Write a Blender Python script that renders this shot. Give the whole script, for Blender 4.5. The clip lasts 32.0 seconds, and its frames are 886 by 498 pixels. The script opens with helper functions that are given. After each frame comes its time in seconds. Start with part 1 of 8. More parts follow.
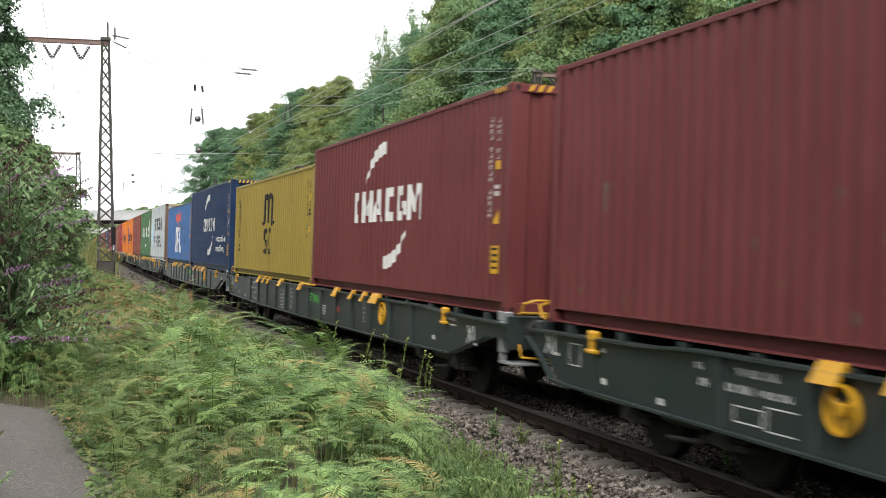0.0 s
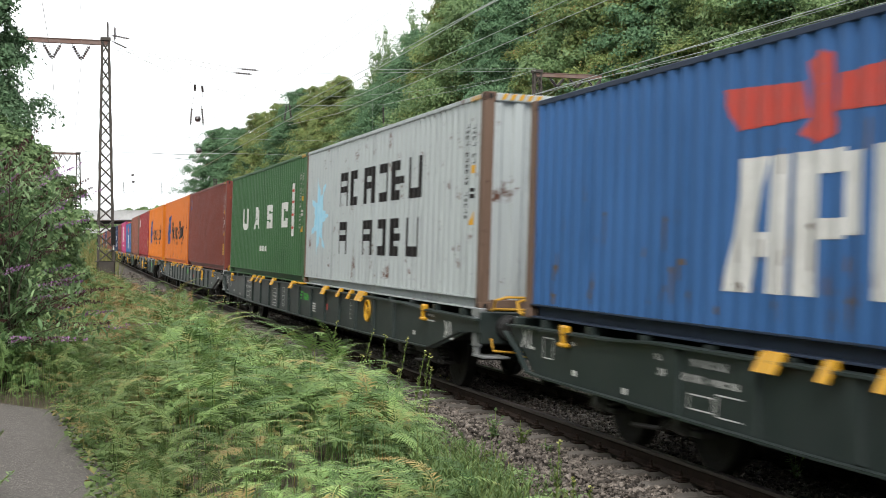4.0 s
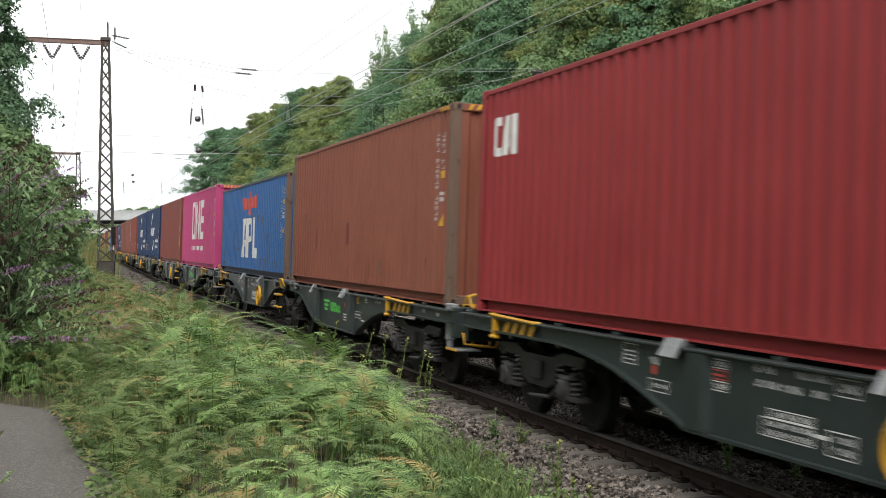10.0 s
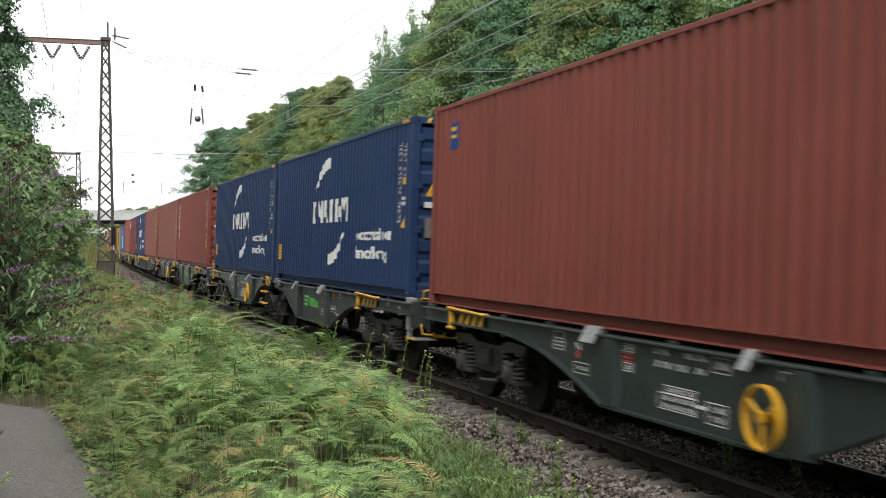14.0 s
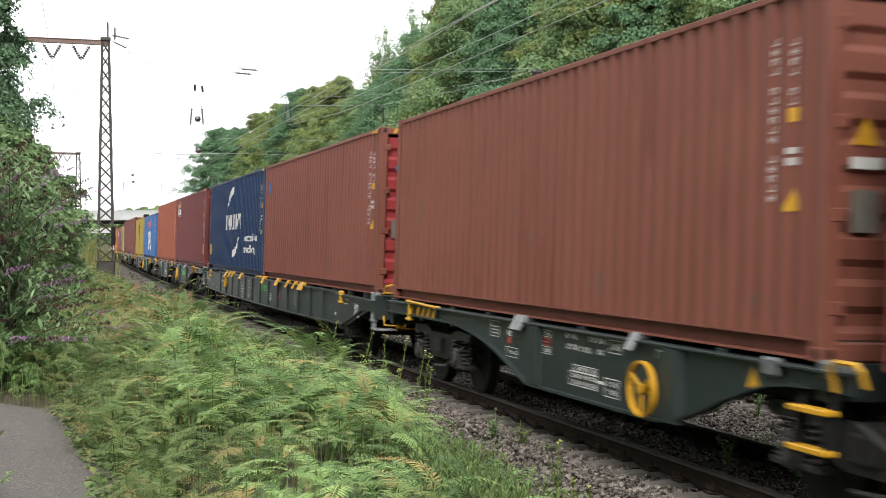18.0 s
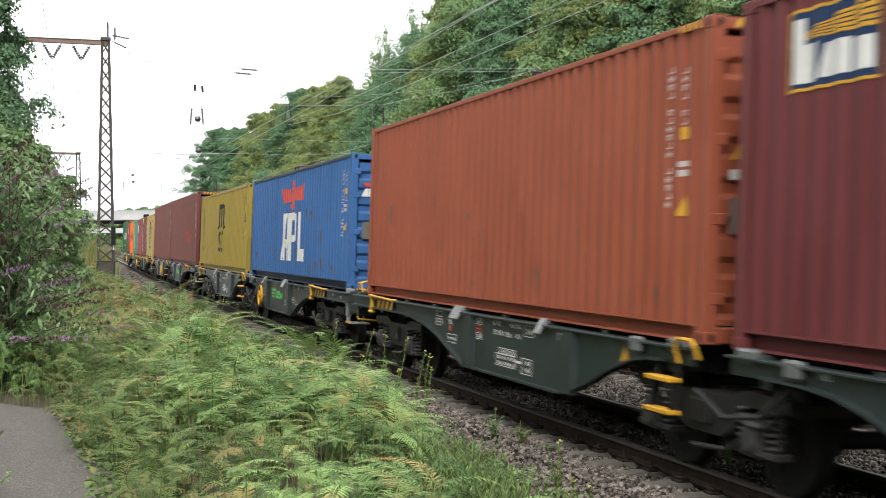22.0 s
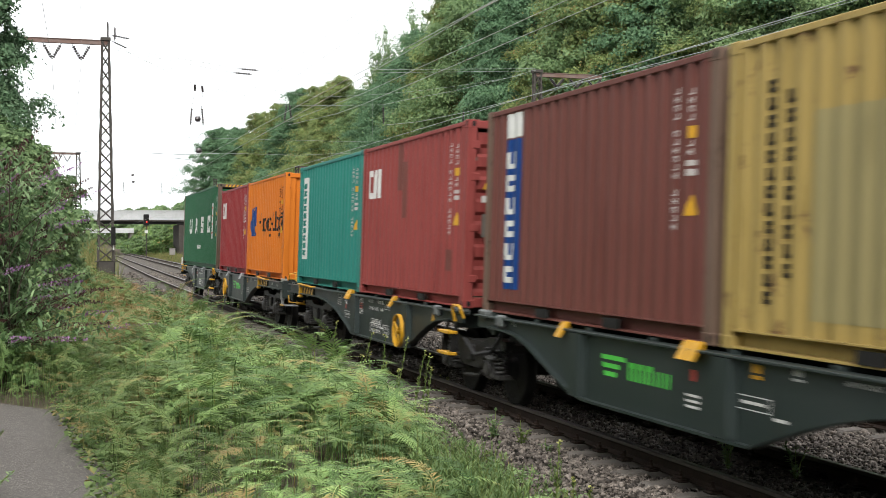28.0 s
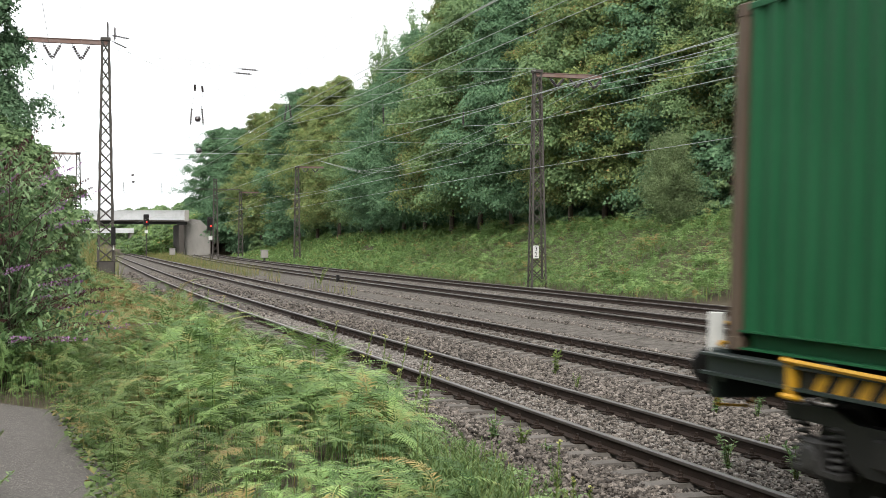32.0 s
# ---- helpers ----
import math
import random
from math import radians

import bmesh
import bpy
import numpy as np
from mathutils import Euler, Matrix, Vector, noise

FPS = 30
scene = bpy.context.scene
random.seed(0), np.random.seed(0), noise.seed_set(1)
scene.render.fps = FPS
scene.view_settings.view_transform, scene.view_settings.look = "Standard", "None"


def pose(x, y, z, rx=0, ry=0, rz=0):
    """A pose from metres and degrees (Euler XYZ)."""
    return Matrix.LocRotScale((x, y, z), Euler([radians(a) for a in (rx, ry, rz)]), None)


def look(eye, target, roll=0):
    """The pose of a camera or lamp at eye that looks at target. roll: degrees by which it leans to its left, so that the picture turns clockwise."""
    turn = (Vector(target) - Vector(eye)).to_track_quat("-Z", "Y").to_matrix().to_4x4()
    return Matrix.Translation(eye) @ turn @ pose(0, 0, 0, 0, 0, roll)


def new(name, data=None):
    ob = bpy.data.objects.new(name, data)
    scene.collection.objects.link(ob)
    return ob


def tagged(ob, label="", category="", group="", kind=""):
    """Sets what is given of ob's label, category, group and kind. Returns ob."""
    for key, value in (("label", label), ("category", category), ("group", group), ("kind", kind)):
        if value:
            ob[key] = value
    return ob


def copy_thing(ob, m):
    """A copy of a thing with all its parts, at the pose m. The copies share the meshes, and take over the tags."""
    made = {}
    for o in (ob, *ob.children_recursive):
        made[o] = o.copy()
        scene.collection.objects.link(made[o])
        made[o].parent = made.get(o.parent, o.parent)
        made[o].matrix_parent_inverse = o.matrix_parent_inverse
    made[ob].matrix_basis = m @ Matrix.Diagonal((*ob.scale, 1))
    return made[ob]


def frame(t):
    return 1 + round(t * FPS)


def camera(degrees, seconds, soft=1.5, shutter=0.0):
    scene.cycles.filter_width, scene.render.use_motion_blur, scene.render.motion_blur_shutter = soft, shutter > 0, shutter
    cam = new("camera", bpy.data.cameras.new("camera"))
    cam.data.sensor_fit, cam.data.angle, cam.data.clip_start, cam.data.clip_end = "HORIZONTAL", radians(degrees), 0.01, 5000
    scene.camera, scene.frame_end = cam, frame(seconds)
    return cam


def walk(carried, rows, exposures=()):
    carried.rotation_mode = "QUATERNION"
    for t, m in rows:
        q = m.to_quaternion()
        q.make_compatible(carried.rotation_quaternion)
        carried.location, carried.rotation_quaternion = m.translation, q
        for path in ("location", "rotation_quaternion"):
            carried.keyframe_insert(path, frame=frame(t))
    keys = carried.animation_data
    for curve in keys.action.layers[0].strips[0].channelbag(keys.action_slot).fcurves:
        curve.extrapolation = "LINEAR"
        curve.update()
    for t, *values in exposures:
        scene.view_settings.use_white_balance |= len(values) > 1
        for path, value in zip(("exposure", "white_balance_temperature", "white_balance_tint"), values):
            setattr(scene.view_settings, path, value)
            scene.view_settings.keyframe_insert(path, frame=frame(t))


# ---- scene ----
import functools

# The camera stands on the path beside the line; x: across the tracks, y: along them, z: up from the near track's rail tops.
cam = camera(37.57, 32.0, soft=0.75, shutter=0.35)
EYE = Vector((0.0, 0.0, 2.13))
AIM = pose(*EYE, 90 - 0.26, 0, -17.56)
walk(cam, [(0.0, AIM), (32.0, AIM)], exposures=[(0.0, 0.05), (1.0, 0.05), (2.0, -0.05), (3.0, -0.05), (6.0, -0.13), (7.0, -0.16), (8.0, -0.4), (9.0, -0.38), (10.0, -0.2), (11.0, -0.18), (12.0, -0.1), (13.0, -0.13), (14.0, -0.18), (17.0, 0.16), (19.0, 0.12), (22.0, 0.16), (23.0, 0.08), (24.0, -0.1), (25.0, -0.05), (28.0, 0.0), (29.0, -0.05), (30.0, -0.22), (31.0, -0.1), (32.0, 0.04)])

# ---- light: an overcast sky with a veiled sun behind the camera ----
world = bpy.data.worlds.new("overcast_sky")
scene.world = world
world.use_nodes = True
wn, wl = world.node_tree.nodes, world.node_tree.links
sky = wn.new("ShaderNodeTexSky")
sky.sky_type, sky.sun_disc = "NISHITA", False
sky.sun_elevation, sky.sun_rotation = radians(46), radians(204)
sky.air_density, sky.dust_density, sky.ozone_density = 1.0, 6.0, 1.0
veil = wn.new("ShaderNodeHueSaturation")
veil.inputs["Saturation"].default_value = 0.12
cloud = wn.new("ShaderNodeMix")
cloud.data_type = "RGBA"
cloud.inputs["Factor"].default_value = 0.75
up = wn.new("ShaderNodeSeparateXYZ")
wl.new(wn.new("ShaderNodeTexCoord").outputs["Generated"], up.inputs["Vector"])
dome = wn.new("ShaderNodeMix")
dome.data_type = "RGBA"
dome.inputs["A"].default_value, dome.inputs["B"].default_value = (6.6, 6.75, 6.9, 1), (10.0, 10.2, 10.4, 1)
wl.new(up.outputs["Z"], dome.inputs["Factor"])
wl.new(dome.outputs["Result"], cloud.inputs["B"])
wl.new(sky.outputs["Color"], veil.inputs["Color"])
wl.new(veil.outputs["Color"], cloud.inputs["A"])
wl.new(cloud.outputs["Result"], wn["Background"].inputs["Color"])
wn["Background"].inputs["Strength"].default_value = 0.25

sun_data = bpy.data.lights.new("sun", "SUN")
sun_data.energy, sun_data.angle, sun_data.color = 2.5, radians(18), (1.0, 0.96, 0.9)
sun = new("sun", sun_data)
sun.matrix_world = look((-17, -38, 43), (0, 0, 0))


# ---- materials ----
def tree_of(name):
    m = bpy.data.materials.new(name)
    m.use_nodes = True
    return m, m.node_tree.nodes, m.node_tree.links, m.node_tree.nodes["Principled BSDF"]


def mixer(n, l, a, b, fac, mode="MIX"):
    x = n.new("ShaderNodeMix")
    x.data_type, x.blend_type = "RGBA", mode
    for key, v in (("A", a), ("B", b), ("Factor", fac)):
        if hasattr(v, "links") or hasattr(v, "is_linked"):
            l.new(v, x.inputs[key])
        else:
            x.inputs[key].default_value = v if key == "Factor" else (*v[:3], 1)
    return x.outputs["Result"]


def noise_tex(n, l, coords, scale, detail=4, rough=0.6, stretch=None):
    t = n.new("ShaderNodeTexNoise")
    t.inputs["Scale"].default_value, t.inputs["Detail"].default_value, t.inputs["Roughness"].default_value = scale, detail, rough
    if stretch:
        mp = n.new("ShaderNodeMapping")
        mp.inputs["Scale"].default_value = stretch
        l.new(coords, mp.inputs["Vector"])
        coords = mp.outputs["Vector"]
    l.new(coords, t.inputs["Vector"])
    return t.outputs["Fac"]


def ramp(n, l, fac, a, b, lo=(0, 0, 0), hi=(1, 1, 1)):
    r = n.new("ShaderNodeValToRGB")
    r.color_ramp.elements[0].position, r.color_ramp.elements[1].position = a, b
    r.color_ramp.elements[0].color, r.color_ramp.elements[1].color = (*lo, 1), (*hi, 1)
    l.new(fac, r.inputs["Fac"])
    return r.outputs["Color"]


def surface(name, base, second, rough=0.6, metal=0.0, scale=6.0, fine=60.0, bump=0.15, dist=0.01, spots=None, spot_at=(0.62, 0.7), stretch=None, per_object=0.0, per_piece=0.0, gloss=None):
    """A worn surface: two colours mixed by broad noise, fine grain, patches of a third colour, and relief."""
    m, n, l, b = tree_of(name)
    co = n.new("ShaderNodeTexCoord").outputs["Object"]
    broad = noise_tex(n, l, co, scale, 5, 0.65, stretch)
    grain = noise_tex(n, l, co, fine, 3, 0.7)
    c = mixer(n, l, base, second, ramp(n, l, broad, 0.35, 0.68))
    c = mixer(n, l, c, tuple(0.55 * x for x in base), ramp(n, l, grain, 0.5, 0.85, hi=(0.5, 0.5, 0.5)))
    if spots:
        p = noise_tex(n, l, co, scale * 2.3, 8, 0.75, stretch)
        c = mixer(n, l, c, spots, ramp(n, l, p, *spot_at))
    if per_object or per_piece:
        if per_object:
            rnd = n.new("ShaderNodeObjectInfo").outputs["Random"]
        else:
            rnd = n.new("ShaderNodeNewGeometry").outputs["Random Per Island"]
        hs = n.new("ShaderNodeHueSaturation")
        mr = n.new("ShaderNodeMapRange")
        k = per_object or per_piece
        mr.inputs["To Min"].default_value, mr.inputs["To Max"].default_value = 1 - k, 1 + k
        l.new(rnd, mr.inputs["Value"])
        l.new(mr.outputs["Result"], hs.inputs["Value"])
        l.new(c, hs.inputs["Color"])
        c = hs.outputs["Color"]
    l.new(c, b.inputs["Base Color"])
    b.inputs["Metallic"].default_value = metal
    b.inputs["Specular IOR Level"].default_value = gloss if gloss is not None else (0.12 if rough >= 0.78 else 0.4)
    rr = n.new("ShaderNodeMapRange")
    rr.inputs["To Min"].default_value, rr.inputs["To Max"].default_value = max(0.05, rough - 0.12), min(1, rough + 0.12)
    l.new(broad, rr.inputs["Value"])
    l.new(rr.outputs["Result"], b.inputs["Roughness"])
    bp = n.new("ShaderNodeBump")
    bp.inputs["Strength"].default_value, bp.inputs["Distance"].default_value = bump, dist
    l.new(grain, bp.inputs["Height"])
    l.new(bp.outputs["Normal"], b.inputs["Normal"])
    return m


def leaf_surface(name, dark, light, dry=None, dry_share=0.12, patch=0.5, through_light=0.35):
    """Foliage: every leaf its own tone, broad patches of lighter growth, some light passing through."""
    m, n, l, b = tree_of(name)
    isl = n.new("ShaderNodeNewGeometry").outputs["Random Per Island"]
    co = n.new("ShaderNodeTexCoord").outputs["Object"]
    c = mixer(n, l, dark, light, isl)
    big = noise_tex(n, l, co, patch, 3, 0.6)
    c = mixer(n, l, c, tuple(0.6 * x for x in dark), ramp(n, l, big, 0.35, 0.6, (0.6, 0.6, 0.6), (0, 0, 0)))
    if dry:
        d = noise_tex(n, l, co, patch * 2.2, 4, 0.7)
        am = n.new("ShaderNodeMath")
        am.operation = "ADD"
        mr = n.new("ShaderNodeMath")
        mr.operation, mr.inputs[1].default_value = "MULTIPLY", 0.35
        l.new(isl, mr.inputs[0])
        l.new(d, am.inputs[0])
        l.new(mr.outputs["Value"], am.inputs[1])
        c = mixer(n, l, c, dry, ramp(n, l, am.outputs["Value"], 0.88 - dry_share, 1.0 - dry_share))
    l.new(c, b.inputs["Base Color"])
    b.inputs["Roughness"].default_value = 0.6
    b.inputs["Specular IOR Level"].default_value = 0.15
    tr = n.new("ShaderNodeBsdfTranslucent")
    l.new(c, tr.inputs["Color"])
    mx = n.new("ShaderNodeMixShader")
    mx.inputs["Fac"].default_value = through_light
    l.new(b.outputs["BSDF"], mx.inputs[1])
    l.new(tr.outputs["BSDF"], mx.inputs[2])
    l.new(mx.outputs["Shader"], n["Material Output"].inputs["Surface"])
    return m


def glow(name, colour, strength):
    m, n, l, b = tree_of(name)
    b.inputs["Base Color"].default_value = (*colour, 1)
    b.inputs["Emission Color"].default_value, b.inputs["Emission Strength"].default_value = (*colour, 1), strength
    return m


def container_paint(name, base, wear=0.35, rust=(0.08, 0.034, 0.02), rough=0.58):
    """Sprayed steel: faded towards streaks that run down, scuffs and rust patches."""
    m, n, l, b = tree_of(name)
    co = n.new("ShaderNodeTexCoord").outputs["Object"]
    rnd = n.new("ShaderNodeObjectInfo").outputs["Random"]
    shift = n.new("ShaderNodeVectorMath")
    shift.operation = "ADD"
    sc = n.new("ShaderNodeMath")
    sc.operation, sc.inputs[1].default_value = "MULTIPLY", 37.0
    l.new(rnd, sc.inputs[0])
    l.new(co, shift.inputs[0])
    l.new(sc.outputs["Value"], shift.inputs[1])
    co = shift.outputs["Vector"]
    broad = noise_tex(n, l, co, 0.7, 4, 0.6)
    streak = noise_tex(n, l, co, 5.0, 5, 0.6, (1, 1, 0.07))
    scuff = noise_tex(n, l, co, 2.2, 9, 0.78)
    fine = noise_tex(n, l, co, 45, 3, 0.7)
    faded = tuple(min(1, 1.28 * x + 0.006) for x in base)
    dark = tuple(0.72 * x for x in base)
    c = mixer(n, l, base, faded, ramp(n, l, broad, 0.4, 0.7))
    c = mixer(n, l, c, dark, ramp(n, l, streak, 0.52, 0.74, hi=(0.12 + 0.6 * wear,) * 3))
    c = mixer(n, l, c, faded, ramp(n, l, streak, 0.43, 0.3, hi=(0.3 + 0.6 * wear,) * 3))
    c = mixer(n, l, c, rust, ramp(n, l, scuff, 0.76 - 0.2 * wear, 0.8 - 0.17 * wear))
    l.new(c, b.inputs["Base Color"])
    rr = n.new("ShaderNodeMapRange")
    rr.inputs["To Min"].default_value, rr.inputs["To Max"].default_value = rough - 0.12, rough + 0.15
    l.new(broad, rr.inputs["Value"])
    l.new(rr.outputs["Result"], b.inputs["Roughness"])
    b.inputs["Specular IOR Level"].default_value = 0.22
    mm = n.new("ShaderNodeMath")
    mm.operation = "ADD"
    l.new(fine, mm.inputs[0])
    l.new(scuff, mm.inputs[1])
    bp = n.new("ShaderNodeBump")
    bp.inputs["Strength"].default_value, bp.inputs["Distance"].default_value = 0.25, 0.006
    l.new(mm.outputs["Value"], bp.inputs["Height"])
    l.new(bp.outputs["Normal"], b.inputs["Normal"])
    return m


MAROON = container_paint("maroon_paint", (0.088, 0.0185, 0.0185), 0.3)
OXIDE = container_paint("oxide_red_paint", (0.119, 0.028, 0.019), 0.35)
BROWN = container_paint("red_brown_paint", (0.145, 0.047, 0.028), 0.5)
DARKBROWN = container_paint("dark_brown_paint", (0.093, 0.029, 0.022), 0.4)
CRIMSON = container_paint("crimson_paint", (0.175, 0.017, 0.018), 0.25)
FADEDRED = container_paint("faded_red_paint", (0.128, 0.041, 0.029), 0.45)
FADEDBROWN = container_paint("faded_brown_paint", (0.122, 0.04, 0.026), 0.5)
RUSTRED = container_paint("orange_red_paint", (0.18, 0.045, 0.021), 0.3)
YELLOW = container_paint("mustard_paint", (0.205, 0.152, 0.026), 0.3)
OLDYELLOW = container_paint("weathered_yellow_paint", (0.235, 0.168, 0.05), 0.95)
PATCHED = container_paint("dull_repair_paint", (0.19, 0.16, 0.07), 0.6)
FADEDCRIMSON = container_paint("faded_crimson_paint", (0.165, 0.03, 0.026), 0.5)
POSTBROWN = container_paint("weathered_brown_post_paint", (0.075, 0.052, 0.036), 0.4)
NAVY = container_paint("navy_paint", (0.0035, 0.0175, 0.056), 0.1, (0.015, 0.03, 0.06))
GRIMYBLUE = container_paint("grimy_dark_blue_paint", (0.013, 0.022, 0.042), 0.6, (0.05, 0.035, 0.025))
BLUE = container_paint("mid_blue_paint", (0.024, 0.08, 0.205), 0.35, (0.05, 0.045, 0.05))
GREY = container_paint("pale_grey_paint", (0.262, 0.286, 0.286), 0.9)
GREEN = container_paint("leaf_green_paint", (0.033, 0.084, 0.033), 0.4)
DEEPGREEN = container_paint("bottle_green_paint", (0.003, 0.06, 0.02), 0.2)
ORANGE = container_paint("orange_paint", (0.42, 0.113, 0.006), 0.25)
ORANGEOLD = container_paint("scuffed_orange_paint", (0.39, 0.103, 0.01), 0.75, (0.14, 0.06, 0.03))
PINK = container_paint("magenta_paint", (0.315, 0.036, 0.115), 0.05, (0.4, 0.05, 0.15))
TEAL = container_paint("teal_paint", (0.014, 0.136, 0.110), 0.35, (0.1, 0.2, 0.17))
RUSTY = container_paint("rusty_steel", (0.095, 0.06, 0.042), 0.95, (0.055, 0.032, 0.024), 0.75)
WHITE = surface("white_marking_paint", (0.555, 0.555, 0.532), (0.450, 0.450, 0.427), 0.55, scale=3, bump=0.05)
CODEP = surface("faded_code_paint", (0.4, 0.37, 0.35), (0.32, 0.29, 0.28), 0.6, scale=3, bump=0.05)
BLACKP = surface("black_marking_paint", (0.012, 0.011, 0.012), (0.02, 0.018, 0.017), 0.55, bump=0.05, gloss=0.1)
BLUEP = surface("royal_blue_marking_paint", (0.005, 0.034, 0.145), (0.007, 0.038, 0.155), 0.5, bump=0.05, gloss=0.15)
SKYP = surface("pale_blue_marking_paint", (0.22, 0.45, 0.58), (0.3, 0.5, 0.6), 0.5, bump=0.05)
REDP = surface("red_marking_paint", (0.42, 0.045, 0.03), (0.36, 0.06, 0.05), 0.5, bump=0.05)
GREENP = surface("bright_green_marking_paint", (0.06, 0.5, 0.05), (0.1, 0.42, 0.08), 0.5, bump=0.05)
YELLOWP = surface("warning_yellow_paint", (0.510, 0.270, 0.011), (0.413, 0.217, 0.015), 0.5, scale=9, bump=0.08, spots=(0.188, 0.112, 0.030))
WAGON = surface("wagon_green_grey_paint", (0.014, 0.022, 0.021), (0.022, 0.03, 0.028), 0.45, scale=1.5, bump=0.1, spots=(0.028, 0.028, 0.024), gloss=0.36)
GALV = surface("galvanised_steel", (0.33, 0.34, 0.34), (0.25, 0.26, 0.27), 0.42, 0.5, scale=8, bump=0.05)
PADGREY = surface("dull_grey_pad_steel", (0.12, 0.13, 0.128), (0.085, 0.093, 0.092), 0.5, 0.2, scale=8, bump=0.08, spots=(0.05, 0.05, 0.048))
STOPGREY = surface("grey_stop_steel", (0.25, 0.26, 0.26), (0.18, 0.19, 0.19), 0.45, 0.3, scale=8, bump=0.08)
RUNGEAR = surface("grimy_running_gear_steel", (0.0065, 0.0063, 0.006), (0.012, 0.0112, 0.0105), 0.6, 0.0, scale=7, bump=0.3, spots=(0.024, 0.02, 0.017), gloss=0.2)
GEARLIGHT = surface("dusty_grey_axle_box_steel", (0.028, 0.027, 0.026), (0.046, 0.044, 0.041), 0.5, 0.1, scale=9, bump=0.3, spots=(0.06, 0.054, 0.047), gloss=0.3)
BOGIE = surface("grimy_grey_bogie_steel", (0.012, 0.0118, 0.0115), (0.022, 0.0205, 0.019), 0.5, 0.0, scale=5, bump=0.3, spots=(0.032, 0.028, 0.024), gloss=0.3)
SPRING = surface("grimy_grey_spring_steel", (0.075, 0.073, 0.07), (0.04, 0.038, 0.036), 0.45, 0.3, scale=9, bump=0.1, gloss=0.2)
RODGREY = surface("pale_grey_lock_rod_paint", (0.25, 0.235, 0.225), (0.19, 0.178, 0.17), 0.5, 0.1, scale=6, bump=0.05)
PLATE = surface("dull_data_plate", (0.12, 0.11, 0.095), (0.09, 0.08, 0.07), 0.6, scale=8, bump=0.05)
RUBBER = surface("black_rubber", (0.007, 0.007, 0.007), (0.011, 0.011, 0.011), 0.7, scale=20, bump=0.1)
RAILTOP = surface("worn_rail_head_steel", (0.07, 0.06, 0.053), (0.12, 0.106, 0.096), 0.36, 0.4, scale=4, bump=0.03)
RAILSIDE = surface("rust_brown_rail_steel", (0.02, 0.014, 0.011), (0.033, 0.022, 0.017), 0.8, 0.0, scale=5, bump=0.3, spots=(0.02, 0.015, 0.013))
CONCRETE = surface("weathered_sleeper_concrete", (0.125, 0.113, 0.1), (0.088, 0.079, 0.07), 0.9, scale=5, bump=0.5, spots=(0.038, 0.033, 0.028), per_object=0.15)
WALLCON = surface("pale_weathered_bridge_concrete", (0.3, 0.285, 0.26), (0.22, 0.21, 0.195), 0.9, scale=0.5, fine=8, bump=0.3, spots=(0.13, 0.125, 0.115), stretch=(1, 1, 0.35))
PARAPET = surface("painted_bridge_parapet_steel", (0.50, 0.51, 0.51), (0.42, 0.43, 0.43), 0.7, scale=0.8, fine=10, bump=0.1)
MASTM = surface("brown_grey_mast_steel", (0.058, 0.053, 0.047), (0.082, 0.073, 0.064), 0.8, 0.1, scale=3, bump=0.2, spots=(0.09, 0.07, 0.056))
ARMRUST = surface("rusty_cross_arm_steel", (0.158, 0.098, 0.079), (0.195, 0.150, 0.135), 0.8, 0.1, scale=3, bump=0.2, spots=(0.105, 0.053, 0.038))
INSUL = surface("dark_brown_porcelain", (0.035, 0.03, 0.032), (0.05, 0.04, 0.04), 0.3, scale=5, bump=0.02)
WIRE = surface("weathered_copper_wire", (0.34, 0.37, 0.34), (0.27, 0.3, 0.28), 0.5, 0.3, scale=2, bump=0.0)
ASPHALT = surface("worn_path_asphalt", (0.064, 0.059, 0.053), (0.13, 0.119, 0.108), 0.95, scale=38, fine=110, bump=1.0, dist=0.012, spots=(0.34, 0.31, 0.28), spot_at=(0.55, 0.6))
EARTH = surface("dark_leaf_litter_soil", (0.06, 0.05, 0.035), (0.085, 0.07, 0.045), 0.95, scale=2, fine=30, bump=0.6, dist=0.03, spots=(0.05, 0.06, 0.025))
BALLBED = surface("grey_brown_ballast_bed", (0.06, 0.053, 0.045), (0.15, 0.134, 0.117), 0.95, scale=3.2, fine=14, bump=1.0, dist=0.06, spots=(0.018, 0.015, 0.013), spot_at=(0.55, 0.62))
STONE = surface("crushed_grey_brown_ballast_stone", (0.083, 0.071, 0.061), (0.168, 0.146, 0.127), 0.92, scale=9, fine=50, bump=0.5, spots=(0.035, 0.031, 0.027), per_piece=0.8)
PALESTONE = surface("pale_dusty_ballast_stone", (0.16, 0.146, 0.13), (0.25, 0.228, 0.205), 0.92, scale=9, fine=50, bump=0.5, spots=(0.07, 0.06, 0.053), per_piece=0.5)
BARK = surface("grey_brown_bark", (0.075, 0.06, 0.047), (0.11, 0.09, 0.07), 0.95, scale=4, fine=25, bump=0.8, dist=0.03, stretch=(1, 1, 0.25))
FERN = leaf_surface("bracken_fronds", (0.047, 0.1, 0.03), (0.34, 0.5, 0.165), (0.33, 0.24, 0.09), 0.08, 1.2, 0.2)
FERNDRY = leaf_surface("browning_bracken_fronds", (0.085, 0.155, 0.045), (0.29, 0.42, 0.15), (0.32, 0.17, 0.08), 0.17, 0.42, 0.3)
FERNOLD = leaf_surface("dark_browning_fronds", (0.055, 0.1, 0.028), (0.24, 0.32, 0.11), (0.27, 0.19, 0.08), 0.1, 1.5, 0.3)
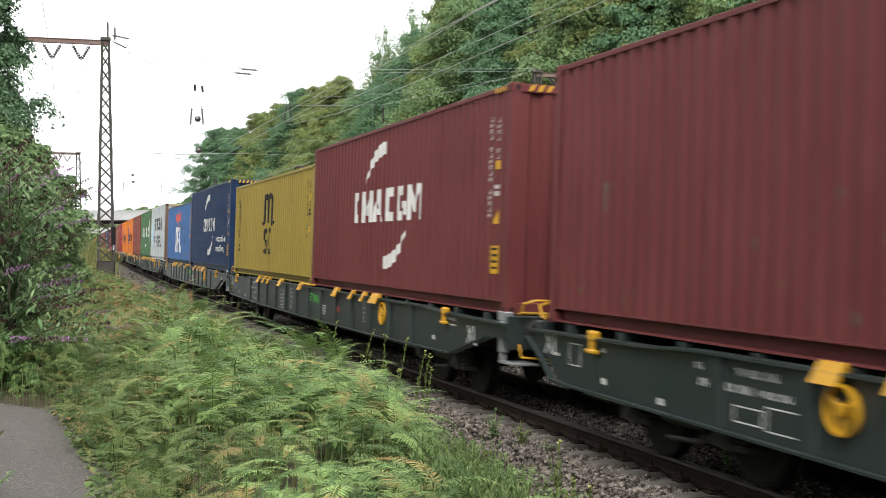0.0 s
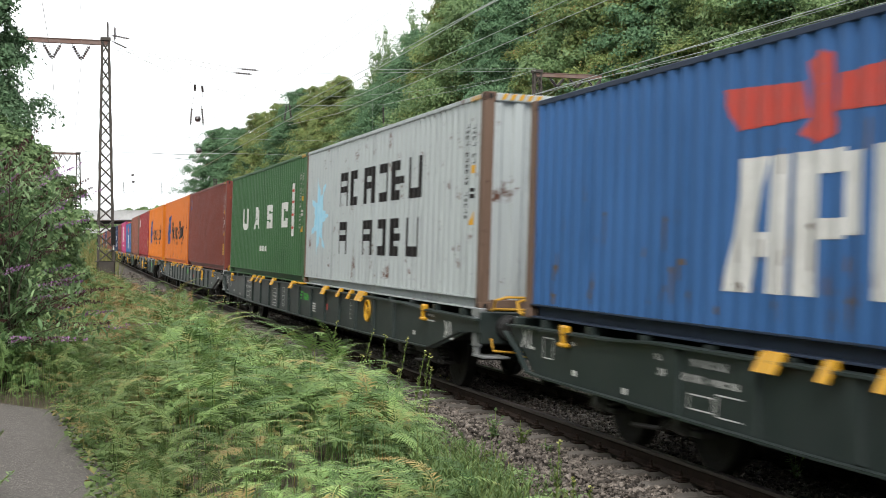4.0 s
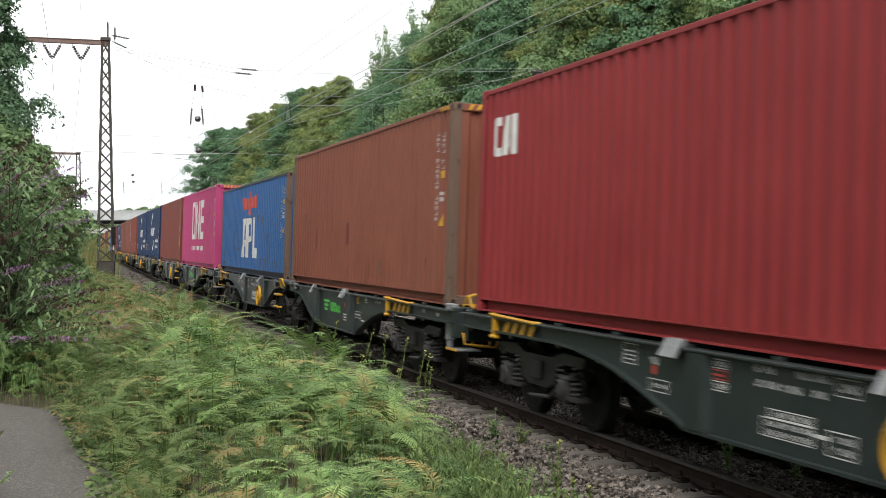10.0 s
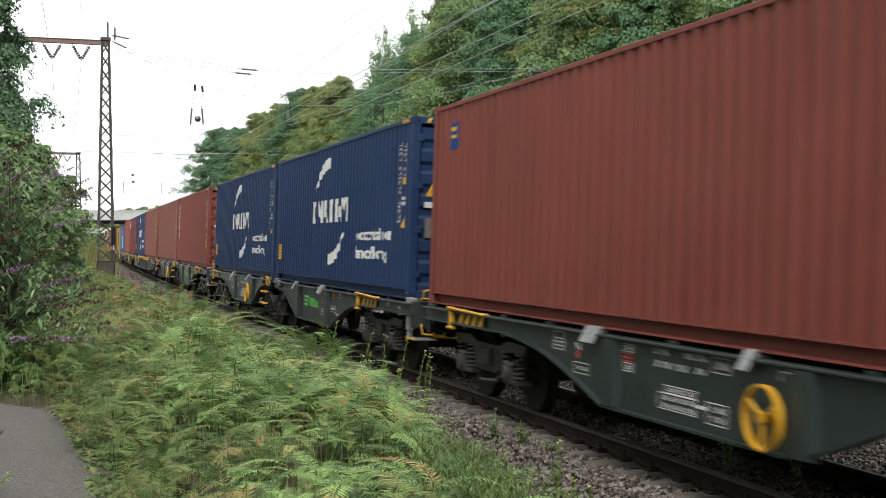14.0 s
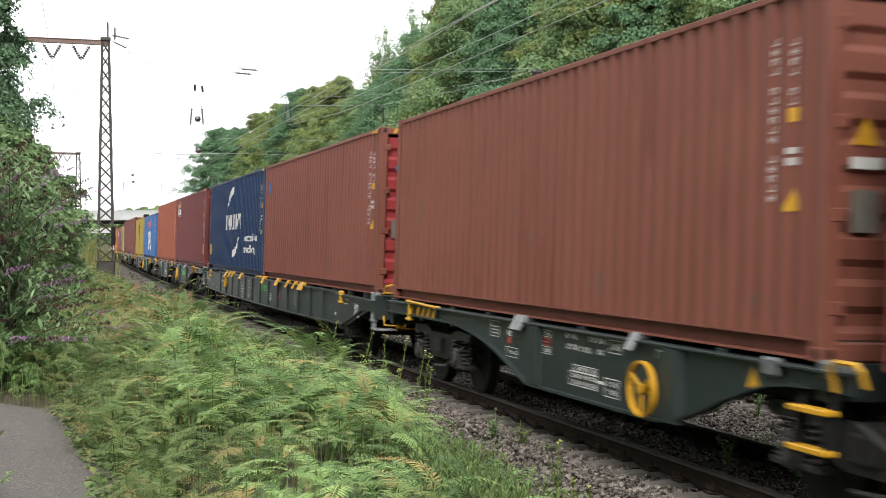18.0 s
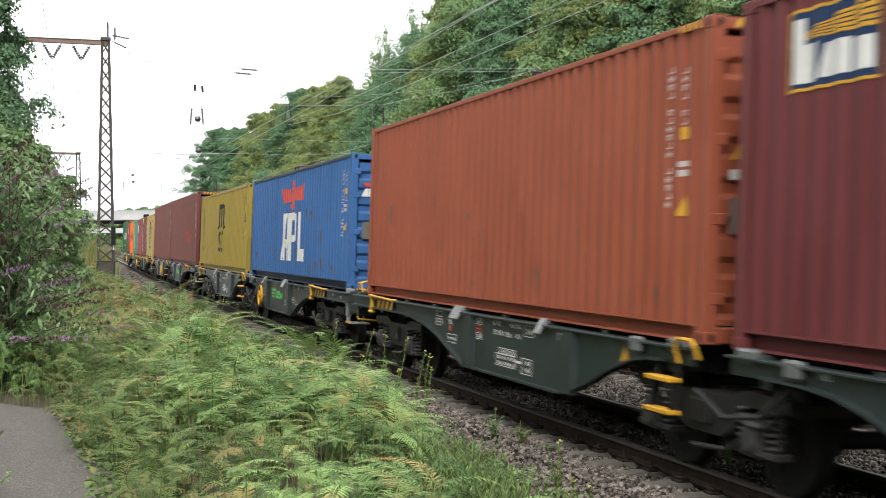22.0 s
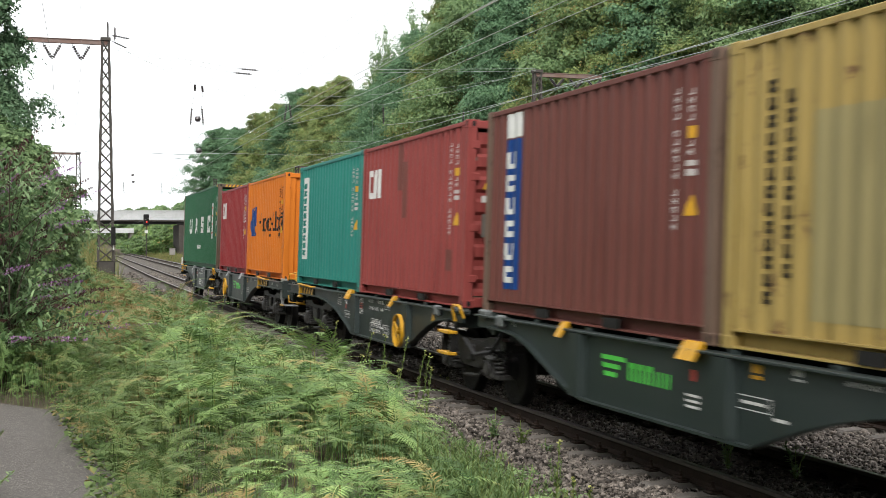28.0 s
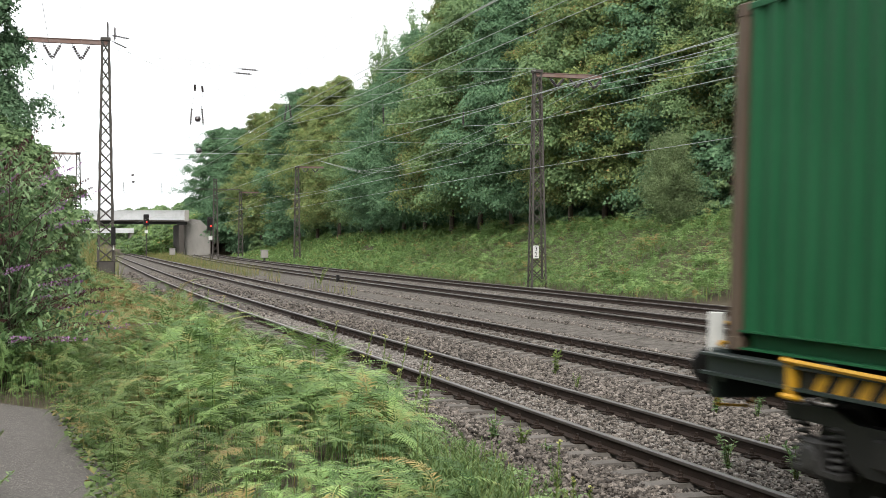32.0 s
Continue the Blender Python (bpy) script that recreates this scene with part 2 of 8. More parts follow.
FERNFAR = leaf_surface("bank_bracken", (0.1, 0.18, 0.055), (0.27, 0.4, 0.14), (0.32, 0.21, 0.09), 0.07, 0.25, 0.35)
LEAFD = leaf_surface("dark_locust_leaves", (0.07, 0.15, 0.078), (0.2, 0.33, 0.175), None, patch=0.35, through_light=0.3)
LEAFP = leaf_surface("dark_path_tree_leaves", (0.075, 0.145, 0.075), (0.17, 0.265, 0.145), None, patch=0.5, through_light=0.35)
LEAFM = leaf_surface("mid_green_leaves", (0.11, 0.19, 0.082), (0.3, 0.41, 0.185), None, patch=0.35, through_light=0.35)
LEAFY = leaf_surface("yellowing_green_leaves", (0.14, 0.2, 0.072), (0.34, 0.405, 0.15), (0.28, 0.19, 0.08), 0.07, 0.4, 0.35)
LEAFB = leaf_surface("silvery_birch_leaves", (0.12, 0.17, 0.075), (0.24, 0.305, 0.15), None, patch=0.5, through_light=0.35)
BUDLEAF = leaf_surface("grey_green_buddleia_leaves", (0.1, 0.185, 0.08), (0.29, 0.4, 0.2), None, patch=0.9)
BUDBLOOM = leaf_surface("lilac_blossom", (0.24, 0.12, 0.25), (0.44, 0.26, 0.44), None, patch=1)
BUDDEAD = leaf_surface("faded_brown_blossom", (0.08, 0.042, 0.04), (0.14, 0.075, 0.068), None, patch=1)
GRASS = leaf_surface("dry_grass", (0.12, 0.15, 0.045), (0.24, 0.22, 0.09), (0.3, 0.22, 0.1), 0.1, 0.5)
WEED = leaf_surface("yellow_green_weed", (0.11, 0.17, 0.045), (0.23, 0.28, 0.09), None, patch=1)
WEEDFINE = leaf_surface("fine_feathery_weed", (0.1, 0.17, 0.06), (0.24, 0.33, 0.13), None, patch=2)
WEEDTOP = leaf_surface("pale_yellow_flower", (0.4, 0.4, 0.1), (0.5, 0.5, 0.2), None, patch=1)
SIGNALRED = glow("red_signal_glass", (1.0, 0.03, 0.02), 3.0)


# ---- mesh building ----
class Geo:
    """Collects vertices and faces for one mesh."""

    def __init__(self):
        self.v, self.f = [], []

    def add(self, verts, faces):
        k = len(self.v)
        self.v.extend(verts)
        self.f.extend([tuple(i + k for i in f) for f in faces])
        return self

    def box(self, x0, x1, y0, y1, z0, z1, c=0.0):
        if c <= 0:
            vs = [(x, y, z) for x in (x0, x1) for y in (y0, y1) for z in (z0, z1)]
            return self.add(vs, [(0, 1, 3, 2), (4, 6, 7, 5), (0, 4, 5, 1), (2, 3, 7, 6), (0, 2, 6, 4), (1, 5, 7, 3)])
        vs, ids = [], {}
        lo, hi = (x0, y0, z0), (x1, y1, z1)
        for sx in (0, 1):
            for sy in (0, 1):
                for sz in (0, 1):
                    s = (sx, sy, sz)
                    for a in range(3):
                        p = [(lo[i], hi[i])[s[i]] + (0 if i == a else c * (1 - 2 * s[i])) for i in range(3)]
                        ids[s, a] = len(vs)
                        vs.append(tuple(p))
        fs = []
        for a in range(3):
            b, d = (a + 1) % 3, (a + 2) % 3
            for s in (0, 1):
                q = []
                for m, n in ((0, 0), (1, 0), (1, 1), (0, 1)):
                    k = [0, 0, 0]
                    k[a], k[b], k[d] = s, m, n
                    q.append(ids[tuple(k), a])
                fs.append(tuple(q if s else q[::-1]))
            for m in (0, 1):
                for n in (0, 1):
                    k0, k1 = [0, 0, 0], [0, 0, 0]
                    k0[a], k0[b], k0[d] = 0, m, n
                    k1[a], k1[b], k1[d] = 1, m, n
                    q = [ids[tuple(k0), b], ids[tuple(k1), b], ids[tuple(k1), d], ids[tuple(k0), d]]
                    fs.append(tuple(q if m == n else q[::-1]))
        for sx in (0, 1):
            for sy in (0, 1):
                for sz in (0, 1):
                    q = [ids[(sx, sy, sz), a] for a in range(3)]
                    fs.append(tuple(q if (sx + sy + sz) % 2 else q[::-1]))
        return self.add(vs, fs)

    def prism(self, poly, x0, x1, axis="x"):
        """A flat outline, in (y, z) for axis x, (x, z) for axis y, (x, y) for axis z, given thickness."""
        n = len(poly)

        def at(p, h):
            return {"x": (h, p[0], p[1]), "y": (p[0], h, p[1]), "z": (p[0], p[1], h)}[axis]
        vs = [at(p, x0) for p in poly] + [at(p, x1) for p in poly]
        fs = [tuple(range(n))[::-1], tuple(range(n, 2 * n))] + [(i, (i + 1) % n, (i + 1) % n + n, i + n) for i in range(n)]
        return self.add(vs, fs)

    def tube(self, pts, r, sides=6, r1=None, caps=True):
        """A round bar along points, from radius r to r1."""
        r1 = r if r1 is None else r1
        pts = [Vector(p) for p in pts]
        k, vs, fs = len(pts), [], []
        for i, p in enumerate(pts):
            d = (pts[min(i + 1, k - 1)] - pts[max(i - 1, 0)]).normalized()
            a = d.orthogonal().normalized() if abs(d.z) < 0.99 else Vector((1, 0, 0))
            if abs(d.z) < 0.99:
                a = d.cross(Vector((0, 0, 1))).normalized()
            b = d.cross(a)
            rr = r + (r1 - r) * i / max(1, k - 1)
            for j in range(sides):
                t = 2 * math.pi * j / sides
                vs.append(tuple(p + rr * (math.cos(t) * a + math.sin(t) * b)))
        for i in range(k - 1):
            for j in range(sides):
                u, w = i * sides + j, i * sides + (j + 1) % sides
                fs.append((u, u + sides, w + sides, w))
        if caps:
            fs += [tuple(range(sides)), tuple(range((k - 1) * sides, k * sides))[::-1]]
        return self.add(vs, fs)

    def ring(self, centre, axis, R, r, seg=20, sides=6):
        c, ax = Vector(centre), Vector(axis).normalized()
        a = ax.orthogonal().normalized()
        b = ax.cross(a)
        vs, fs = [], []
        for i in range(seg):
            t = 2 * math.pi * i / seg
            d = math.cos(t) * a + math.sin(t) * b
            for j in range(sides):
                q = 2 * math.pi * j / sides
                vs.append(tuple(c + d * (R + r * math.cos(q)) + ax * (r * math.sin(q))))
        for i in range(seg):
            for j in range(sides):
                fs.append((i * sides + j, ((i + 1) % seg) * sides + j, ((i + 1) % seg) * sides + (j + 1) % sides, i * sides + (j + 1) % sides))
        return self.add(vs, fs)

    def lathe(self, prof, centre, axis="x", seg=20):
        """Turn an outline of (distance along the axis, radius) about the axis."""
        vs, fs, n = [], [], len(prof)
        for i in range(seg):
            t = 2 * math.pi * i / seg
            for h, r in prof:
                a, b = r * math.cos(t), r * math.sin(t)
                p = {"x": (h, a, b), "y": (a, h, b), "z": (a, b, h)}[axis]
                vs.append(tuple(p[k] + centre[k] for k in range(3)))
        for i in range(seg):
            for j in range(n - 1):
                fs.append((i * n + j, ((i + 1) % seg) * n + j, ((i + 1) % seg) * n + j + 1, i * n + j + 1))
        return self.add(vs, fs)

    def mesh(self, name, smooth=False):
        me = bpy.data.meshes.new(name)
        me.from_pydata(self.v, [], self.f)
        me.materials.append(None)
        if smooth:
            me.shade_smooth()
        me.update()
        return me


def part(name, geo, material, parent, label="", at=None, smooth=False):
    """Link a Geo, or a mesh that is shared, as one object under a thing or a part."""
    me = geo.mesh(name, smooth) if isinstance(geo, Geo) else geo
    ob = new(name, me)
    if parent is not None:
        ob.parent = parent
    if at is not None:
        ob.matrix_basis = at
    if len(me.materials) == 0:
        me.materials.append(None)
    ob.material_slots[0].link = "OBJECT"
    ob.material_slots[0].material = material
    if label:
        ob["label"] = label
    return ob


def thing(name, label, category, group="", kind="", at=None):
    ob = new(name)
    ob.empty_display_size = 0.3
    if at is not None:
        ob.matrix_basis = at
    return tagged(ob, label, category, group, kind)


# ---- the line: a gentle right-hand curve that straightens beyond the first hundred metres ----
CURVE, BEND_END, NEAR_X = 0.00038, 95.0, 6.75


def line_x(s, on=False):
    """How far across the near track's middle lies at s along; on: the curve goes on."""
    if s <= BEND_END or on:
        return NEAR_X + CURVE * s * s / 2
    return NEAR_X + CURVE * BEND_END ** 2 / 2 + CURVE * BEND_END * (s - BEND_END)


def line_slope(s, on=False):
    return CURVE * (s if on else min(s, BEND_END))


def lean(s):
    return 0.033 * max(0.0, min(1.0, (130 - s) / 60))


def on_line(s, off=0.0, canted=True, on=False):
    """The pose of a spot on a track: its own y runs along the rails."""
    yaw = -math.atan(line_slope(s, on))
    m = Matrix.Translation((line_x(s, on) + off, s, 0)) @ Matrix.Rotation(yaw, 4, "Z")
    return m @ Matrix.Rotation(lean(s) if canted else 0.0, 4, "Y")


def smooth_step(a, b, x):
    t = max(0.0, min(1.0, (x - a) / (b - a)))
    return t * t * (3 - 2 * t)


def ground_z(x, s):
    """Height of the ground: the bank with the path, the cutting of the railway, the far bank."""
    q = x - line_x(max(-60, s), s > 95)
    n = 0.12 * noise.noise((x * 0.35, s * 0.35, 0)) + 0.25 * noise.noise((x * 0.07, s * 0.07, 3))
    near = 0.5 + 0.1 * smooth_step(15, 60, s)
    z = near + (-0.42 - near) * smooth_step(-4.8, -2.7, q)
    far = 0.15 * smooth_step(16.6, 18.5, q) + 3.3 * smooth_step(18.5, 29, q) + 0.9 * smooth_step(29, 60, q)
    if q > 2:
        z = -0.42 + far
        n *= smooth_step(17, 20, q)
    else:
        n *= 0.35 * (1 - smooth_step(-5, -3, q)) * smooth_step(0.3, 1.2, x) if s < 14.5 else 0.5 * (1 - smooth_step(-5, -3, q))
    if s > 258:
        z += 7.5 * smooth_step(7, 20, x - line_x(s)) * smooth_step(258, 285, s)
    return z + n


# ---- ground, path, ballast ----
def spread(edges):
    """Positions from (start, end, step) runs, joined."""
    out = []
    for a, b, st in edges:
        out += list(np.arange(a, b, st))
    return out + [edges[-1][1]]


def sheet(name, xs, ys, height, material, label, category, kind="structure"):
    vs = [(x, y, height(x, y)) for y in ys for x in xs]
    n = len(xs)
    fs = [(j * n + i, j * n + i + 1, (j + 1) * n + i + 1, (j + 1) * n + i) for j in range(len(ys) - 1) for i in range(n - 1)]
    return tagged(part(name, Geo().add(vs, fs), material, None, smooth=True), label, category, kind=kind)


sheet("ground", spread([(-900, -60, 70), (-60, -12, 6), (-12, 60, 0.6), (60, 100, 4), (100, 900, 80)]),
      spread([(-300, -20, 40), (-20, 60, 1.0), (60, 320, 4), (320, 1500, 90)]), ground_z, EARTH,
      "dark soil and leaf litter under bracken beside the railway", "ground")
tagged(part("path", Geo().prism([(-3.2, -14), (0.35, -14), (0.6, 2), (0.6, 6), (0.58, 8.2), (0.5, 10), (0.4, 11.6), (0.24, 12.9), (-0.3, 13.7), (-1.2, 14.2), (-3.2, 14.6)], 0.44, 0.535, "z"), ASPHALT, None),
       "worn grey asphalt footpath bordered by bracken", "path", kind="structure")


def ribbon(name, cuts, q_z, material, label, category, on=False, canted=False):
    """A long strip that follows the line; q_z: its cross-section of (offset, height)."""
    vs, n = [], len(q_z)
    for s in cuts:
        for q, z in q_z:
            vs.append((line_x(s, on) + q, s, z - (lean(s) * q if canted else 0)))
    fs = [(j * n + i, j * n + i + 1, (j + 1) * n + i + 1, (j + 1) * n + i) for j in range(len(cuts) - 1) for i in range(n - 1)]
    return tagged(part(name, Geo().add(vs, fs), material, None), label, category, kind="structure")


CUTS = spread([(-30, 120, 3), (120, 700, 20)])
CUTS_ON = spread([(-30, 258, 4)])
ribbon("ballast_bed_near", CUTS, [(-3.1, -0.6), (-2.75, -0.42), (-1.75, -0.2), (1.75, -0.23), (2.2, -0.24), (2.5, -0.22), (5.8, -0.22), (6.6, -0.32), (7.2, -0.4)], BALLBED, "grey-brown crushed stone ballast under two tracks", "ballast")
ribbon("ballast_bed_far", CUTS_ON, [(6.2, -0.5), (7.2, -0.36), (8.4, -0.22), (12.2, -0.22), (12.8, -0.22), (16.5, -0.22), (17.4, -0.45), (18, -0.6)], BALLBED, "grey-brown crushed stone ballast under two distant tracks", "ballast", on=True)

# ---- tracks: rails on concrete sleepers ----
RAIL_HEAD = [(-0.036, -0.035), (-0.036, -0.006), (-0.026, 0.0), (0.026, 0.0), (0.036, -0.006), (0.036, -0.035)]
RAIL_WEB = [(-0.07, -0.165), (-0.07, -0.15), (-0.014, -0.125), (-0.012, -0.05), (-0.036, -0.034), (0.036, -0.034), (0.012, -0.05), (0.014, -0.125), (0.07, -0.15), (0.07, -0.165)]


def extrude_line(prof, cuts, off, dz, on, canted):
    vs, n = [], len(prof)
    for s in cuts:
        m = on_line(s, off, False, on)
        ln = lean(s) if canted else 0
        for a, z in prof:
            vs.append(tuple(m @ Vector((a, 0, z + dz - ln * 0))))
    fs = [(j * n + i, (j + 1) * n + i, (j + 1) * n + (i + 1) % n, j * n + (i + 1) % n) for j in range(len(cuts) - 1) for i in range(n)]
    return Geo().add(vs, fs)


def rail_pair(name, off, on, canted, label):
    t = thing(name, label, "railway track", "tracks", "structure")
    cuts = CUTS_ON if on else CUTS
    for side in (-1, 1):
        dz = -side * 0.7525 * (0.033 if canted else 0.0)
        r = part("rail", extrude_line(RAIL_WEB, cuts, off + side * 0.7525, dz, on, canted), RAILSIDE, t)
        part("rail_head", extrude_line(RAIL_HEAD, cuts, off + side * 0.7525, dz, on, canted), RAILTOP, r, "bright worn running surface")
    return t


TRACK_1 = rail_pair("track_1", 0.0, False, True, "rust-brown steel rails on concrete sleepers")
TRACK_2 = rail_pair("track_2", 4.0, False, False, "rust-brown steel rails of the second track")
TRACK_3 = rail_pair("track_3", 10.35, True, False, "rust-brown steel rails of a distant track")
TRACK_4 = rail_pair("track_4", 14.7, True, False, "rust-brown steel rails beside the far bank")


# ---- containers ----
HALF_W, POST = 1.219, 0.16
PERIOD, DEPTH = 0.276, 0.037


def profile(y):
    """Depth of the corrugated side at y: 0 outside, DEPTH inside."""
    p = (y / PERIOD) % 1.0
    if p < 0.26:
        return 0.0
    if p < 0.5:
        return DEPTH * (p - 0.26) / 0.24
    if p < 0.76:
        return DEPTH
    return DEPTH * (1 - (p - 0.76) / 0.24)


def knots(y0, y1):
    ks = [y0, y1]
    for k in range(int(y0 / PERIOD) - 2, int(y1 / PERIOD) + 3):
        for f in (0.0, 0.26, 0.5, 0.76):
            y = (k + f) * PERIOD
            if y0 < y < y1:
                ks.append(y)
    return sorted(set(round(k, 5) for k in ks))


def clip(poly, y, keep_right):
    out = []
    for i, p in enumerate(poly):
        q = poly[(i + 1) % len(poly)]
        a = (p[0] - y) * (1 if keep_right else -1)
        b = (q[0] - y) * (1 if keep_right else -1)
        if a >= 0:
            out.append(p)
        if a * b < 0:
            k = a / (a - b)
            out.append((p[0] + k * (q[0] - p[0]), p[1] + k * (q[1] - p[1])))
    return out


def painted(polys, lift=0.004, face=-1):
    """Paint that follows the corrugated side: outlines in (y, z), cut at every fold."""
    g = Geo()
    x_out = face * (HALF_W - 0.012)
    for poly in polys:
        ys = [p[0] for p in poly]
        ks = knots(min(ys), max(ys))
        for a, b in zip(ks, ks[1:]):
            c = clip(clip(poly, a, True), b, False)
            if len(c) > 2:
                pa, pb = profile(a + 1e-6), profile(b - 1e-6)
                vs = []
                for y, z in c:
                    d = pa + (pb - pa) * (y - a) / max(1e-6, b - a)
                    vs.append((x_out - face * d + face * lift, y, z))
                g.add(vs, [tuple(range(len(vs)))])
    ids = {}
    back = [ids.setdefault(tuple(round(c, 4) for c in v), len(ids)) for v in g.v]
    w = Geo()
    w.v = list(ids)
    for f in g.f:
        q = [back[i] for i in f]
        q = [a for k, a in enumerate(q) if a != q[k - 1]]
        if len(set(q)) == len(q) > 2:
            w.f.append(tuple(q))
    return w


def corrugated(length, z0, z1, face):
    g, ks = Geo(), knots(-length / 2 + POST, length / 2 - POST)
    vs = []
    for y in ks:
        x = face * (HALF_W - 0.012 - profile(y))
        vs += [(x, y, z0), (x, y, z1)]
    g.add(vs, [(2 * i, 2 * i + 2, 2 * i + 3, 2 * i + 1) if face < 0 else (2 * i, 2 * i + 1, 2 * i + 3, 2 * i + 2) for i in range(len(ks) - 1)])
    return g


SHARED = {}


def shared(key, make, smooth=False):
    if key not in SHARED:
        SHARED[key] = make().mesh(key[0] if isinstance(key, tuple) else key, smooth)
    return SHARED[key]


def rect(y0, y1, z0, z1):
    return [(y0, z0), (y1, z0), (y1, z1), (y0, z1)]


def frame_rects(y0, y1, z0, z1, t):
    return [rect(y0, y0 + t, z0, z1), rect(y1 - t, y1, z0, z1), rect(y0 + t, y1 - t, z0, z0 + t), rect(y0 + t, y1 - t, z1 - t, z1)]


def container(name_label, length, height, paint, posts=None, doors=False, group="freight containers on the train", hazard=True, front_paint=None, code=True, pockets=False, door_marks=True, rails=None):
    """A steel box container; its leading end is at -y. Returns the thing, to which markings are added."""
    L, H = length, height
    t = thing("shipping_container", name_label, "container", group)
    posts = posts or paint
    for face in (-1, 1):
        part("side_panel", shared(("side_panel", L, H, face), lambda: corrugated(L, 0.15, H - 0.06, face)), paint, t)

        def top_rail():
            g = Geo().box(face * (HALF_W - 0.038) - 0.03, face * (HALF_W - 0.038) + 0.03, -L / 2 + 0.17, L / 2 - 0.17, H - 0.075, H - 0.012, 0.008)
            return g

        def bottom_rail():
            g = Geo().prism([(face * (HALF_W - 0.008), 0.012), (face * (HALF_W - 0.008), 0.028), (face * (HALF_W - 0.105), 0.034), (face * (HALF_W - 0.1), 0.142), (face * (HALF_W - 0.004), 0.156), (face * (HALF_W - 0.004), 0.172), (face * (HALF_W - 0.13), 0.172), (face * (HALF_W - 0.13), 0.012)][::face], -L / 2 + 0.17, L / 2 - 0.17, "y")
            return g
        part("top_rail", shared(("top_rail", L, H, face), top_rail), rails or paint, t)
        part("bottom_rail", shared(("bottom_rail", L, face), bottom_rail), rails or paint, t)
        for end in (-1, 1):
            def corner_post():
                x, y = face * HALF_W, end * L / 2
                return Geo().prism([(x, y - end * POST), (x, y - end * 0.012), (x - face * 0.012, y), (x - face * 0.13, y), (x - face * 0.13, y - end * 0.05), (x - face * 0.05, y - end * POST)][::face * end], 0.1, H - 0.1, "z")
            part("corner_post", shared(("corner_post", L, H, face, end), corner_post), posts, t)
            for z0 in (0.0, H - 0.118):
                def casting():
                    x, y = face * HALF_W, end * L / 2
                    g = Geo().box(min(x + face * 0.004, x - face * 0.158), max(x + face * 0.004, x - face * 0.158), min(y + end * 0.004, y - end * 0.174), max(y + end * 0.004, y - end * 0.174), z0, z0 + 0.118, 0.01)
                    return g
                cc = part("corner_casting", shared(("corner_casting", L, H, face, end, z0), casting), posts, t)
                if face < 0 and end < 0:
                    x, y = face * HALF_W, end * L / 2
                    # no opening is cut: near-black plates paint the shade inside the lock holes
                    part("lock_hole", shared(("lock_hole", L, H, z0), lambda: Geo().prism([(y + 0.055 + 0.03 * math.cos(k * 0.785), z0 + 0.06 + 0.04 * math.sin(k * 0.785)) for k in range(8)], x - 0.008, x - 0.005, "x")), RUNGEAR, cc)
                    part("lock_hole", shared(("end_lock_hole_shade", L, H, z0), lambda: Geo().prism([(x + 0.08 + 0.03 * math.cos(k * 0.785), z0 + 0.06 + 0.04 * math.sin(k * 0.785)) for k in range(8)], y - 0.008, y - 0.005, "y")), RUNGEAR, cc)

    def roof():
        g, k = Geo(), int((L - 0.4) / 0.21)
        vs = []
        for i in range(k + 1):
            y = -L / 2 + 0.2 + i * 0.21
            z = H - 0.02 - (0.02 if i % 2 else 0)
            vs += [(-1.16, y, z), (1.16, y, z)]
        g.add(vs, [(2 * i, 2 * i + 1, 2 * i + 3, 2 * i + 2) for i in range(k)])
        g.box(-1.16, 1.16, -L / 2 + 0.02, -L / 2 + 0.2, H - 0.03, H - 0.012)
        g.box(-1.16, 1.16, L / 2 - 0.2, L / 2 - 0.02, H - 0.03, H - 0.012)
        return g
    part("roof", shared(("roof", L, H), roof), paint, t)

    def base():
        g = Geo().box(-1.08, 1.08, -L / 2 + 0.05, L / 2 - 0.05, 0.1, 0.16)
        for i in range(int(L / 0.9)):
            y = -L / 2 + 0.5 + i * 0.9
            g.box(-1.08, 1.08, y, y + 0.05, 0.02, 0.1)
        return g
    part("floor_frame", shared(("floor_frame", L), base), RUSTY, t)
    if pockets:
        for y in (-0.95, 0.95):
            # solid near-black box, its colour standing in for the shade within the pocket
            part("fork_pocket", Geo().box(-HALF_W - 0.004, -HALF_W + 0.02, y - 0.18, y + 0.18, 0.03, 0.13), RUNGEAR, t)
    e = -L / 2
    f = front_paint or paint
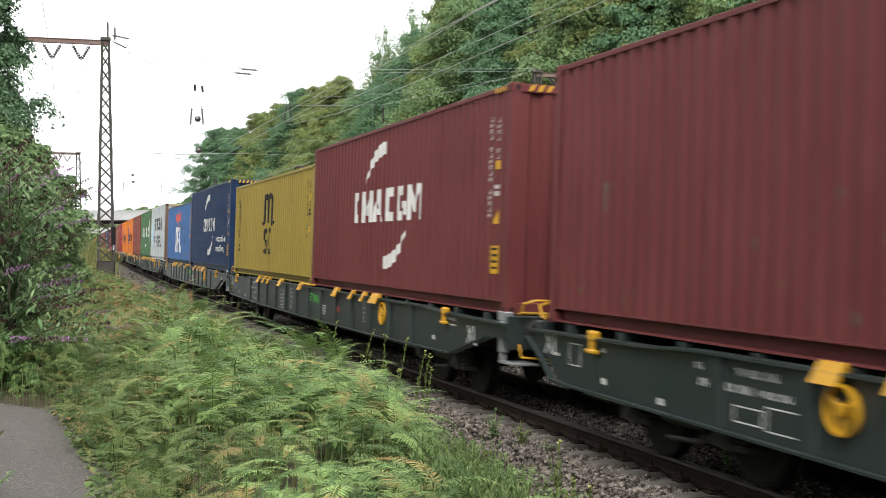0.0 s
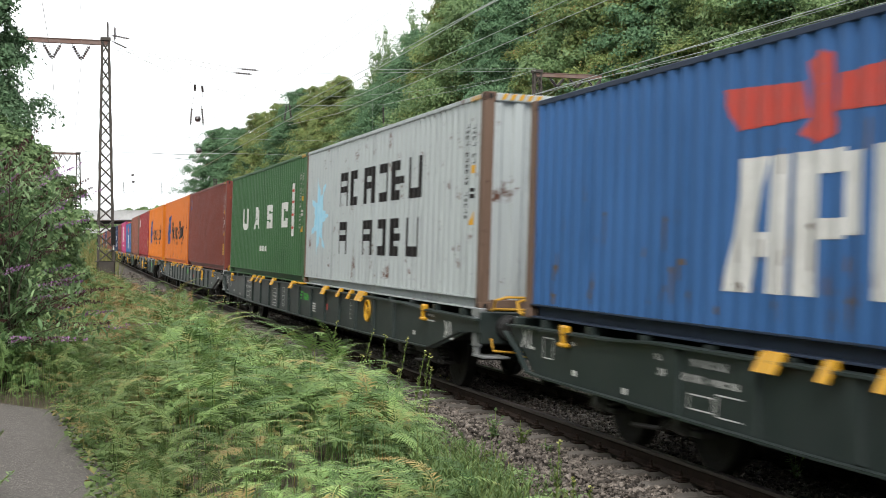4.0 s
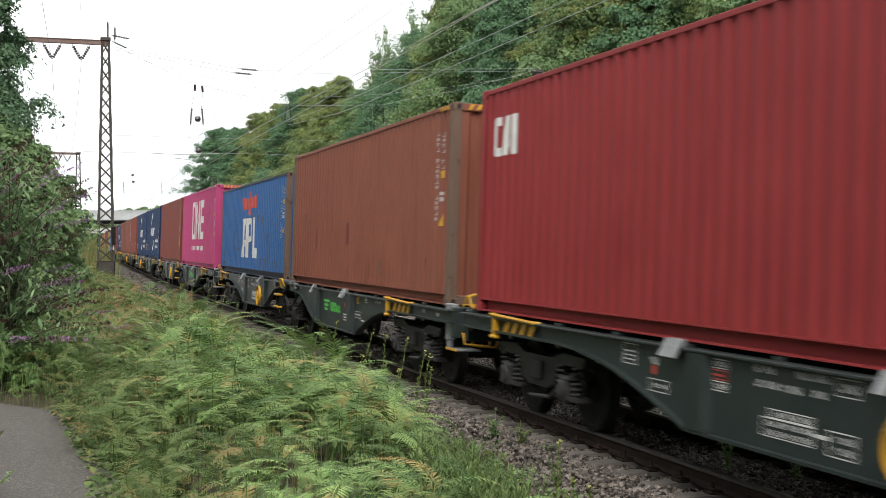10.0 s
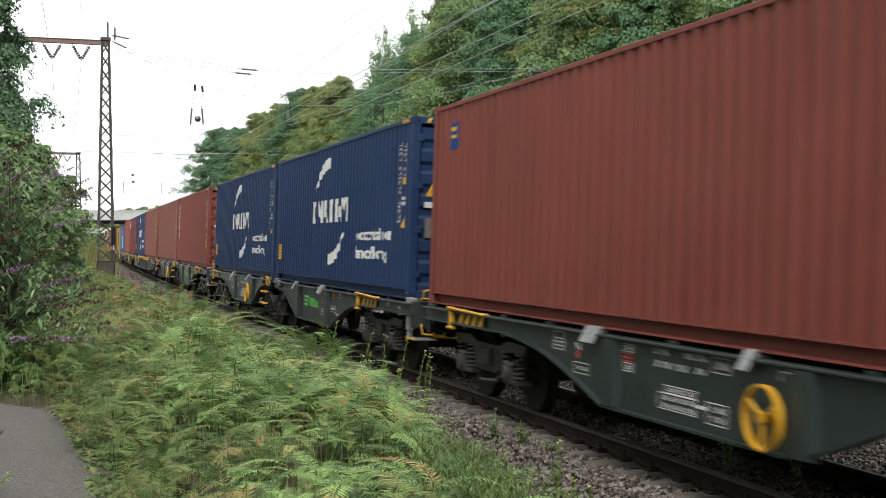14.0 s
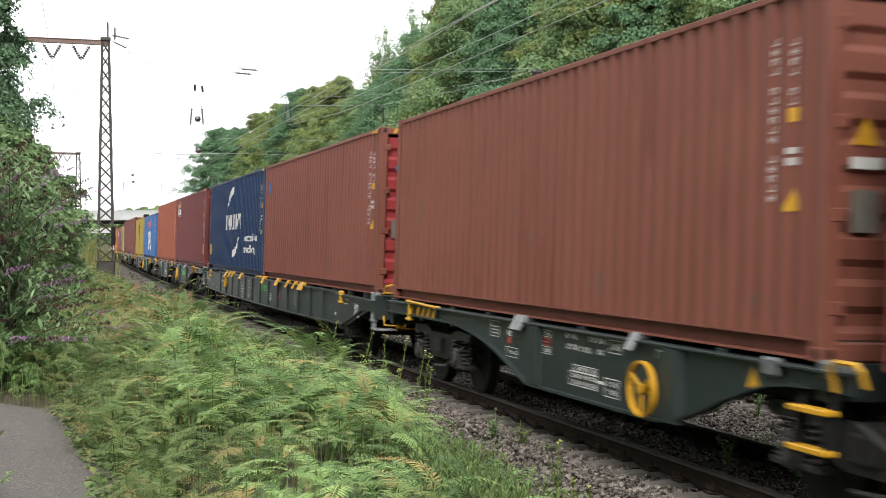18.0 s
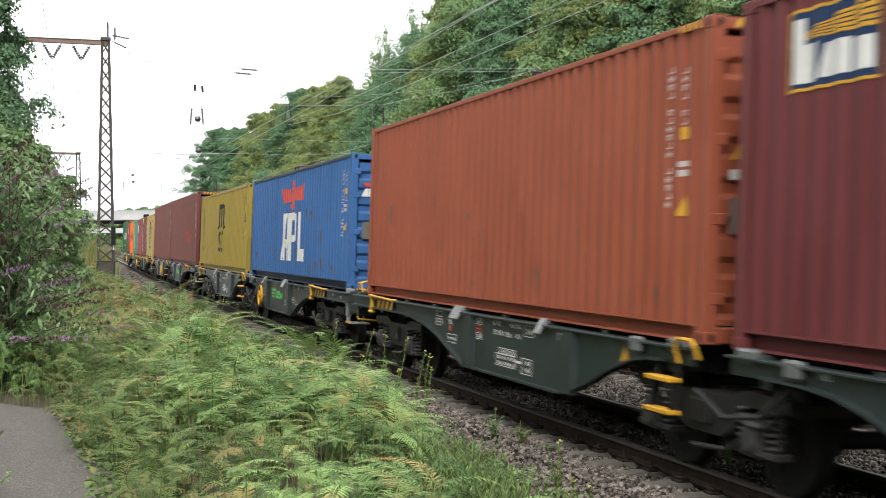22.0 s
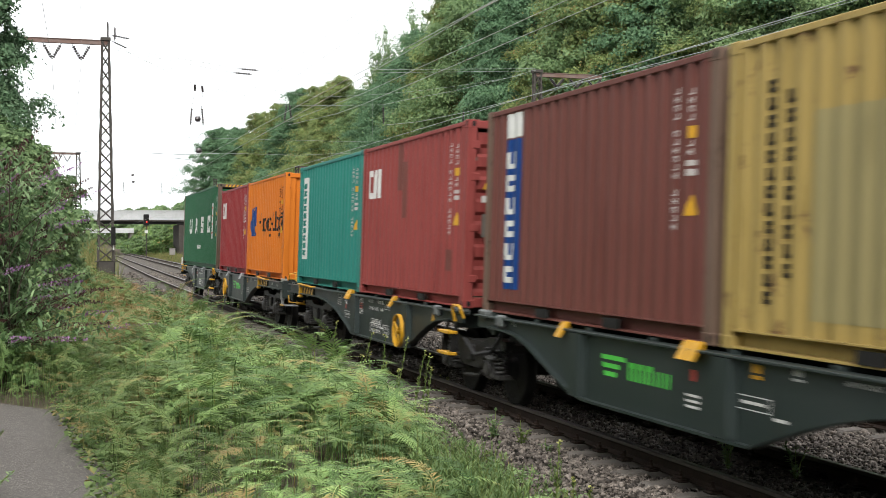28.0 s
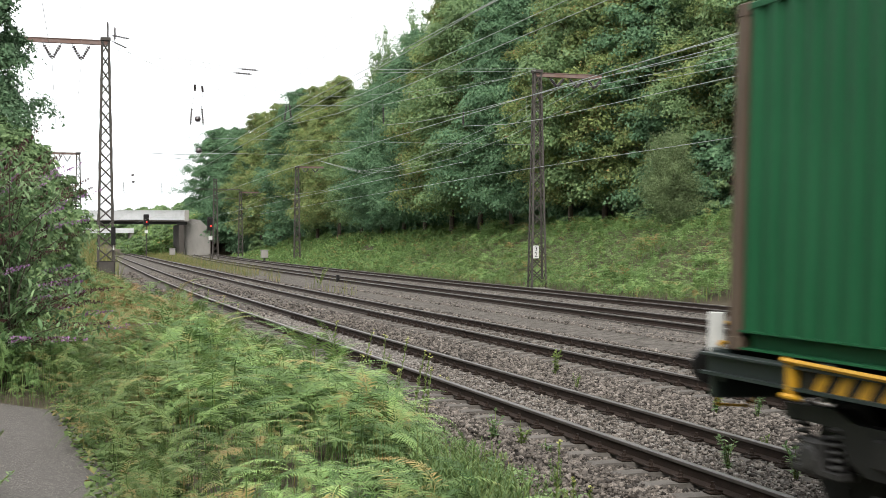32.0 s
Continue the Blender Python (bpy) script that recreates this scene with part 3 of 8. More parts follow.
    if doors:
        for side in (-1, 1):
            def leaf():
                g = Geo()
                x0, x1 = (-1.06, -0.012) if side < 0 else (0.012, 1.06)
                prof, z, k = [], 0.17, 0
                ribs = 7
                step = (H - 0.42) / ribs
                prof.append((0.17, 0.05))
                for i in range(ribs):
                    b = 0.22 + i * step
                    prof += [(b, 0.05), (b + step * 0.16, 0.085), (b + step * 0.42, 0.085), (b + step * 0.58, 0.05)]
                prof.append((H - 0.17, 0.05))
                vs = []
                for zz, d in prof:
                    vs += [(x0, e + d, zz), (x1, e + d, zz)]
                g.add(vs, [(2 * i, 2 * i + 1, 2 * i + 3, 2 * i + 2) for i in range(len(prof) - 1)])
                return g
            d = part("door", shared(("door", L, H, side), leaf), f, t)
            for x in ((-0.55, -0.14) if side < 0 else (0.14, 0.55)):
                part("lock_rod", shared(("lock_rod", L, H, x), lambda: Geo().tube([(x, e + 0.012, 0.1), (x, e + 0.012, H - 0.08)], 0.021, 8).box(x - 0.05, x + 0.05, e - 0.015, e + 0.04, 0.16, 0.3, 0.008).box(x - 0.05, x + 0.05, e - 0.015, e + 0.04, H - 0.34, H - 0.16, 0.008).box(x - 0.04, x + 0.04, e - 0.01, e + 0.04, H * 0.45, H * 0.45 + 0.05, 0.005), True), RODGREY, d, "galvanised locking rod")
                part("door_handle", shared(("door_handle", L, H, x), lambda: Geo().tube([(x, e - 0.012, 1.0 - 0.2 * x * x), (x + (0.14 if abs(x) > 0.3 else -0.14) * -side, e - 0.03, 0.995 - 0.2 * x * x), (x + (0.3 if abs(x) > 0.3 else -0.3) * -side, e - 0.012, 0.99 - 0.2 * x * x)], 0.014, 6).box(x - 0.045, x + 0.045, e - 0.03, e, 0.95 - 0.2 * x * x, 1.03 - 0.2 * x * x, 0.008)), RODGREY, d)
            for z in (0.35, 1.05, 1.75, H - 0.4):
                part("hinge", shared(("hinge", L, H, side, z), lambda: Geo().box(min(side * 1.03, side * 1.16), max(side * 1.03, side * 1.16), e - 0.008, e + 0.05, z, z + 0.11, 0.01)), posts, t)
        part("data_plate", shared(("data_plate", L), lambda: Geo().box(-0.97, -0.73, e + 0.03, e + 0.048, 0.98, 1.3)), PLATE, t)
        if door_marks:
            part("door_triangle", shared(("door_triangle", L), lambda: Geo().prism([(-0.97, 1.64), (-0.73, 1.64), (-0.85, 1.85)], e + 0.042, e + 0.048, "y")), YELLOWP, t, "yellow warning triangle")
            part("door_label", shared(("door_label", L), lambda: Geo().box(-0.98, -0.7, e + 0.042, e + 0.048, 1.46, 1.55)), WHITE, t)
    else:
        def front():
            g, vs, k = Geo(), [], 0
            prof = []
            x = -1.08
            while x < 1.08:
                prof += [(x, 0.03), (x + 0.11, 0.03), (x + 0.15, 0.075), (x + 0.26, 0.075)]
                x += 0.3
            prof.append((1.08, 0.03))
            for x, d in prof:
                vs += [(min(x, 1.1), e + d, 0.12), (min(x, 1.1), e + d, H - 0.1)]
            return g.add(vs, [(2 * i, 2 * i + 2, 2 * i + 3, 2 * i + 1) for i in range(len(prof) - 1)])
        part("front_panel", shared(("front_panel", L, H), front), f, t)
    part("end_sill", shared(("end_sill", L), lambda: Geo().box(-1.07, 1.07, e + 0.004, e + 0.12, 0.01, 0.15, 0.01)), posts, t)
    part("end_header", shared(("end_header", L, H), lambda: Geo().box(-1.07, 1.07, e + 0.004, e + 0.12, H - 0.12, H - 0.012, 0.01)), posts if doors else paint, t)
    part("rear_panel", shared(("rear_panel", L, H), lambda: Geo().box(-1.1, 1.1, L / 2 - 0.08, L / 2 - 0.03, 0.1, H - 0.1)), paint, t)
    if hazard and H > 2.7:
        part("height_warning", shared(("height_warning", L, H), lambda: stripes(L, H)), YELLOWP, t, "yellow and black height warning")["kind"] = "stuff"
    if code:
        part("code_strip", shared(("code_strip", L, H), lambda: code_strip(L, H)), BLACKP if paint in (YELLOW, OLDYELLOW, ORANGE, ORANGEOLD, GREY) else CODEP, t)["kind"] = "stuff"
        part("warning_triangle", shared(("warning_triangle", L, H), lambda: painted([[(-L / 2 + 0.39, 1.14), (-L / 2 + 0.6, 1.14), (-L / 2 + 0.49, 1.33)]], 0.006)), YELLOWP, t)
        part("weight_sticker", shared(("weight_sticker", L, H), lambda: painted([rect(-L / 2 + 0.46, -L / 2 + 0.56, 1.84, 1.95)], 0.006)), YELLOWP, t)
    return t


def stripes(L, H):
    g = Geo()
    for k in range(4):
        y = -L / 2 + 0.2 + k * 0.11
        g.prism([(y, H - 0.09), (y + 0.05, H - 0.09), (y + 0.09, H - 0.025), (y + 0.04, H - 0.025)], -HALF_W - 0.004, -HALF_W - 0.001, "x")
    for k in range(5):
        x = -1.0 + k * 0.12
        g.prism([(x, H - 0.1), (x + 0.06, H - 0.1), (x + 0.1, H - 0.02), (x + 0.04, H - 0.02)], -L / 2 - 0.003, -L / 2, "y")
    return g


def code_strip(L, H):
    """Two upright columns of small unreadable marks near the leading end."""
    ps = []
    y0 = -L / 2
    low = 2.8 - H if H < 2.7 else 0
    for col, n, lo, gaps in ((0.78, 17, 2.53, (4, 11)), (0.5, 8, 2.5, (4,))):
        for k in range(n):
            z = lo - low - k * 0.078
            if k in gaps:
                continue
            ps += [rect(y0 + col, y0 + col + 0.014, z - 0.058, z), rect(y0 + col + 0.014, y0 + col + 0.046, z - 0.058 + 0.02 * (k % 3), z - 0.044 + 0.02 * (k % 3))]
            if k % 3:
                ps.append(rect(y0 + col + 0.036, y0 + col + 0.05, z - 0.058, z - 0.01))
    ps += [rect(y0 + 0.44, y0 + 0.58, 1.59, 1.64), rect(y0 + 0.44, y0 + 0.58, 1.5, 1.56)]
    return painted(ps, 0.005)


def mark(t, name, polys, material, label="", lift=0.005):
    return part(name, painted(polys, lift), material, t, label)


def mark_each(t, name, groups, material, label="", lift=0.005):
    """One part for each painted shape."""
    for ps in groups:
        mark(t, name, ps, material, label, lift)


def bowl(y1, y0, z0, z1, by, bz, n=14):
    """A round ring between y0 and y1, as pieces; by, bz: its thickness at the sides and at top and foot."""
    cy, cz, ry, rz = (y0 + y1) / 2, (z0 + z1) / 2, (y1 - y0) / 2, (z1 - z0) / 2
    out = []
    for i in range(n):
        p, q = 2 * math.pi * i / n, 2 * math.pi * (i + 1) / n
        out.append([(cy + (ry - by) * math.cos(p), cz + (rz - bz) * math.sin(p)), (cy + ry * math.cos(p), cz + rz * math.sin(p)),
                    (cy + ry * math.cos(q), cz + rz * math.sin(q)), (cy + (ry - by) * math.cos(q), cz + (rz - bz) * math.sin(q))])
    return out


def slanted(y0, y1, z0, z1, k):
    return [(y0, z0), (y1, z0), (y1 + k, z1), (y0 + k, z1)]


# ---- wagons ----
WHEEL_R = 0.46
WHEELSETS = []


def wheel_pair():
    g = Geo()
    for sd in (-1, 1):
        x = sd * 0.72
        prof = [(0, 0.09), (0.0, 0.38), (-0.01, 0.4), (-0.01, WHEEL_R), (0.09, WHEEL_R + 0.006), (0.115, WHEEL_R + 0.028), (0.13, WHEEL_R + 0.026), (0.135, 0.4), (0.085, 0.38), (0.075, 0.17), (0.13, 0.16), (0.13, 0.09)]
        g.lathe([(x + (-sd) * (h - 0.06), r) for h, r in prof], (0, 0, 0), "x", 28)
        g.lathe([(x + sd * 0.055, 0.0), (x + sd * 0.055, 0.16), (x + sd * 0.07, 0.16), (x + sd * 0.16, 0.1), (x + sd * 0.3, 0.07), (x + sd * 0.3, 0.0)], (0, 0, 0), "x", 14)
        for k in range(4):
            a = k * math.pi / 2
            g.box(x + sd * 0.062, x + sd * 0.07, 0.26 * math.cos(a) - 0.03, 0.26 * math.cos(a) + 0.03, 0.26 * math.sin(a) - 0.03, 0.26 * math.sin(a) + 0.03)
    g.tube([(-0.7, 0, 0), (0.7, 0, 0)], 0.08, 12)
    return g


def coil(cx, cy, z0, z1, R, r, turns):
    n = turns * 9
    pts = [(cx + R * math.cos(2 * math.pi * i / 9), cy + R * math.sin(2 * math.pi * i / 9), z0 + (z1 - z0) * i / n) for i in range(n + 1)]
    return pts


def bogie(parent, y):
    """A two-axle bogie in its own space, with sprung axle boxes."""
    b = part("bogie_frame", shared("bogie_frame", bogie_frame), BOGIE, parent, at=Matrix.Translation((0, y, 0)))
    for dy in (-0.9, 0.9):
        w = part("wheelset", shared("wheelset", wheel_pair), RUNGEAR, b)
        w.matrix_parent_inverse = Matrix.Translation((0, dy, WHEEL_R))
        WHEELSETS.append(w)
        for sd in (-1, 1):
            part("axle_box", shared(("axle_box", dy, sd), lambda: Geo().box(min(sd * 1.16, sd * 0.9), max(sd * 1.16, sd * 0.9), dy - 0.14, dy + 0.14, 0.33, 0.62, 0.03).box(min(sd * 1.12, sd * 0.94), max(sd * 1.12, sd * 0.94), dy - 0.32, dy + 0.32, 0.34, 0.4, 0.01).lathe([(sd * 0.05, 0.0), (sd * 0.05, 0.08), (sd * 0.03, 0.11), (-sd * 0.02, 0.11)], (sd * 1.15, dy, 0.47), "x", 14)), GEARLIGHT, b)
            for k in (-0.23, 0.23):
                part("spring", shared(("spring", dy, k, sd), lambda: Geo().tube(coil(sd * 1.06, dy + k, 0.4, 0.74, 0.062, 0.02, 6), 0.015, 6)), SPRING, b)
    return b


def bogie_frame():
    g = Geo()
    for sd in (-1, 1):
        out = [(-1.35, 0.74), (-1.35, 0.84), (-0.7, 0.86), (-0.45, 0.78), (0.45, 0.78), (0.7, 0.86), (1.35, 0.84), (1.35, 0.74), (0.62, 0.72), (0.5, 0.5), (0.3, 0.42), (-0.3, 0.42), (-0.5, 0.5), (-0.62, 0.72)]
        g.prism(out[::-1], sd * 1.03 - 0.06, sd * 1.03 + 0.06, "x")
        for y in (-1.25, 1.25):
            g.box(sd * 1.0 - 0.1, sd * 1.0 + 0.1, y - 0.06, y + 0.06, 0.72, 0.8, 0.01)
        g.box(sd * 1.1 - 0.05, sd * 1.1 + 0.05, -0.16, 0.16, 0.5, 0.72, 0.02)
        g.tube([(sd * 1.12, -1.2, 0.66), (sd * 1.14, -0.5, 0.34), (sd * 1.14, 0.1, 0.3)], 0.025, 6)
        for y in (-0.34, 0.34):
            g.box(sd * 0.62 - 0.06, sd * 0.62 + 0.06, y - 0.05, y + 0.05, 0.25, 0.62, 0.01)
    g.box(-1.0, 1.0, -0.3, 0.3, 0.5, 0.78, 0.03)
    for y in (-1.3, 1.3):
        g.box(-1.0, 1.0, y - 0.05, y + 0.05, 0.7, 0.8)
    g.lathe([(0.78, 0.3), (0.95, 0.3)], (0, 0, 0), "z", 16)
    return g


def hand_wheel(parent, y, z, R, x=-1.3):
    w = part("hand_wheel", Geo().lathe([(-0.028, R - 0.01), (-0.028, R + 0.01), (0.028, R + 0.01), (0.028, R - 0.01), (-0.028, R - 0.01)], (0, 0, 0), "x", 30), YELLOWP, parent, "yellow brake hand wheel", Matrix.Translation((x, y, z)))
    g = Geo()
    for k in range(3):
        a = radians(270 + 120 * k)
        g.tube([(0, 0, 0), (0.0, (R - 0.005) * math.cos(a), (R - 0.005) * math.sin(a))], 0.02, 6)
    g.lathe([(-0.03, 0.0), (-0.03, 0.05), (0.03, 0.05), (-1.24 - x, 0.03)], (0, 0, 0), "x", 10)
    part("spokes", g, YELLOWP, w)
    return w


def buffers_and_gear(t, end, half, step_paint):
    """End of a wagon: beam, buffers, coupling, shunter's rail and step."""
    y = end * half
    part("buffer_beam", Geo().box(-1.24, 1.24, min(y, y - end * 0.12), max(y, y - end * 0.12), 0.78, 1.2, 0.015), WAGON, t)
    for sd in (-1, 1):
        b = part("buffer", Geo().lathe([(0, 0.0), (0, 0.17), (end * 0.12, 0.165), (end * 0.14, 0.13), (end * 0.36, 0.125), (end * 0.38, 0.1), (end * 0.52, 0.1)], (sd * 0.875, y, 1.0), "y", 16), RUBBER, t, "black greased buffer")
        part("buffer_plate", Geo().prism([(sd * 0.875 + 0.225 * math.cos(a) * 1.05, 1.0 + 0.18 * math.sin(a)) for a in [k * math.pi / 8 for k in range(16)]], min(y + end * 0.52, y + end * 0.56), max(y + end * 0.52, y + end * 0.56), "y"), RUNGEAR, b)
        if sd == end:
            part("end_step", Geo().box(sd * 1.05 - 0.17, sd * 1.05 + 0.17, y - end * 0.1 - 0.24, y - end * 0.1 + 0.24, 0.6, 0.63, 0.008), GALV, t)
            part("step_edge", Geo().box(min(sd * 1.222, sd * 1.24), max(sd * 1.222, sd * 1.24), y - end * 0.1 - 0.24, y - end * 0.1 + 0.24, 0.6, 0.632, 0.004), step_paint, t)
            part("step_post", Geo().box(sd * 1.18 - 0.045, sd * 1.18 + 0.045, y - end * 0.34 - 0.09, y - end * 0.34 + 0.09, 0.72, 1.12, 0.02).box(sd * 1.18 - 0.03, sd * 1.18 + 0.03, y - end * 0.34 - 0.05, y - end * 0.34 + 0.05, 0.6, 0.72).box(sd * 1.16 - 0.05, sd * 1.16 + 0.05, y - end * 0.34 - 0.16, y - end * 0.34 + 0.16, 1.12, 1.24, 0.01), GALV, t, "grey galvanised step post")
        part("shunter_rail", Geo().tube([(sd * 1.12, y + end * 0.02, 1.22), (sd * 1.12, y + end * 0.12, 1.24), (sd * 1.12, y + end * 0.2, 1.36), (sd * 0.98, y + end * 0.22, 1.4), (sd * 0.45, y + end * 0.22, 1.4), (sd * 0.4, y + end * 0.1, 1.24)], 0.018, 6).tube([(sd * 1.12, y + end * 0.05, 1.24), (sd * 0.45, y + end * 0.18, 1.24)], 0.018, 6), YELLOWP, t, "yellow shunter's grab rail")
        part("grab_bar", Geo().tube([(sd * 1.1, y + end * 0.02, 0.85), (sd * 1.1, y + end * 0.1, 0.7), (sd * 0.75, y + end * 0.14, 0.68), (sd * 0.72, y + end * 0.02, 0.85)], 0.016, 6), YELLOWP, t)
    part("coupling_hook", Geo().box(-0.04, 0.04, min(y, y + end * 0.34), max(y, y + end * 0.34), 0.93, 1.07, 0.02).tube([(0, y + end * 0.3, 0.98), (0.04, y + end * 0.34, 0.72), (0, y + end * 0.3, 0.6), (-0.04, y + end * 0.34, 0.72), (0, y + end * 0.3, 0.98)], 0.025, 6), RUNGEAR, t)
    part("brake_hose", Geo().tube([(0.3, y, 0.85), (0.32, y + end * 0.18, 0.8), (0.3, y + end * 0.28, 0.58), (0.22, y + end * 0.34, 0.5)], 0.022, 6), RUBBER, t)


def flap(t, y, n=1, colour=None):
    """A folded-down container stop on the sill."""
    g = Geo()
    for k in range(n):
        yy = y + k * 0.17
        g.prism([(-1.27, 1.22), (-1.27, 1.19), (-1.36, 1.06), (-1.385, 1.07), (-1.3, 1.225)], yy, yy + 0.13, "y")
        g.box(-1.3, -1.24, yy + 0.02, yy + 0.11, 1.16, 1.235, 0.008)
    return part("container_stop", g, colour or YELLOWP, t)


def flat_marks(rects, x=-1.262, axis_len=0.002, letters=False):
    g = Geo()
    for y0, y1, z0, z1 in rects:
        if letters and z1 - z0 >= 0.04 and y1 - y0 > 0.12:
            w = 0.75 * (z1 - z0)
            for k in range(int((y1 - y0) / w)):
                if k % 5 != 4:
                    a = y0 + k * w
                    g.box(x - axis_len, x, a, a + 0.22 * w, z0, z1)
                    g.box(x - axis_len, x, a + 0.22 * w, a + 0.68 * w, z0 + (k % 3) * 0.3 * (z1 - z0), z0 + ((k % 3) * 0.3 + 0.28) * (z1 - z0))
        else:
            g.box(x - axis_len, x, y0, y1, z0, z1)
    return g


def outline(y0, y1, z0, z1, w=0.012):
    return [(y0, y0 + w, z0, z1), (y1 - w, y1, z0, z1), (y0, y1, z0, z0 + w), (y0, y1, z1 - w, z1)]


def rail_logo(y, z, h):
    """Three green bars with stubs beside a row of small green blocks."""
    r = [(y, y + 2.4 * h, z + 0.8 * h, z + h), (y + 0.1 * h, y + 1.8 * h, z + 0.45 * h, z + 0.65 * h), (y + 0.3 * h, y + 1.5 * h, z + 0.1 * h, z + 0.3 * h)]
    r = [(y - (b - y), y - (a - y), c, d) for a, b, c, d in r]
    x = y - 2.7 * h
    for k in range(3):
        r += [(x - 0.62 * h, x - 0.44 * h, z + 0.1 * h, z + 0.85 * h), (x - 0.2 * h, x, z + 0.1 * h, z + 0.85 * h), (x - 0.6 * h, x - 0.05 * h, z + 0.62 * h, z + 0.85 * h)]
        x -= 0.8 * h
    for k in range(4):
        r.append((x - 0.25 * h, x - 0.12 * h, z + 0.1 * h, z + 0.7 * h))
        x -= 0.35 * h
    return flat_marks(r)


def letter_mesh(text, size):
    cu = bpy.data.curves.new("letters", "FONT")
    cu.body, cu.size, cu.align_x, cu.align_y = text, size, "CENTER", "CENTER"
    cu.extrude = 0.002
    ob = new("letters", cu)
    me = bpy.data.meshes.new_from_object(ob.evaluated_get(bpy.context.evaluated_depsgraph_get()))
    bpy.data.objects.remove(ob)
    me.materials.clear()
    me.materials.append(None)
    return me


SIDE_FACE = Matrix(((0, 0, -1, 0), (-1, 0, 0, 0), (0, 1, 0, 0), (0, 0, 0, 1)))


def long_wagon():
    """A rigid 80-foot flat wagon, grey-green, with a deep straight side sill."""
    t = thing("container_wagon", "long grey-green flat wagon with yellow container stops", "railway wagon", "wagons of the train")
    for sd in (-1, 1):
        x0, x1 = (-1.26, -1.22) if sd < 0 else (1.22, 1.26)
        web = [(-12.45, 1.08), (-12.45, 0.93), (-11.9, 0.9), (-10.35, 0.57), (-6.2, 0.52), (-1, 0.5), (6.0, 0.5), (11.3, 0.56), (11.68, 0.58), (12.02, 0.8), (12.45, 1.0), (12.45, 1.08), (9.6, 1.1), (8.6, 1.14), (-8.8, 1.14), (-9.8, 1.1)]
        sill = part("side_sill", Geo().prism(web if sd > 0 else web[::-1], x0, x1), WAGON, t)
        fl = Geo()
        low = web[2:11]
        for a, b in zip(low, low[1:]):
            fl.prism([(a[0], a[1]), (b[0], b[1]), (b[0], b[1] + 0.022), (a[0], a[1] + 0.022)], sd * 1.30 - 0.07, sd * 1.30 + 0.0 if sd < 0 else sd * 1.3 + 0.07)
        part("bottom_flange", fl, WAGON, sill)
        tf = Geo()
        top = [(-12.45, 1.08), (-9.8, 1.1), (-8.8, 1.14), (8.6, 1.14), (9.6, 1.1), (12.45, 1.08)]
        for a, b in zip(top, top[1:]):
            tf.prism([(a[0], a[1]), (b[0], b[1]), (b[0], b[1] + 0.025), (a[0], a[1] + 0.025)], min(sd * 1.16, sd * 1.33), max(sd * 1.16, sd * 1.33))
        part("top_flange", tf, WAGON, sill)
        for k in range(13):
            y = -8.1 + k * 1.36
            part("rib", shared(("rib", sd), lambda: Geo().prism([(sd * 1.262, -0.14), (sd * 1.3, -0.1), (sd * 1.3, 0.1), (sd * 1.262, 0.14)][::sd], 0.53, 1.135, "z")), WAGON, sill, at=Matrix.Translation((0, y, 0)))
    g = Geo().box(-0.3, 0.3, -12.4, 12.4, 0.8, 1.1)
    for k in range(19):
        y = -11.5 + k * 1.28
        g.box(-1.22, 1.22, y - 0.06, y + 0.06, 0.85, 1.2)
    part("centre_frame", g, WAGON, t)
    part("air_tank", Geo().lathe([(-0.6, 0.0), (-0.6, 0.15), (-0.52, 0.2), (0.52, 0.2), (0.6, 0.15), (0.6, 0.0)], (0.75, 2.4, 0.68), "y", 14), RUNGEAR, t)
    for y in (-9.2, 9.2):
        bogie(t, y)
    for end in (-1, 1):
        buffers_and_gear(t, end, 12.45, GALV)
    for y, n in ((-6.2, 3), (-5.2, 1), (-4.3, 1), (-3.0, 2), (0.6, 2), (3.2, 2), (5.0, 1), (5.7, 1), (6.4, 2)):
        flap(t, y, n)
    hand_wheel(t, -6.5, 0.92, 0.18)
    for y in (-10.0, 10.7):
        part("twist_lock", Geo().box(-1.34, -1.26, y - 0.09, y + 0.09, 1.08, 1.19, 0.02).box(-1.34, -1.29, y - 0.04, y + 0.04, 0.98, 1.1, 0.015).box(-1.35, -1.27, y - 0.1, y + 0.1, 0.95, 1.0, 0.015), YELLOWP, t)
    for y in (-0.3, 0.3):
        part("centre_lock", Geo().box(-1.35, -1.2, y - 0.12, y + 0.12, 1.19, 1.225, 0.01), YELLOWP, t)
    big = letter_mesh("XL", 0.36)
    part("size_letters", big, WHITE, t, "white letters", Matrix.Translation((-1.264, -11.1, 0.86)) @ SIDE_FACE)
    part("size_letters", big, WHITE, t, "white letters", Matrix.Translation((-1.264, 11.9, 0.96)) @ SIDE_FACE)
    rows = []
    for yy in (7.6,):
        rows += [(yy + 0.9, yy + 1.05, 1.0, 1.06), (yy + 0.5, yy + 0.7, 1.0, 1.06), (yy - 0.3, yy + 0.35, 1.0, 1.07), (yy + 0.75, yy + 1.05, 0.86, 0.93), (yy + 0.1, yy + 0.65, 0.86, 0.93), (yy - 0.5, yy, 0.86, 0.92)]
    rows += outline(7.5, 7.95, 0.62, 0.76) + outline(7.0, 7.45, 0.6, 0.8) + outline(11.1, 11.4, 0.78, 1.02) + outline(-5.2, -4.95, 0.7, 1.06) + [(-5.2, -4.95, z, z + 0.008) for z in (0.78, 0.86, 0.94)] + [(-1.75, -1.45, z, z + 0.025) for z in (0.66, 0.71, 0.76, 0.81)]
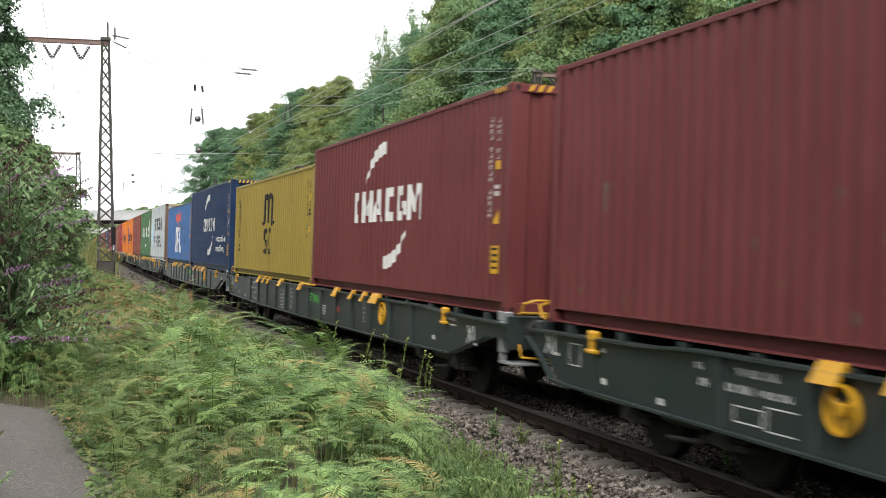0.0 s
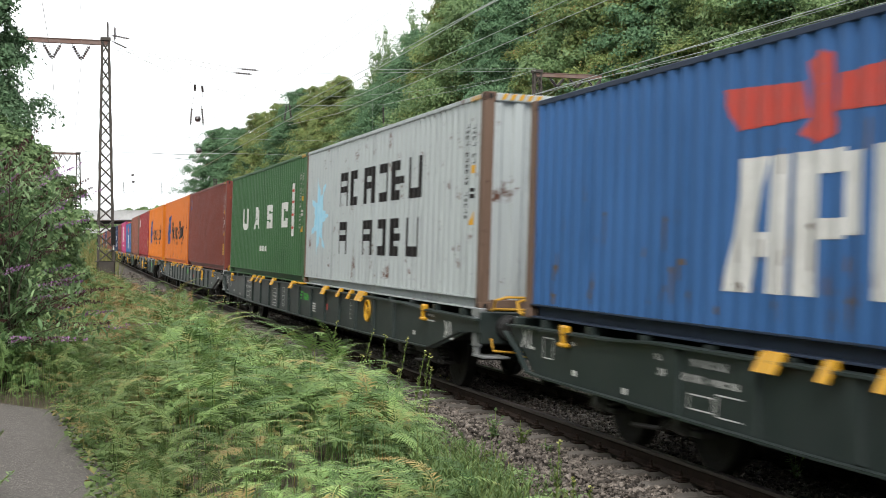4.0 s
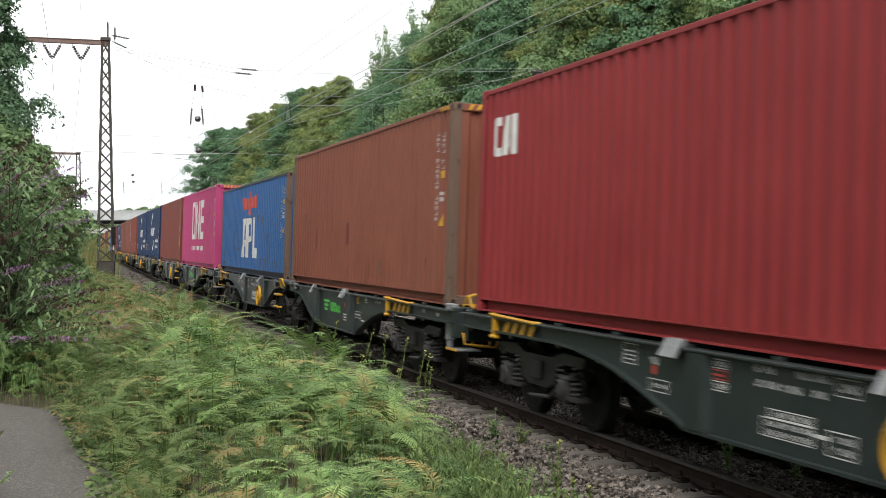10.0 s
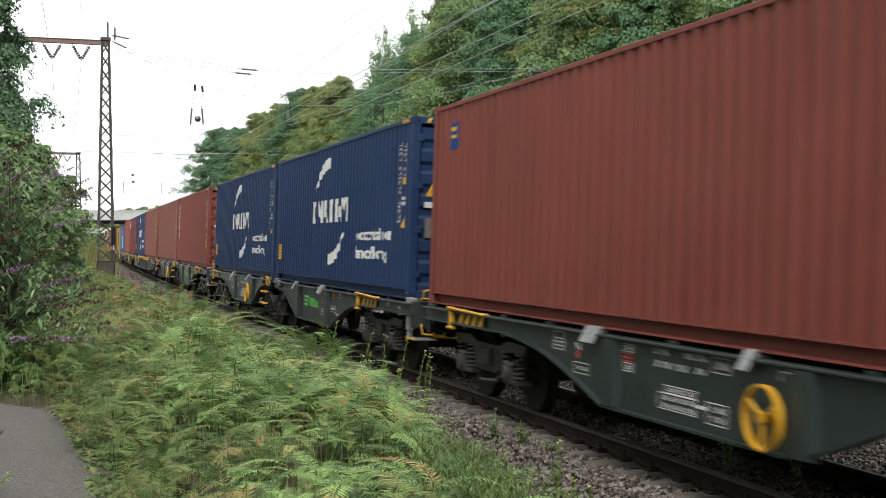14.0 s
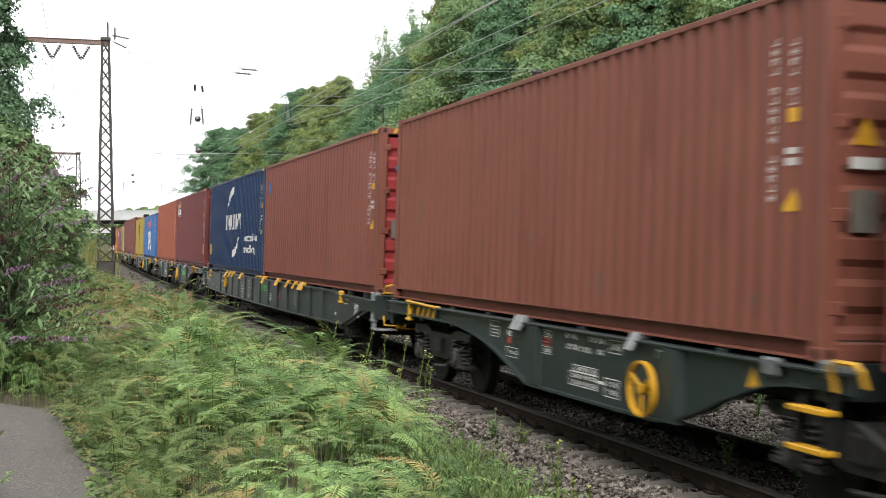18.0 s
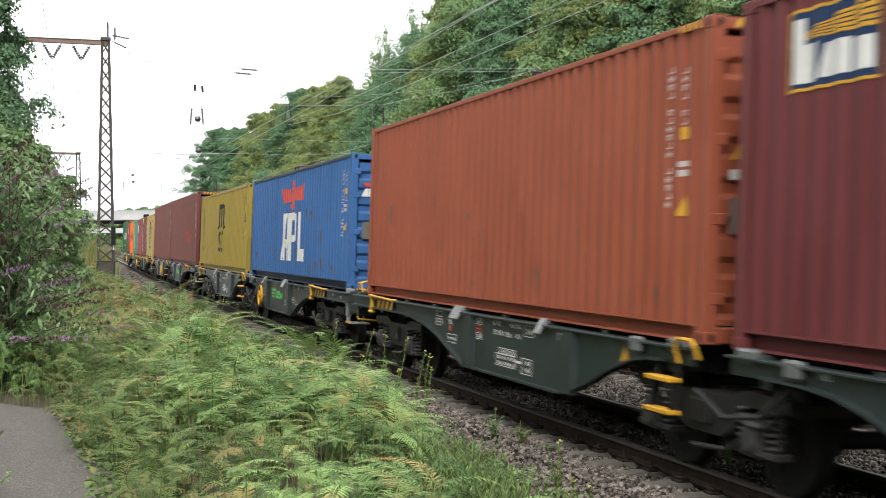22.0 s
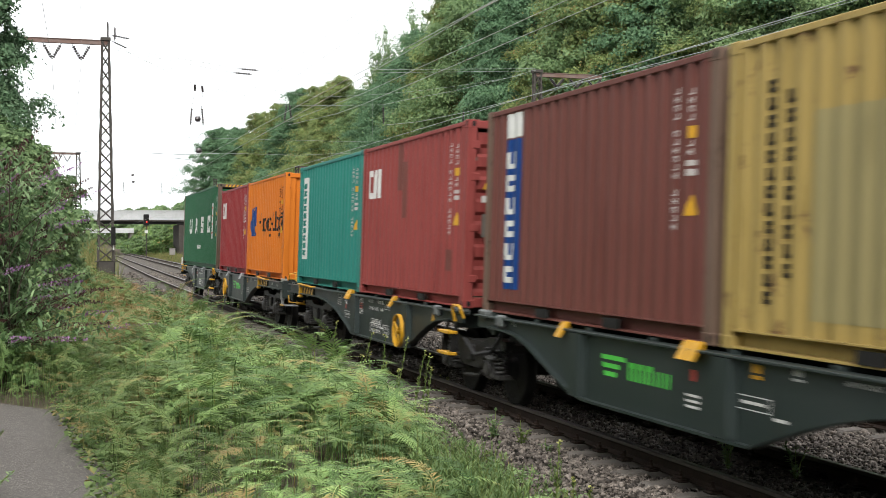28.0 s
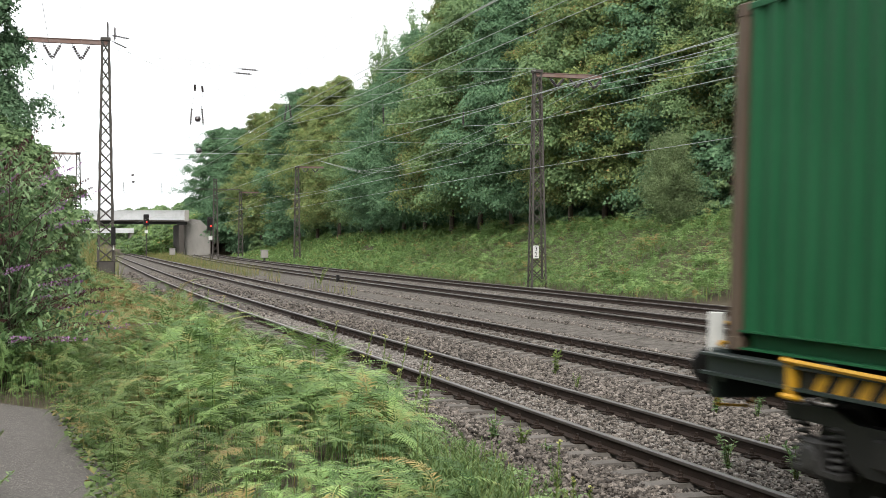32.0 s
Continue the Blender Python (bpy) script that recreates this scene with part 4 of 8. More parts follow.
    rows += outline(1.95, 2.2, 0.6, 1.05) + [(1.95, 2.2, z, z + 0.01) for z in (0.65, 0.75, 0.85, 0.95)] + outline(3.1, 3.6, 0.56, 0.98) + [(3.15, 3.5, z, z + 0.02) for z in (0.62, 0.7, 0.78, 0.86)] + [(10.5, 10.65, 0.98, 1.02), (10.45, 10.55, 0.66, 0.72), (9.2, 9.3, 0.6, 0.66), (-9.4, -9.3, 0.7, 0.76), (-10.4, -10.0, 1.02, 1.06), (-10.4, -10.0, 0.95, 0.97)]
    part("stencil_lettering", flat_marks(rows, letters=True), WHITE, t, "white unreadable stencilled lettering")["kind"] = "stuff"
    part("maker_mark", rail_logo(0.1, 0.84, 0.2), GREENP, t, "bright green painted emblem")["kind"] = "stuff"
    part("brake_plate", flat_marks([(-3.0, -2.88, 0.76, 0.88)], -1.268, 0.006), REDP, t, "small red plate")
    return t


def articulated_wagon():
    """A two-part flat wagon whose halves share a middle bogie; arched sills with deep bellies."""
    t = thing("articulated_container_wagon", "grey-green articulated flat wagon with deep-bellied side sills", "railway wagon", "wagons of the train")
    for half in (-1, 1):
        for sd in (-1, 1):
            x0, x1 = (-1.26, -1.21) if sd < 0 else (1.21, 1.26)
            web = [(0.35, 1.0), (0.9, 1.01), (1.5, 1.0), (1.9, 0.965), (2.25, 0.89), (2.6, 0.785), (3.0, 0.655), (3.4, 0.535), (3.75, 0.46), (4.0, 0.44), (7.25, 0.44), (7.7, 0.585), (8.15, 0.72), (8.6, 0.83), (9.0, 0.905), (9.4, 0.955), (9.8, 0.978), (12.95, 0.98), (12.95, 1.14), (0.35, 1.14)]
            if half > 0:
                web = [(0.35, 1.0), (0.8, 1.01), (1.1, 1.0), (1.4, 0.965), (1.7, 0.89), (2.05, 0.785), (2.4, 0.655), (2.8, 0.535), (3.1, 0.46), (3.3, 0.44), (6.6, 0.44), (7.1, 0.585), (7.6, 0.72), (8.1, 0.83), (8.6, 0.905), (9.1, 0.955), (9.6, 0.978), (12.95, 0.98), (12.95, 1.14), (0.35, 1.14)]
            web = [(half * a, b) for a, b in web]
            sill = part("side_sill", Geo().prism(web if half * sd > 0 else web[::-1], x0, x1), WAGON, t)
            fl = Geo()
            low = web[1:-2]
            for a, b in zip(low, low[1:]):
                fl.prism([(a[0], a[1]), (b[0], b[1]), (b[0], b[1] + 0.025), (a[0], a[1] + 0.025)][::half], min(sd * 1.2, sd * 1.33), max(sd * 1.2, sd * 1.33))
            part("bottom_flange", fl, WAGON, sill)
            part("top_flange", Geo().box(min(sd * 1.15, sd * 1.33), max(sd * 1.15, sd * 1.33), min(half * 0.35, half * 12.95), max(half * 0.35, half * 12.95), 1.14, 1.165, 0.004), WAGON, sill)
            for y in ((3.7, 6.8) if half < 0 else (3.02, 6.42)):
                part("rib", shared(("deep_rib", sd), lambda: Geo().prism([(sd * 1.262, -0.2), (sd * 1.335, -0.13), (sd * 1.335, 0.13), (sd * 1.262, 0.2)][::sd], 0.47, 1.135, "z")), WAGON, sill, at=Matrix.Translation((0, half * y, 0)))
        g = Geo().box(-0.35, 0.35, min(half * 0.4, half * 12.9), max(half * 0.4, half * 12.9), 0.85, 1.12)
        for k in range(9):
            y = half * (0.8 + k * 1.5)
            g.box(-1.21, 1.21, y - 0.07, y + 0.07, 0.92, 1.2)
        part("centre_frame", g, WAGON, t)
        bogie(t, 10.65 if half > 0 else -10.5)
        buffers_and_gear(t, half, 12.95, YELLOWP)
        e0 = 9.45 if half < 0 else 10.35
        lo, hi = (-e0 - 1.5, -e0) if half < 0 else (e0 - 0.15, e0 + 1.35)
        h = Geo().tube([(-1.26, hi, 1.2), (-1.34, hi - 0.04, 1.2), (-1.34, lo + 0.04, 1.17), (-1.26, lo, 1.17)], 0.022, 6)
        rail = part("side_grab_rail", h, YELLOWP, t, "yellow grab rail over a striped board")
        part("striped_board", Geo().box(-1.283, -1.263, lo + 0.05, hi - 0.3, 0.99, 1.16), RUNGEAR, rail)
        for k in range(4):
            a = lo + 0.2 + k * 0.27
            part("stripe", shared(("stripe", half, k), lambda: Geo().prism([(a, 1.0), (a + 0.13, 1.0), (a + 0.01, 1.15), (a - 0.12, 1.15)], -1.289, -1.284)), YELLOWP, rail)
        part("rail_bracket", Geo().box(-1.335, -1.262, hi - 0.16, hi - 0.07, 0.92, 1.18, 0.012).box(-1.35, -1.262, hi - 0.22, hi - 0.01, 0.905, 0.95, 0.015), YELLOWP, rail)
        for y, n in ((3.3, 1), (6.3, 2)):
            flap(t, half * (y + (0.53 if half > 0 else 0)) - 0.1, n, STOPGREY)
        part("corner_pad", Geo().box(-1.3, -1.1, half * 0.6 - 0.14, half * 0.6 + 0.14, 1.1, 1.23, 0.02), PADGREY, t)
        part("corner_pad", Geo().box(-1.34, -1.26, half * 1.35 - 0.11, half * 1.35 + 0.11, 1.05, 1.2, 0.02), PADGREY, t)
    bogie(t, 0.4)
    part("pivot", Geo().box(-0.5, 0.5, -0.5, 0.5, 0.9, 1.1, 0.04), RUNGEAR, t)
    for y in (0.54, 0.94):
        part("ladder_hanger", Geo().prism([(-1.25, 1.04), (-1.33, 0.86), (-1.37, 0.53), (-1.27, 0.53), (-1.25, 0.8)], y - 0.015, y + 0.015, "y"), RUNGEAR, t)
    part("grab_hoop", Geo().tube([(-1.3, 0.5, 1.02), (-1.35, 0.5, 1.2), (-1.35, 0.44, 1.24), (-1.35, 0.2, 1.24), (-1.35, 0.14, 1.2), (-1.3, 0.14, 1.08)], 0.022, 6), YELLOWP, t)
    for z in (0.55, 0.84):
        part("ladder_step", Geo().box(-1.4, -1.27, 0.5, 0.98, z, z + 0.045, 0.008), YELLOWP, t)
    part("air_hose", Geo().tube([(-1.2, -1.2, 0.98), (-1.24, -0.8, 0.7), (-1.24, -0.2, 0.62), (-1.22, 0.3, 0.8)], 0.03, 6), RUBBER, t)
    hand_wheel(t, 3.43, 0.73, 0.25, -1.39)
    rows = [(6.08, 6.2, 1.06, 1.12), (5.88, 6.02, 1.06, 1.12), (5.16, 5.65, 1.06, 1.12), (5.82, 6.18, 0.945, 1.005), (5.5, 5.78, 0.94, 1.0), (5.18, 5.42, 0.945, 1.0), (5.12, 5.3, 0.65, 0.68)]
    rows += outline(5.31, 6.04, 0.57, 0.72, 0.008) + outline(5.31, 5.94, 0.72, 0.795, 0.008) + [(5.34, 6.0, 0.586, 0.63), (5.34, 5.98, 0.655, 0.699), (5.36, 5.9, 0.735, 0.779)] + outline(4.78, 5.13, 0.54, 0.73, 0.009) + [(4.83, 5.08, 0.57, 0.62), (4.83, 5.08, 0.65, 0.7)] + outline(4.75, 5.04, 0.985, 1.12, 0.008) + [(4.79, 5.0, 1.02, 1.085)]
    rows += outline(6.58, 6.9, 1.03, 1.11, 0.008) + outline(6.58, 6.9, 0.84, 0.925, 0.008) + [(6.62, 6.86, 1.048, 1.092), (6.62, 6.86, 0.86, 0.905)] + outline(7.62, 8.02, 0.71, 0.83, 0.008) + [(7.66, 7.98, 0.75, 0.79), (7.85, 8.03, 0.96, 1.03)]
    rows += outline(8.3, 8.6, 0.92, 1.12, 0.009) + [(8.33, 8.57, z, z + 0.012) for z in (0.96, 1.0, 1.04)] + [(3.72, 4.0, 1.085, 1.1), (3.985, 4.0, 1.02, 1.1), (3.72, 3.735, 1.02, 1.1)]
    rows = [(a - 0.6, b - 0.6, c, d) for a, b, c, d in rows]
    rows += [(-6.35, -6.1, z, z + 0.022) for z in (0.64, 0.69, 0.74)] + outline(-7.5, -6.98, 0.74, 0.86, 0.008) + [(-7.42, -7.05, 0.79, 0.815), (-7.75, -7.55, 0.7, 0.725)] + [(-7.95, -7.8, 1.04, 1.06), (-7.92, -7.82, 1.08, 1.13), (-8.9, -8.45, 1.07, 1.11), (-11.6, -11.35, 1.06, 1.12), (-12.3, -12.2, 1.04, 1.09), (-1.75, -1.6, 1.08, 1.14)]
    part("stencil_lettering", flat_marks(rows, letters=True), WHITE, t, "white unreadable stencilled lettering")["kind"] = "stuff"
    part("warning_mark", flat_marks(outline(5.98, 6.3, 0.935, 1.02, 0.01) + [(6.05, 6.23, 0.965, 0.985), (7.28, 7.36, 0.87, 0.95)]), REDP, t, "red stencilled notice")
    part("load_sign", Geo().prism([(1.58, 0.92), (1.78, 0.92), (1.68, 1.1)][::-1], -1.266, -1.262), YELLOWP, t, "small yellow warning triangle")
    part("instruction_plate", flat_marks([(-7.36, -7.22, 1.0, 1.03), (-7.36, -7.22, 1.05, 1.12)], -1.268, 0.004), YELLOWP, t)
    part("brake_plate", flat_marks([(-6.28, -6.2, 0.88, 0.98)], -1.268, 0.004), REDP, t, "red brake indicator plate")
    part("maker_mark", rail_logo(-4.28, 0.73, 0.235), GREENP, t, "bright green painted emblem")["kind"] = "stuff"
    return t


# ---- the train: containers with their trailing edges in order along it ----
RUN = [(0, -0.351), (1, 12.697), (2, 25.316), (3, 37.75), (6, 75.903), (7, 88.802), (8, 101.87), (9, 114.872), (10, 127.859), (11, 140.484), (12, 153.51), (13, 166.341), (14, 179.417),
       (17, 218.032), (18, 230.912), (19, 243.363), (20, 256.144), (21, 268.777), (22, 281.276), (23, 293.822), (24, 306.4), (25, 318.675), (28, 354.571), (29, 366.572), (30, 378.403), (31, 389.636), (32, 401.066)]
RIDERS = []
DECK = 1.2


def load(t, u, length):
    RIDERS.append((t, u - length / 2, DECK))


F40, F20, HC, STD = 12.192, 6.058, 2.896, 2.591


def open_ring(y1, y0, z0, z1, t, gap):
    """A square ring with one side missing; y1 is its far side."""
    r = []
    if "l" not in gap:
        r.append(rect(y1 - t, y1, z0, z1))
    if "r" not in gap:
        r.append(rect(y0, y0 + t, z0, z1))
    if "b" not in gap:
        r.append(rect(y0 + t, y1 - t, z0, z0 + t * 0.8))
    if "t" not in gap:
        r.append(rect(y0 + t, y1 - t, z1 - t * 0.8, z1))
    return r


def crescent(yc, zc, a0, a1, turn=1):
    """A tapering brush stroke along an oval."""
    out, n = [], 9
    for i in range(n):
        pts = []
        for u in (i / n, (i + 1) / n):
            a = radians(a0 + (a1 - a0) * u)
            w = 0.035 + 0.19 * math.sin(math.pi * min(1, u * 0.62 + 0.02)) ** 1.5
            pts.append([(yc + (1.5 + s * w / 2) * math.cos(a), zc + (0.98 + s * w / 2) * math.sin(a)) for s in (-1, 1)])
        out.append([pts[0][0], pts[0][1], pts[1][1], pts[1][0]])
    return out


@functools.lru_cache(maxsize=None)
def words(text, y, z, width):
    """Outlines of letters set along the side, from y towards the leading end."""
    cu = bpy.data.curves.new("letters", "FONT")
    cu.body, cu.size, cu.offset = text, 0.3, 0.008
    cu.resolution_u = 3
    ob = new("letters", cu)
    me = bpy.data.meshes.new_from_object(ob.evaluated_get(bpy.context.evaluated_depsgraph_get()))
    bpy.data.objects.remove(ob)
    k = width / max(v.co.x for v in me.vertices)
    return [[(y - me.vertices[i].co.x * k, z + me.vertices[i].co.y * min(k, 1.0)) for i in p.vertices][::-1] for p in me.polygons]


def swoosh_emblem(t, with_text=True, k=1.0, yc=0.13, h=0.56):
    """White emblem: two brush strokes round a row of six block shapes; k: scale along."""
    ps = []
    y = yc + 2.23 * k
    z0, z1 = 1.54 - h / 2, 1.54 + h / 2
    for i, w in enumerate((0.56, 0.72, 0.7, 0, 0.6, 0.62, 0.8)):
        w *= k
        if w:
            one = open_ring(y, y - w, z0, z1, 0.19 * k, ("r", "b", "b", "", "r", "r", "b")[i])
            if i in (1, 6):
                one = [rect(y - 0.17 * k, y, z0, z1), rect(y - w, y - w + 0.17 * k, z0, z1), [(y - 0.1 * k, z1), (y - 0.26 * k, z1), (y - w / 2 - 0.06 * k, z0 + 0.12), (y - w / 2 + 0.06 * k, z0 + 0.12)][::-1], [(y - w + 0.26 * k, z1), (y - w + 0.1 * k, z1), (y - w / 2 - 0.06 * k, z0 + 0.12), (y - w / 2 + 0.06 * k, z0 + 0.12)][::-1]]
            if i == 2:
                one = [[(y, z0), (y - 0.19 * k, z0), (y - w / 2 - 0.06 * k, z1), (y - w / 2 + 0.1 * k, z1)][::-1], [(y - w + 0.19 * k, z0), (y - w, z0), (y - w / 2 - 0.1 * k, z1), (y - w / 2 + 0.06 * k, z1)][::-1], rect(y - w + 0.14 * k, y - 0.14 * k, z0 + 0.12, z0 + 0.23)]
            if i == 5:
                one += [rect(y - w, y - w + 0.17 * k, z0 + 0.09, z0 + 0.3), rect(y - w, y - w + 0.3 * k, z0 + 0.2, z0 + 0.31)]
            ps.append(one)
        y -= (w + 0.07 * k) if w else 0.16
    mark_each(t, "emblem_shape", ps, WHITE, "white painted emblem shape")
    mark(t, "emblem_stroke", crescent(yc, 1.54, 24, 92), WHITE, "white tapering brush stroke")
    mark(t, "emblem_stroke", crescent(yc, 1.54, 204, 272), WHITE, "white tapering brush stroke")
    if with_text:
        for word, z, w in (("ecocontainer", 0.95, 2.62), ("bamboo flooring", 0.62, 2.36)):
            mark(t, "inscription", words(word, -2.25, z, w), WHITE, "small white painted words")


def stacked_emblem(t, y=0.1):
    """Black emblem: a three-legged arch over two small open rings."""
    def arc(yc, zc, ry, rz, by, bz, a0, a1, n=10):
        out = []
        for i in range(n):
            p, q = radians(a0 + (a1 - a0) * i / n), radians(a0 + (a1 - a0) * (i + 1) / n)
            out.append([(yc + (ry - by) * math.cos(p), zc + (rz - bz) * math.sin(p)), (yc + ry * math.cos(p), zc + rz * math.sin(p)), (yc + ry * math.cos(q), zc + rz * math.sin(q)), (yc + (ry - by) * math.cos(q), zc + (rz - bz) * math.sin(q))])
        return out
    arch = [rect(y + 0.46, y + 0.76, 1.42, 1.95), rect(y - 0.14, y + 0.17, 1.42, 1.95), rect(y - 0.76, y - 0.46, 1.42, 1.95)]
    arch += arc(y + 0.31, 1.95, 0.45, 0.24, 0.3, 0.16, 0, 180) + arc(y - 0.3, 1.95, 0.46, 0.24, 0.3, 0.16, 0, 180)
    arch += [[(y + 0.92, 1.46), (y + 0.9, 1.38), (y + 0.6, 1.33), (y + 0.46, 1.42), (y + 0.76, 1.45)][::-1], [(y - 0.46, 1.42), (y - 0.6, 1.33), (y - 0.9, 1.38), (y - 0.92, 1.46), (y - 0.76, 1.45)][::-1]]
    ess = arc(y + 0.33, 1.1, 0.29, 0.19, 0.17, 0.12, 150, -90) + arc(y + 0.33, 0.79, 0.29, 0.2, 0.17, 0.12, 90, 330)
    cee = arc(y - 0.34, 0.945, 0.29, 0.345, 0.2, 0.13, -140, 140, 14)
    mark_each(t, "emblem_shape", [arch, ess, cee], BLACKP, "black painted emblem shape")


def bird_emblem(t):
    mark(t, "red_emblem", [[(1.55, 2.22), (0.27, 2.15), (0.21, 1.86), (1.28, 1.84)], [(0.2, 2.098), (-0.1, 2.098), (-0.1, 1.86), (-0.2, 1.74), (0.08, 1.64), (0.3, 1.74), (0.2, 1.86)], [(0.2, 2.1), (0.24, 2.3), (0.06, 2.37), (-0.08, 2.32), (-0.1, 2.1)], [(-0.17, 2.15), (-1.42, 2.22), (-1.2, 1.86), (-0.11, 1.88)]], REDP, "red spread-wing emblem")
    ps = [slanted(1.42, 1.02, 0.48, 1.6, -0.25), slanted(0.78, 0.5, 0.48, 1.6, -0.02), [(0.778, 0.78), (0.951, 0.78), (0.906, 0.98), (0.774, 0.98)]]
    ps += [rect(0.02, 0.36, 0.48, 1.6), rect(-0.298, 0.018, 1.42, 1.6), rect(-0.298, 0.018, 0.92, 1.08), rect(-0.52, -0.3, 0.95, 1.57)]
    ps += [rect(-0.94, -0.62, 0.48, 1.6), rect(-1.42, -0.942, 0.48, 0.76)]
    mark_each(t, "white_emblem_shape", [ps[:3], ps[3:7], ps[7:]], WHITE, "white block shape")


def block_row(t, ys, z0, z1, material, width, label, kinds):
    groups, zm = [], (z0 + z1) / 2
    for y, k in zip(ys, kinds):
        if k == "c":
            groups.append([rect(y - 0.24, y, z0 + 0.1, z1), rect(y - width, y - width + 0.24, z0 + 0.1, z1), [(y, z0 + 0.1), (y - 0.1, z0), (y - width + 0.1, z0), (y - width, z0 + 0.1), (y - width + 0.24, z0 + 0.18), (y - 0.24, z0 + 0.18)]])
        elif k == "a":
            groups.append([[(y, z0), (y - 0.24, z0), (y - width / 2 - 0.04, z1), (y - width / 2 + 0.16, z1)][::-1], [(y - width + 0.24, z0), (y - width, z0), (y - width / 2 - 0.16, z1), (y - width / 2 + 0.04, z1)][::-1], rect(y - width + 0.2, y - 0.2, z0 + 0.12, z0 + 0.25)])
        elif k == "s":
            groups.append([rect(y - width + 0.06, y - 0.06, z1 - 0.15, z1), rect(y - width + 0.06, y - 0.06, z0, z0 + 0.15), rect(y - width + 0.08, y - 0.08, zm - 0.075, zm + 0.075), rect(y - 0.24, y, zm, z1 - 0.08), rect(y - width, y - width + 0.24, z0 + 0.08, zm), rect(y - 0.24, y, z0 + 0.05, z0 + 0.19), rect(y - width, y - width + 0.24, z1 - 0.19, z1 - 0.05)])
        elif k == "o":
            groups.append([rect(y - 0.25, y, z0 + 0.1, z1 - 0.1), rect(y - width + 0.08, y - 0.1, z0, z0 + 0.16), rect(y - width + 0.08, y - 0.1, z1 - 0.16, z1), rect(y - width, y - width + 0.24, z0 + 0.05, z0 + 0.22), rect(y - width, y - width + 0.24, z1 - 0.22, z1 - 0.05)])
    mark_each(t, "emblem_shape", groups, material, label)


def four_blocks(t):
    block_row(t, (3.6, 1.45, -0.65, -2.85), 1.27, 1.87, WHITE, 0.92, "white block shape", "caso")
    mark(t, "small_lettering", [rect(0.5 - 0.17 * k - 0.12, 0.5 - 0.17 * k, 0.68, 0.82) for k in range(7)], WHITE)["kind"] = "stuff"
    mark(t, "white_label", [rect(-4.66, -4.22, 1.05, 2.28)], WHITE, "tall white notice")
    for z in (1.22, 1.52, 1.82, 2.08):
        mark(t, "notice_line", [rect(-4.52, -4.36, z, z + 0.06)], REDP, "red bar on the notice", 0.009)


def wave_emblem(t, k=1.0, y=4.45, yh=1.84, z=0.86):
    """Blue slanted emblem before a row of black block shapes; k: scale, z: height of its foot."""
    def at(pts):
        return [(y - a * k, z + b * k) for a, b in pts]
    ps = [at([(0.25, 0), (0.7, 0), (0.64, 0.3), (0.64, 0.76), (0.8, 1.0), (1.1, 1.31), (0.55, 1.28), (0.36, 1.06), (0.2, 0.82), (0.05, 0.62), (0.0, 0.5), (0.12, 0.28)]),
          at([(0.95, 0), (1.66, 0), (1.5, 0.2), (1.38, 0.46), (1.7, 0.47), (1.84, 0.73), (1.55, 0.745), (1.6, 0.98), (1.88, 1.37), (1.18, 1.32), (0.92, 1.03), (0.78, 0.84), (0.645, 0.74), (0.645, 0.48), (0.78, 0.4), (0.82, 0.2)])]
    mark(t, "blue_emblem", ps, BLUEP, "blue slanted emblem")
    bs = []
    for off, w, lo, hi, kind in ((0, 0.7, 0, 0.81, "h"), (0.82, 0.5, 0, 0.57, "g"), (1.48, 0.54, -0.22, 0.57, "p"), (2.09, 0.55, 0, 0.57, "g"), (2.73, 0.58, -0.24, 0.57, "g"), (3.42, 0.36, 0.24, 0.36, "b"), (3.8, 0.5, 0, 0.81, "l"), (4.36, 0.14, 0, 0.81, "b"), (4.6, 0.55, 0, 0.57, "o"), (5.22, 0.5, -0.22, 0.57, "g"), (5.82, 0.52, 0, 0.81, "g")):
        a, w, z0 = yh - off * k, w * k, z + 0.2 * k
        b, c = 0.15 * k, 0.11 * k
        lo, hi, mid = z0 + lo * k, z0 + hi * k, z0 + 0.57 * k
        if kind == "b":
            one = [rect(a - w, a, lo, hi)]
        elif kind == "l":
            one = [rect(a - b, a, lo, hi), rect(a - w, a - b, lo, lo + c)]
        elif kind == "h":
            one = [rect(a - b, a, lo, hi), rect(a - w, a - w + b, lo, hi), rect(a - w + b, a - b, z0 + 0.36 * k, z0 + 0.48 * k)]
        else:
            one = bowl(a, a - w, z0 - 0.01, mid + 0.01, b, c)
            if kind == "p":
                one.append(rect(a - b, a, lo, z0 + 0.27 * k))
                one.append(rect(a - b, a, z0 + 0.27 * k, mid))
            elif kind == "g":
                one.append(rect(a - w, a - w + b, lo, hi))
                if lo < z0:
                    one.append(rect(a - w + b, a - 0.06 * k, lo, lo + c))
        bs.append(one)
    mark_each(t, "black_emblem_shape", bs, BLACKP, "black painted emblem shape")


def big_blocks(t):
    n = [rect(0.36, 0.62, 1.04, 2.5), rect(-0.72, -0.46, 1.04, 2.5), [(0.36, 2.5), (0.3, 2.1), (-0.4, 1.04), (-0.46, 1.44)][::-1]]
    e = [rect(-1.16, -0.9, 1.04, 2.5), rect(-2.02, -1.16, 2.22, 2.5), rect(-2.02, -1.16, 1.64, 1.9), rect(-2.02, -1.16, 1.04, 1.32)]
    mark_each(t, "emblem_shape", [open_ring(2.12, 0.86, 1.04, 2.5, 0.24, ""), n, e], WHITE, "large white block shape")
    mark(t, "side_lettering", [rect(2.1 - 0.232 * k - 0.16, 2.1 - 0.232 * k, 0.62, 0.78) for k in range(18) if k not in (5, 13)], WHITE)["kind"] = "stuff"


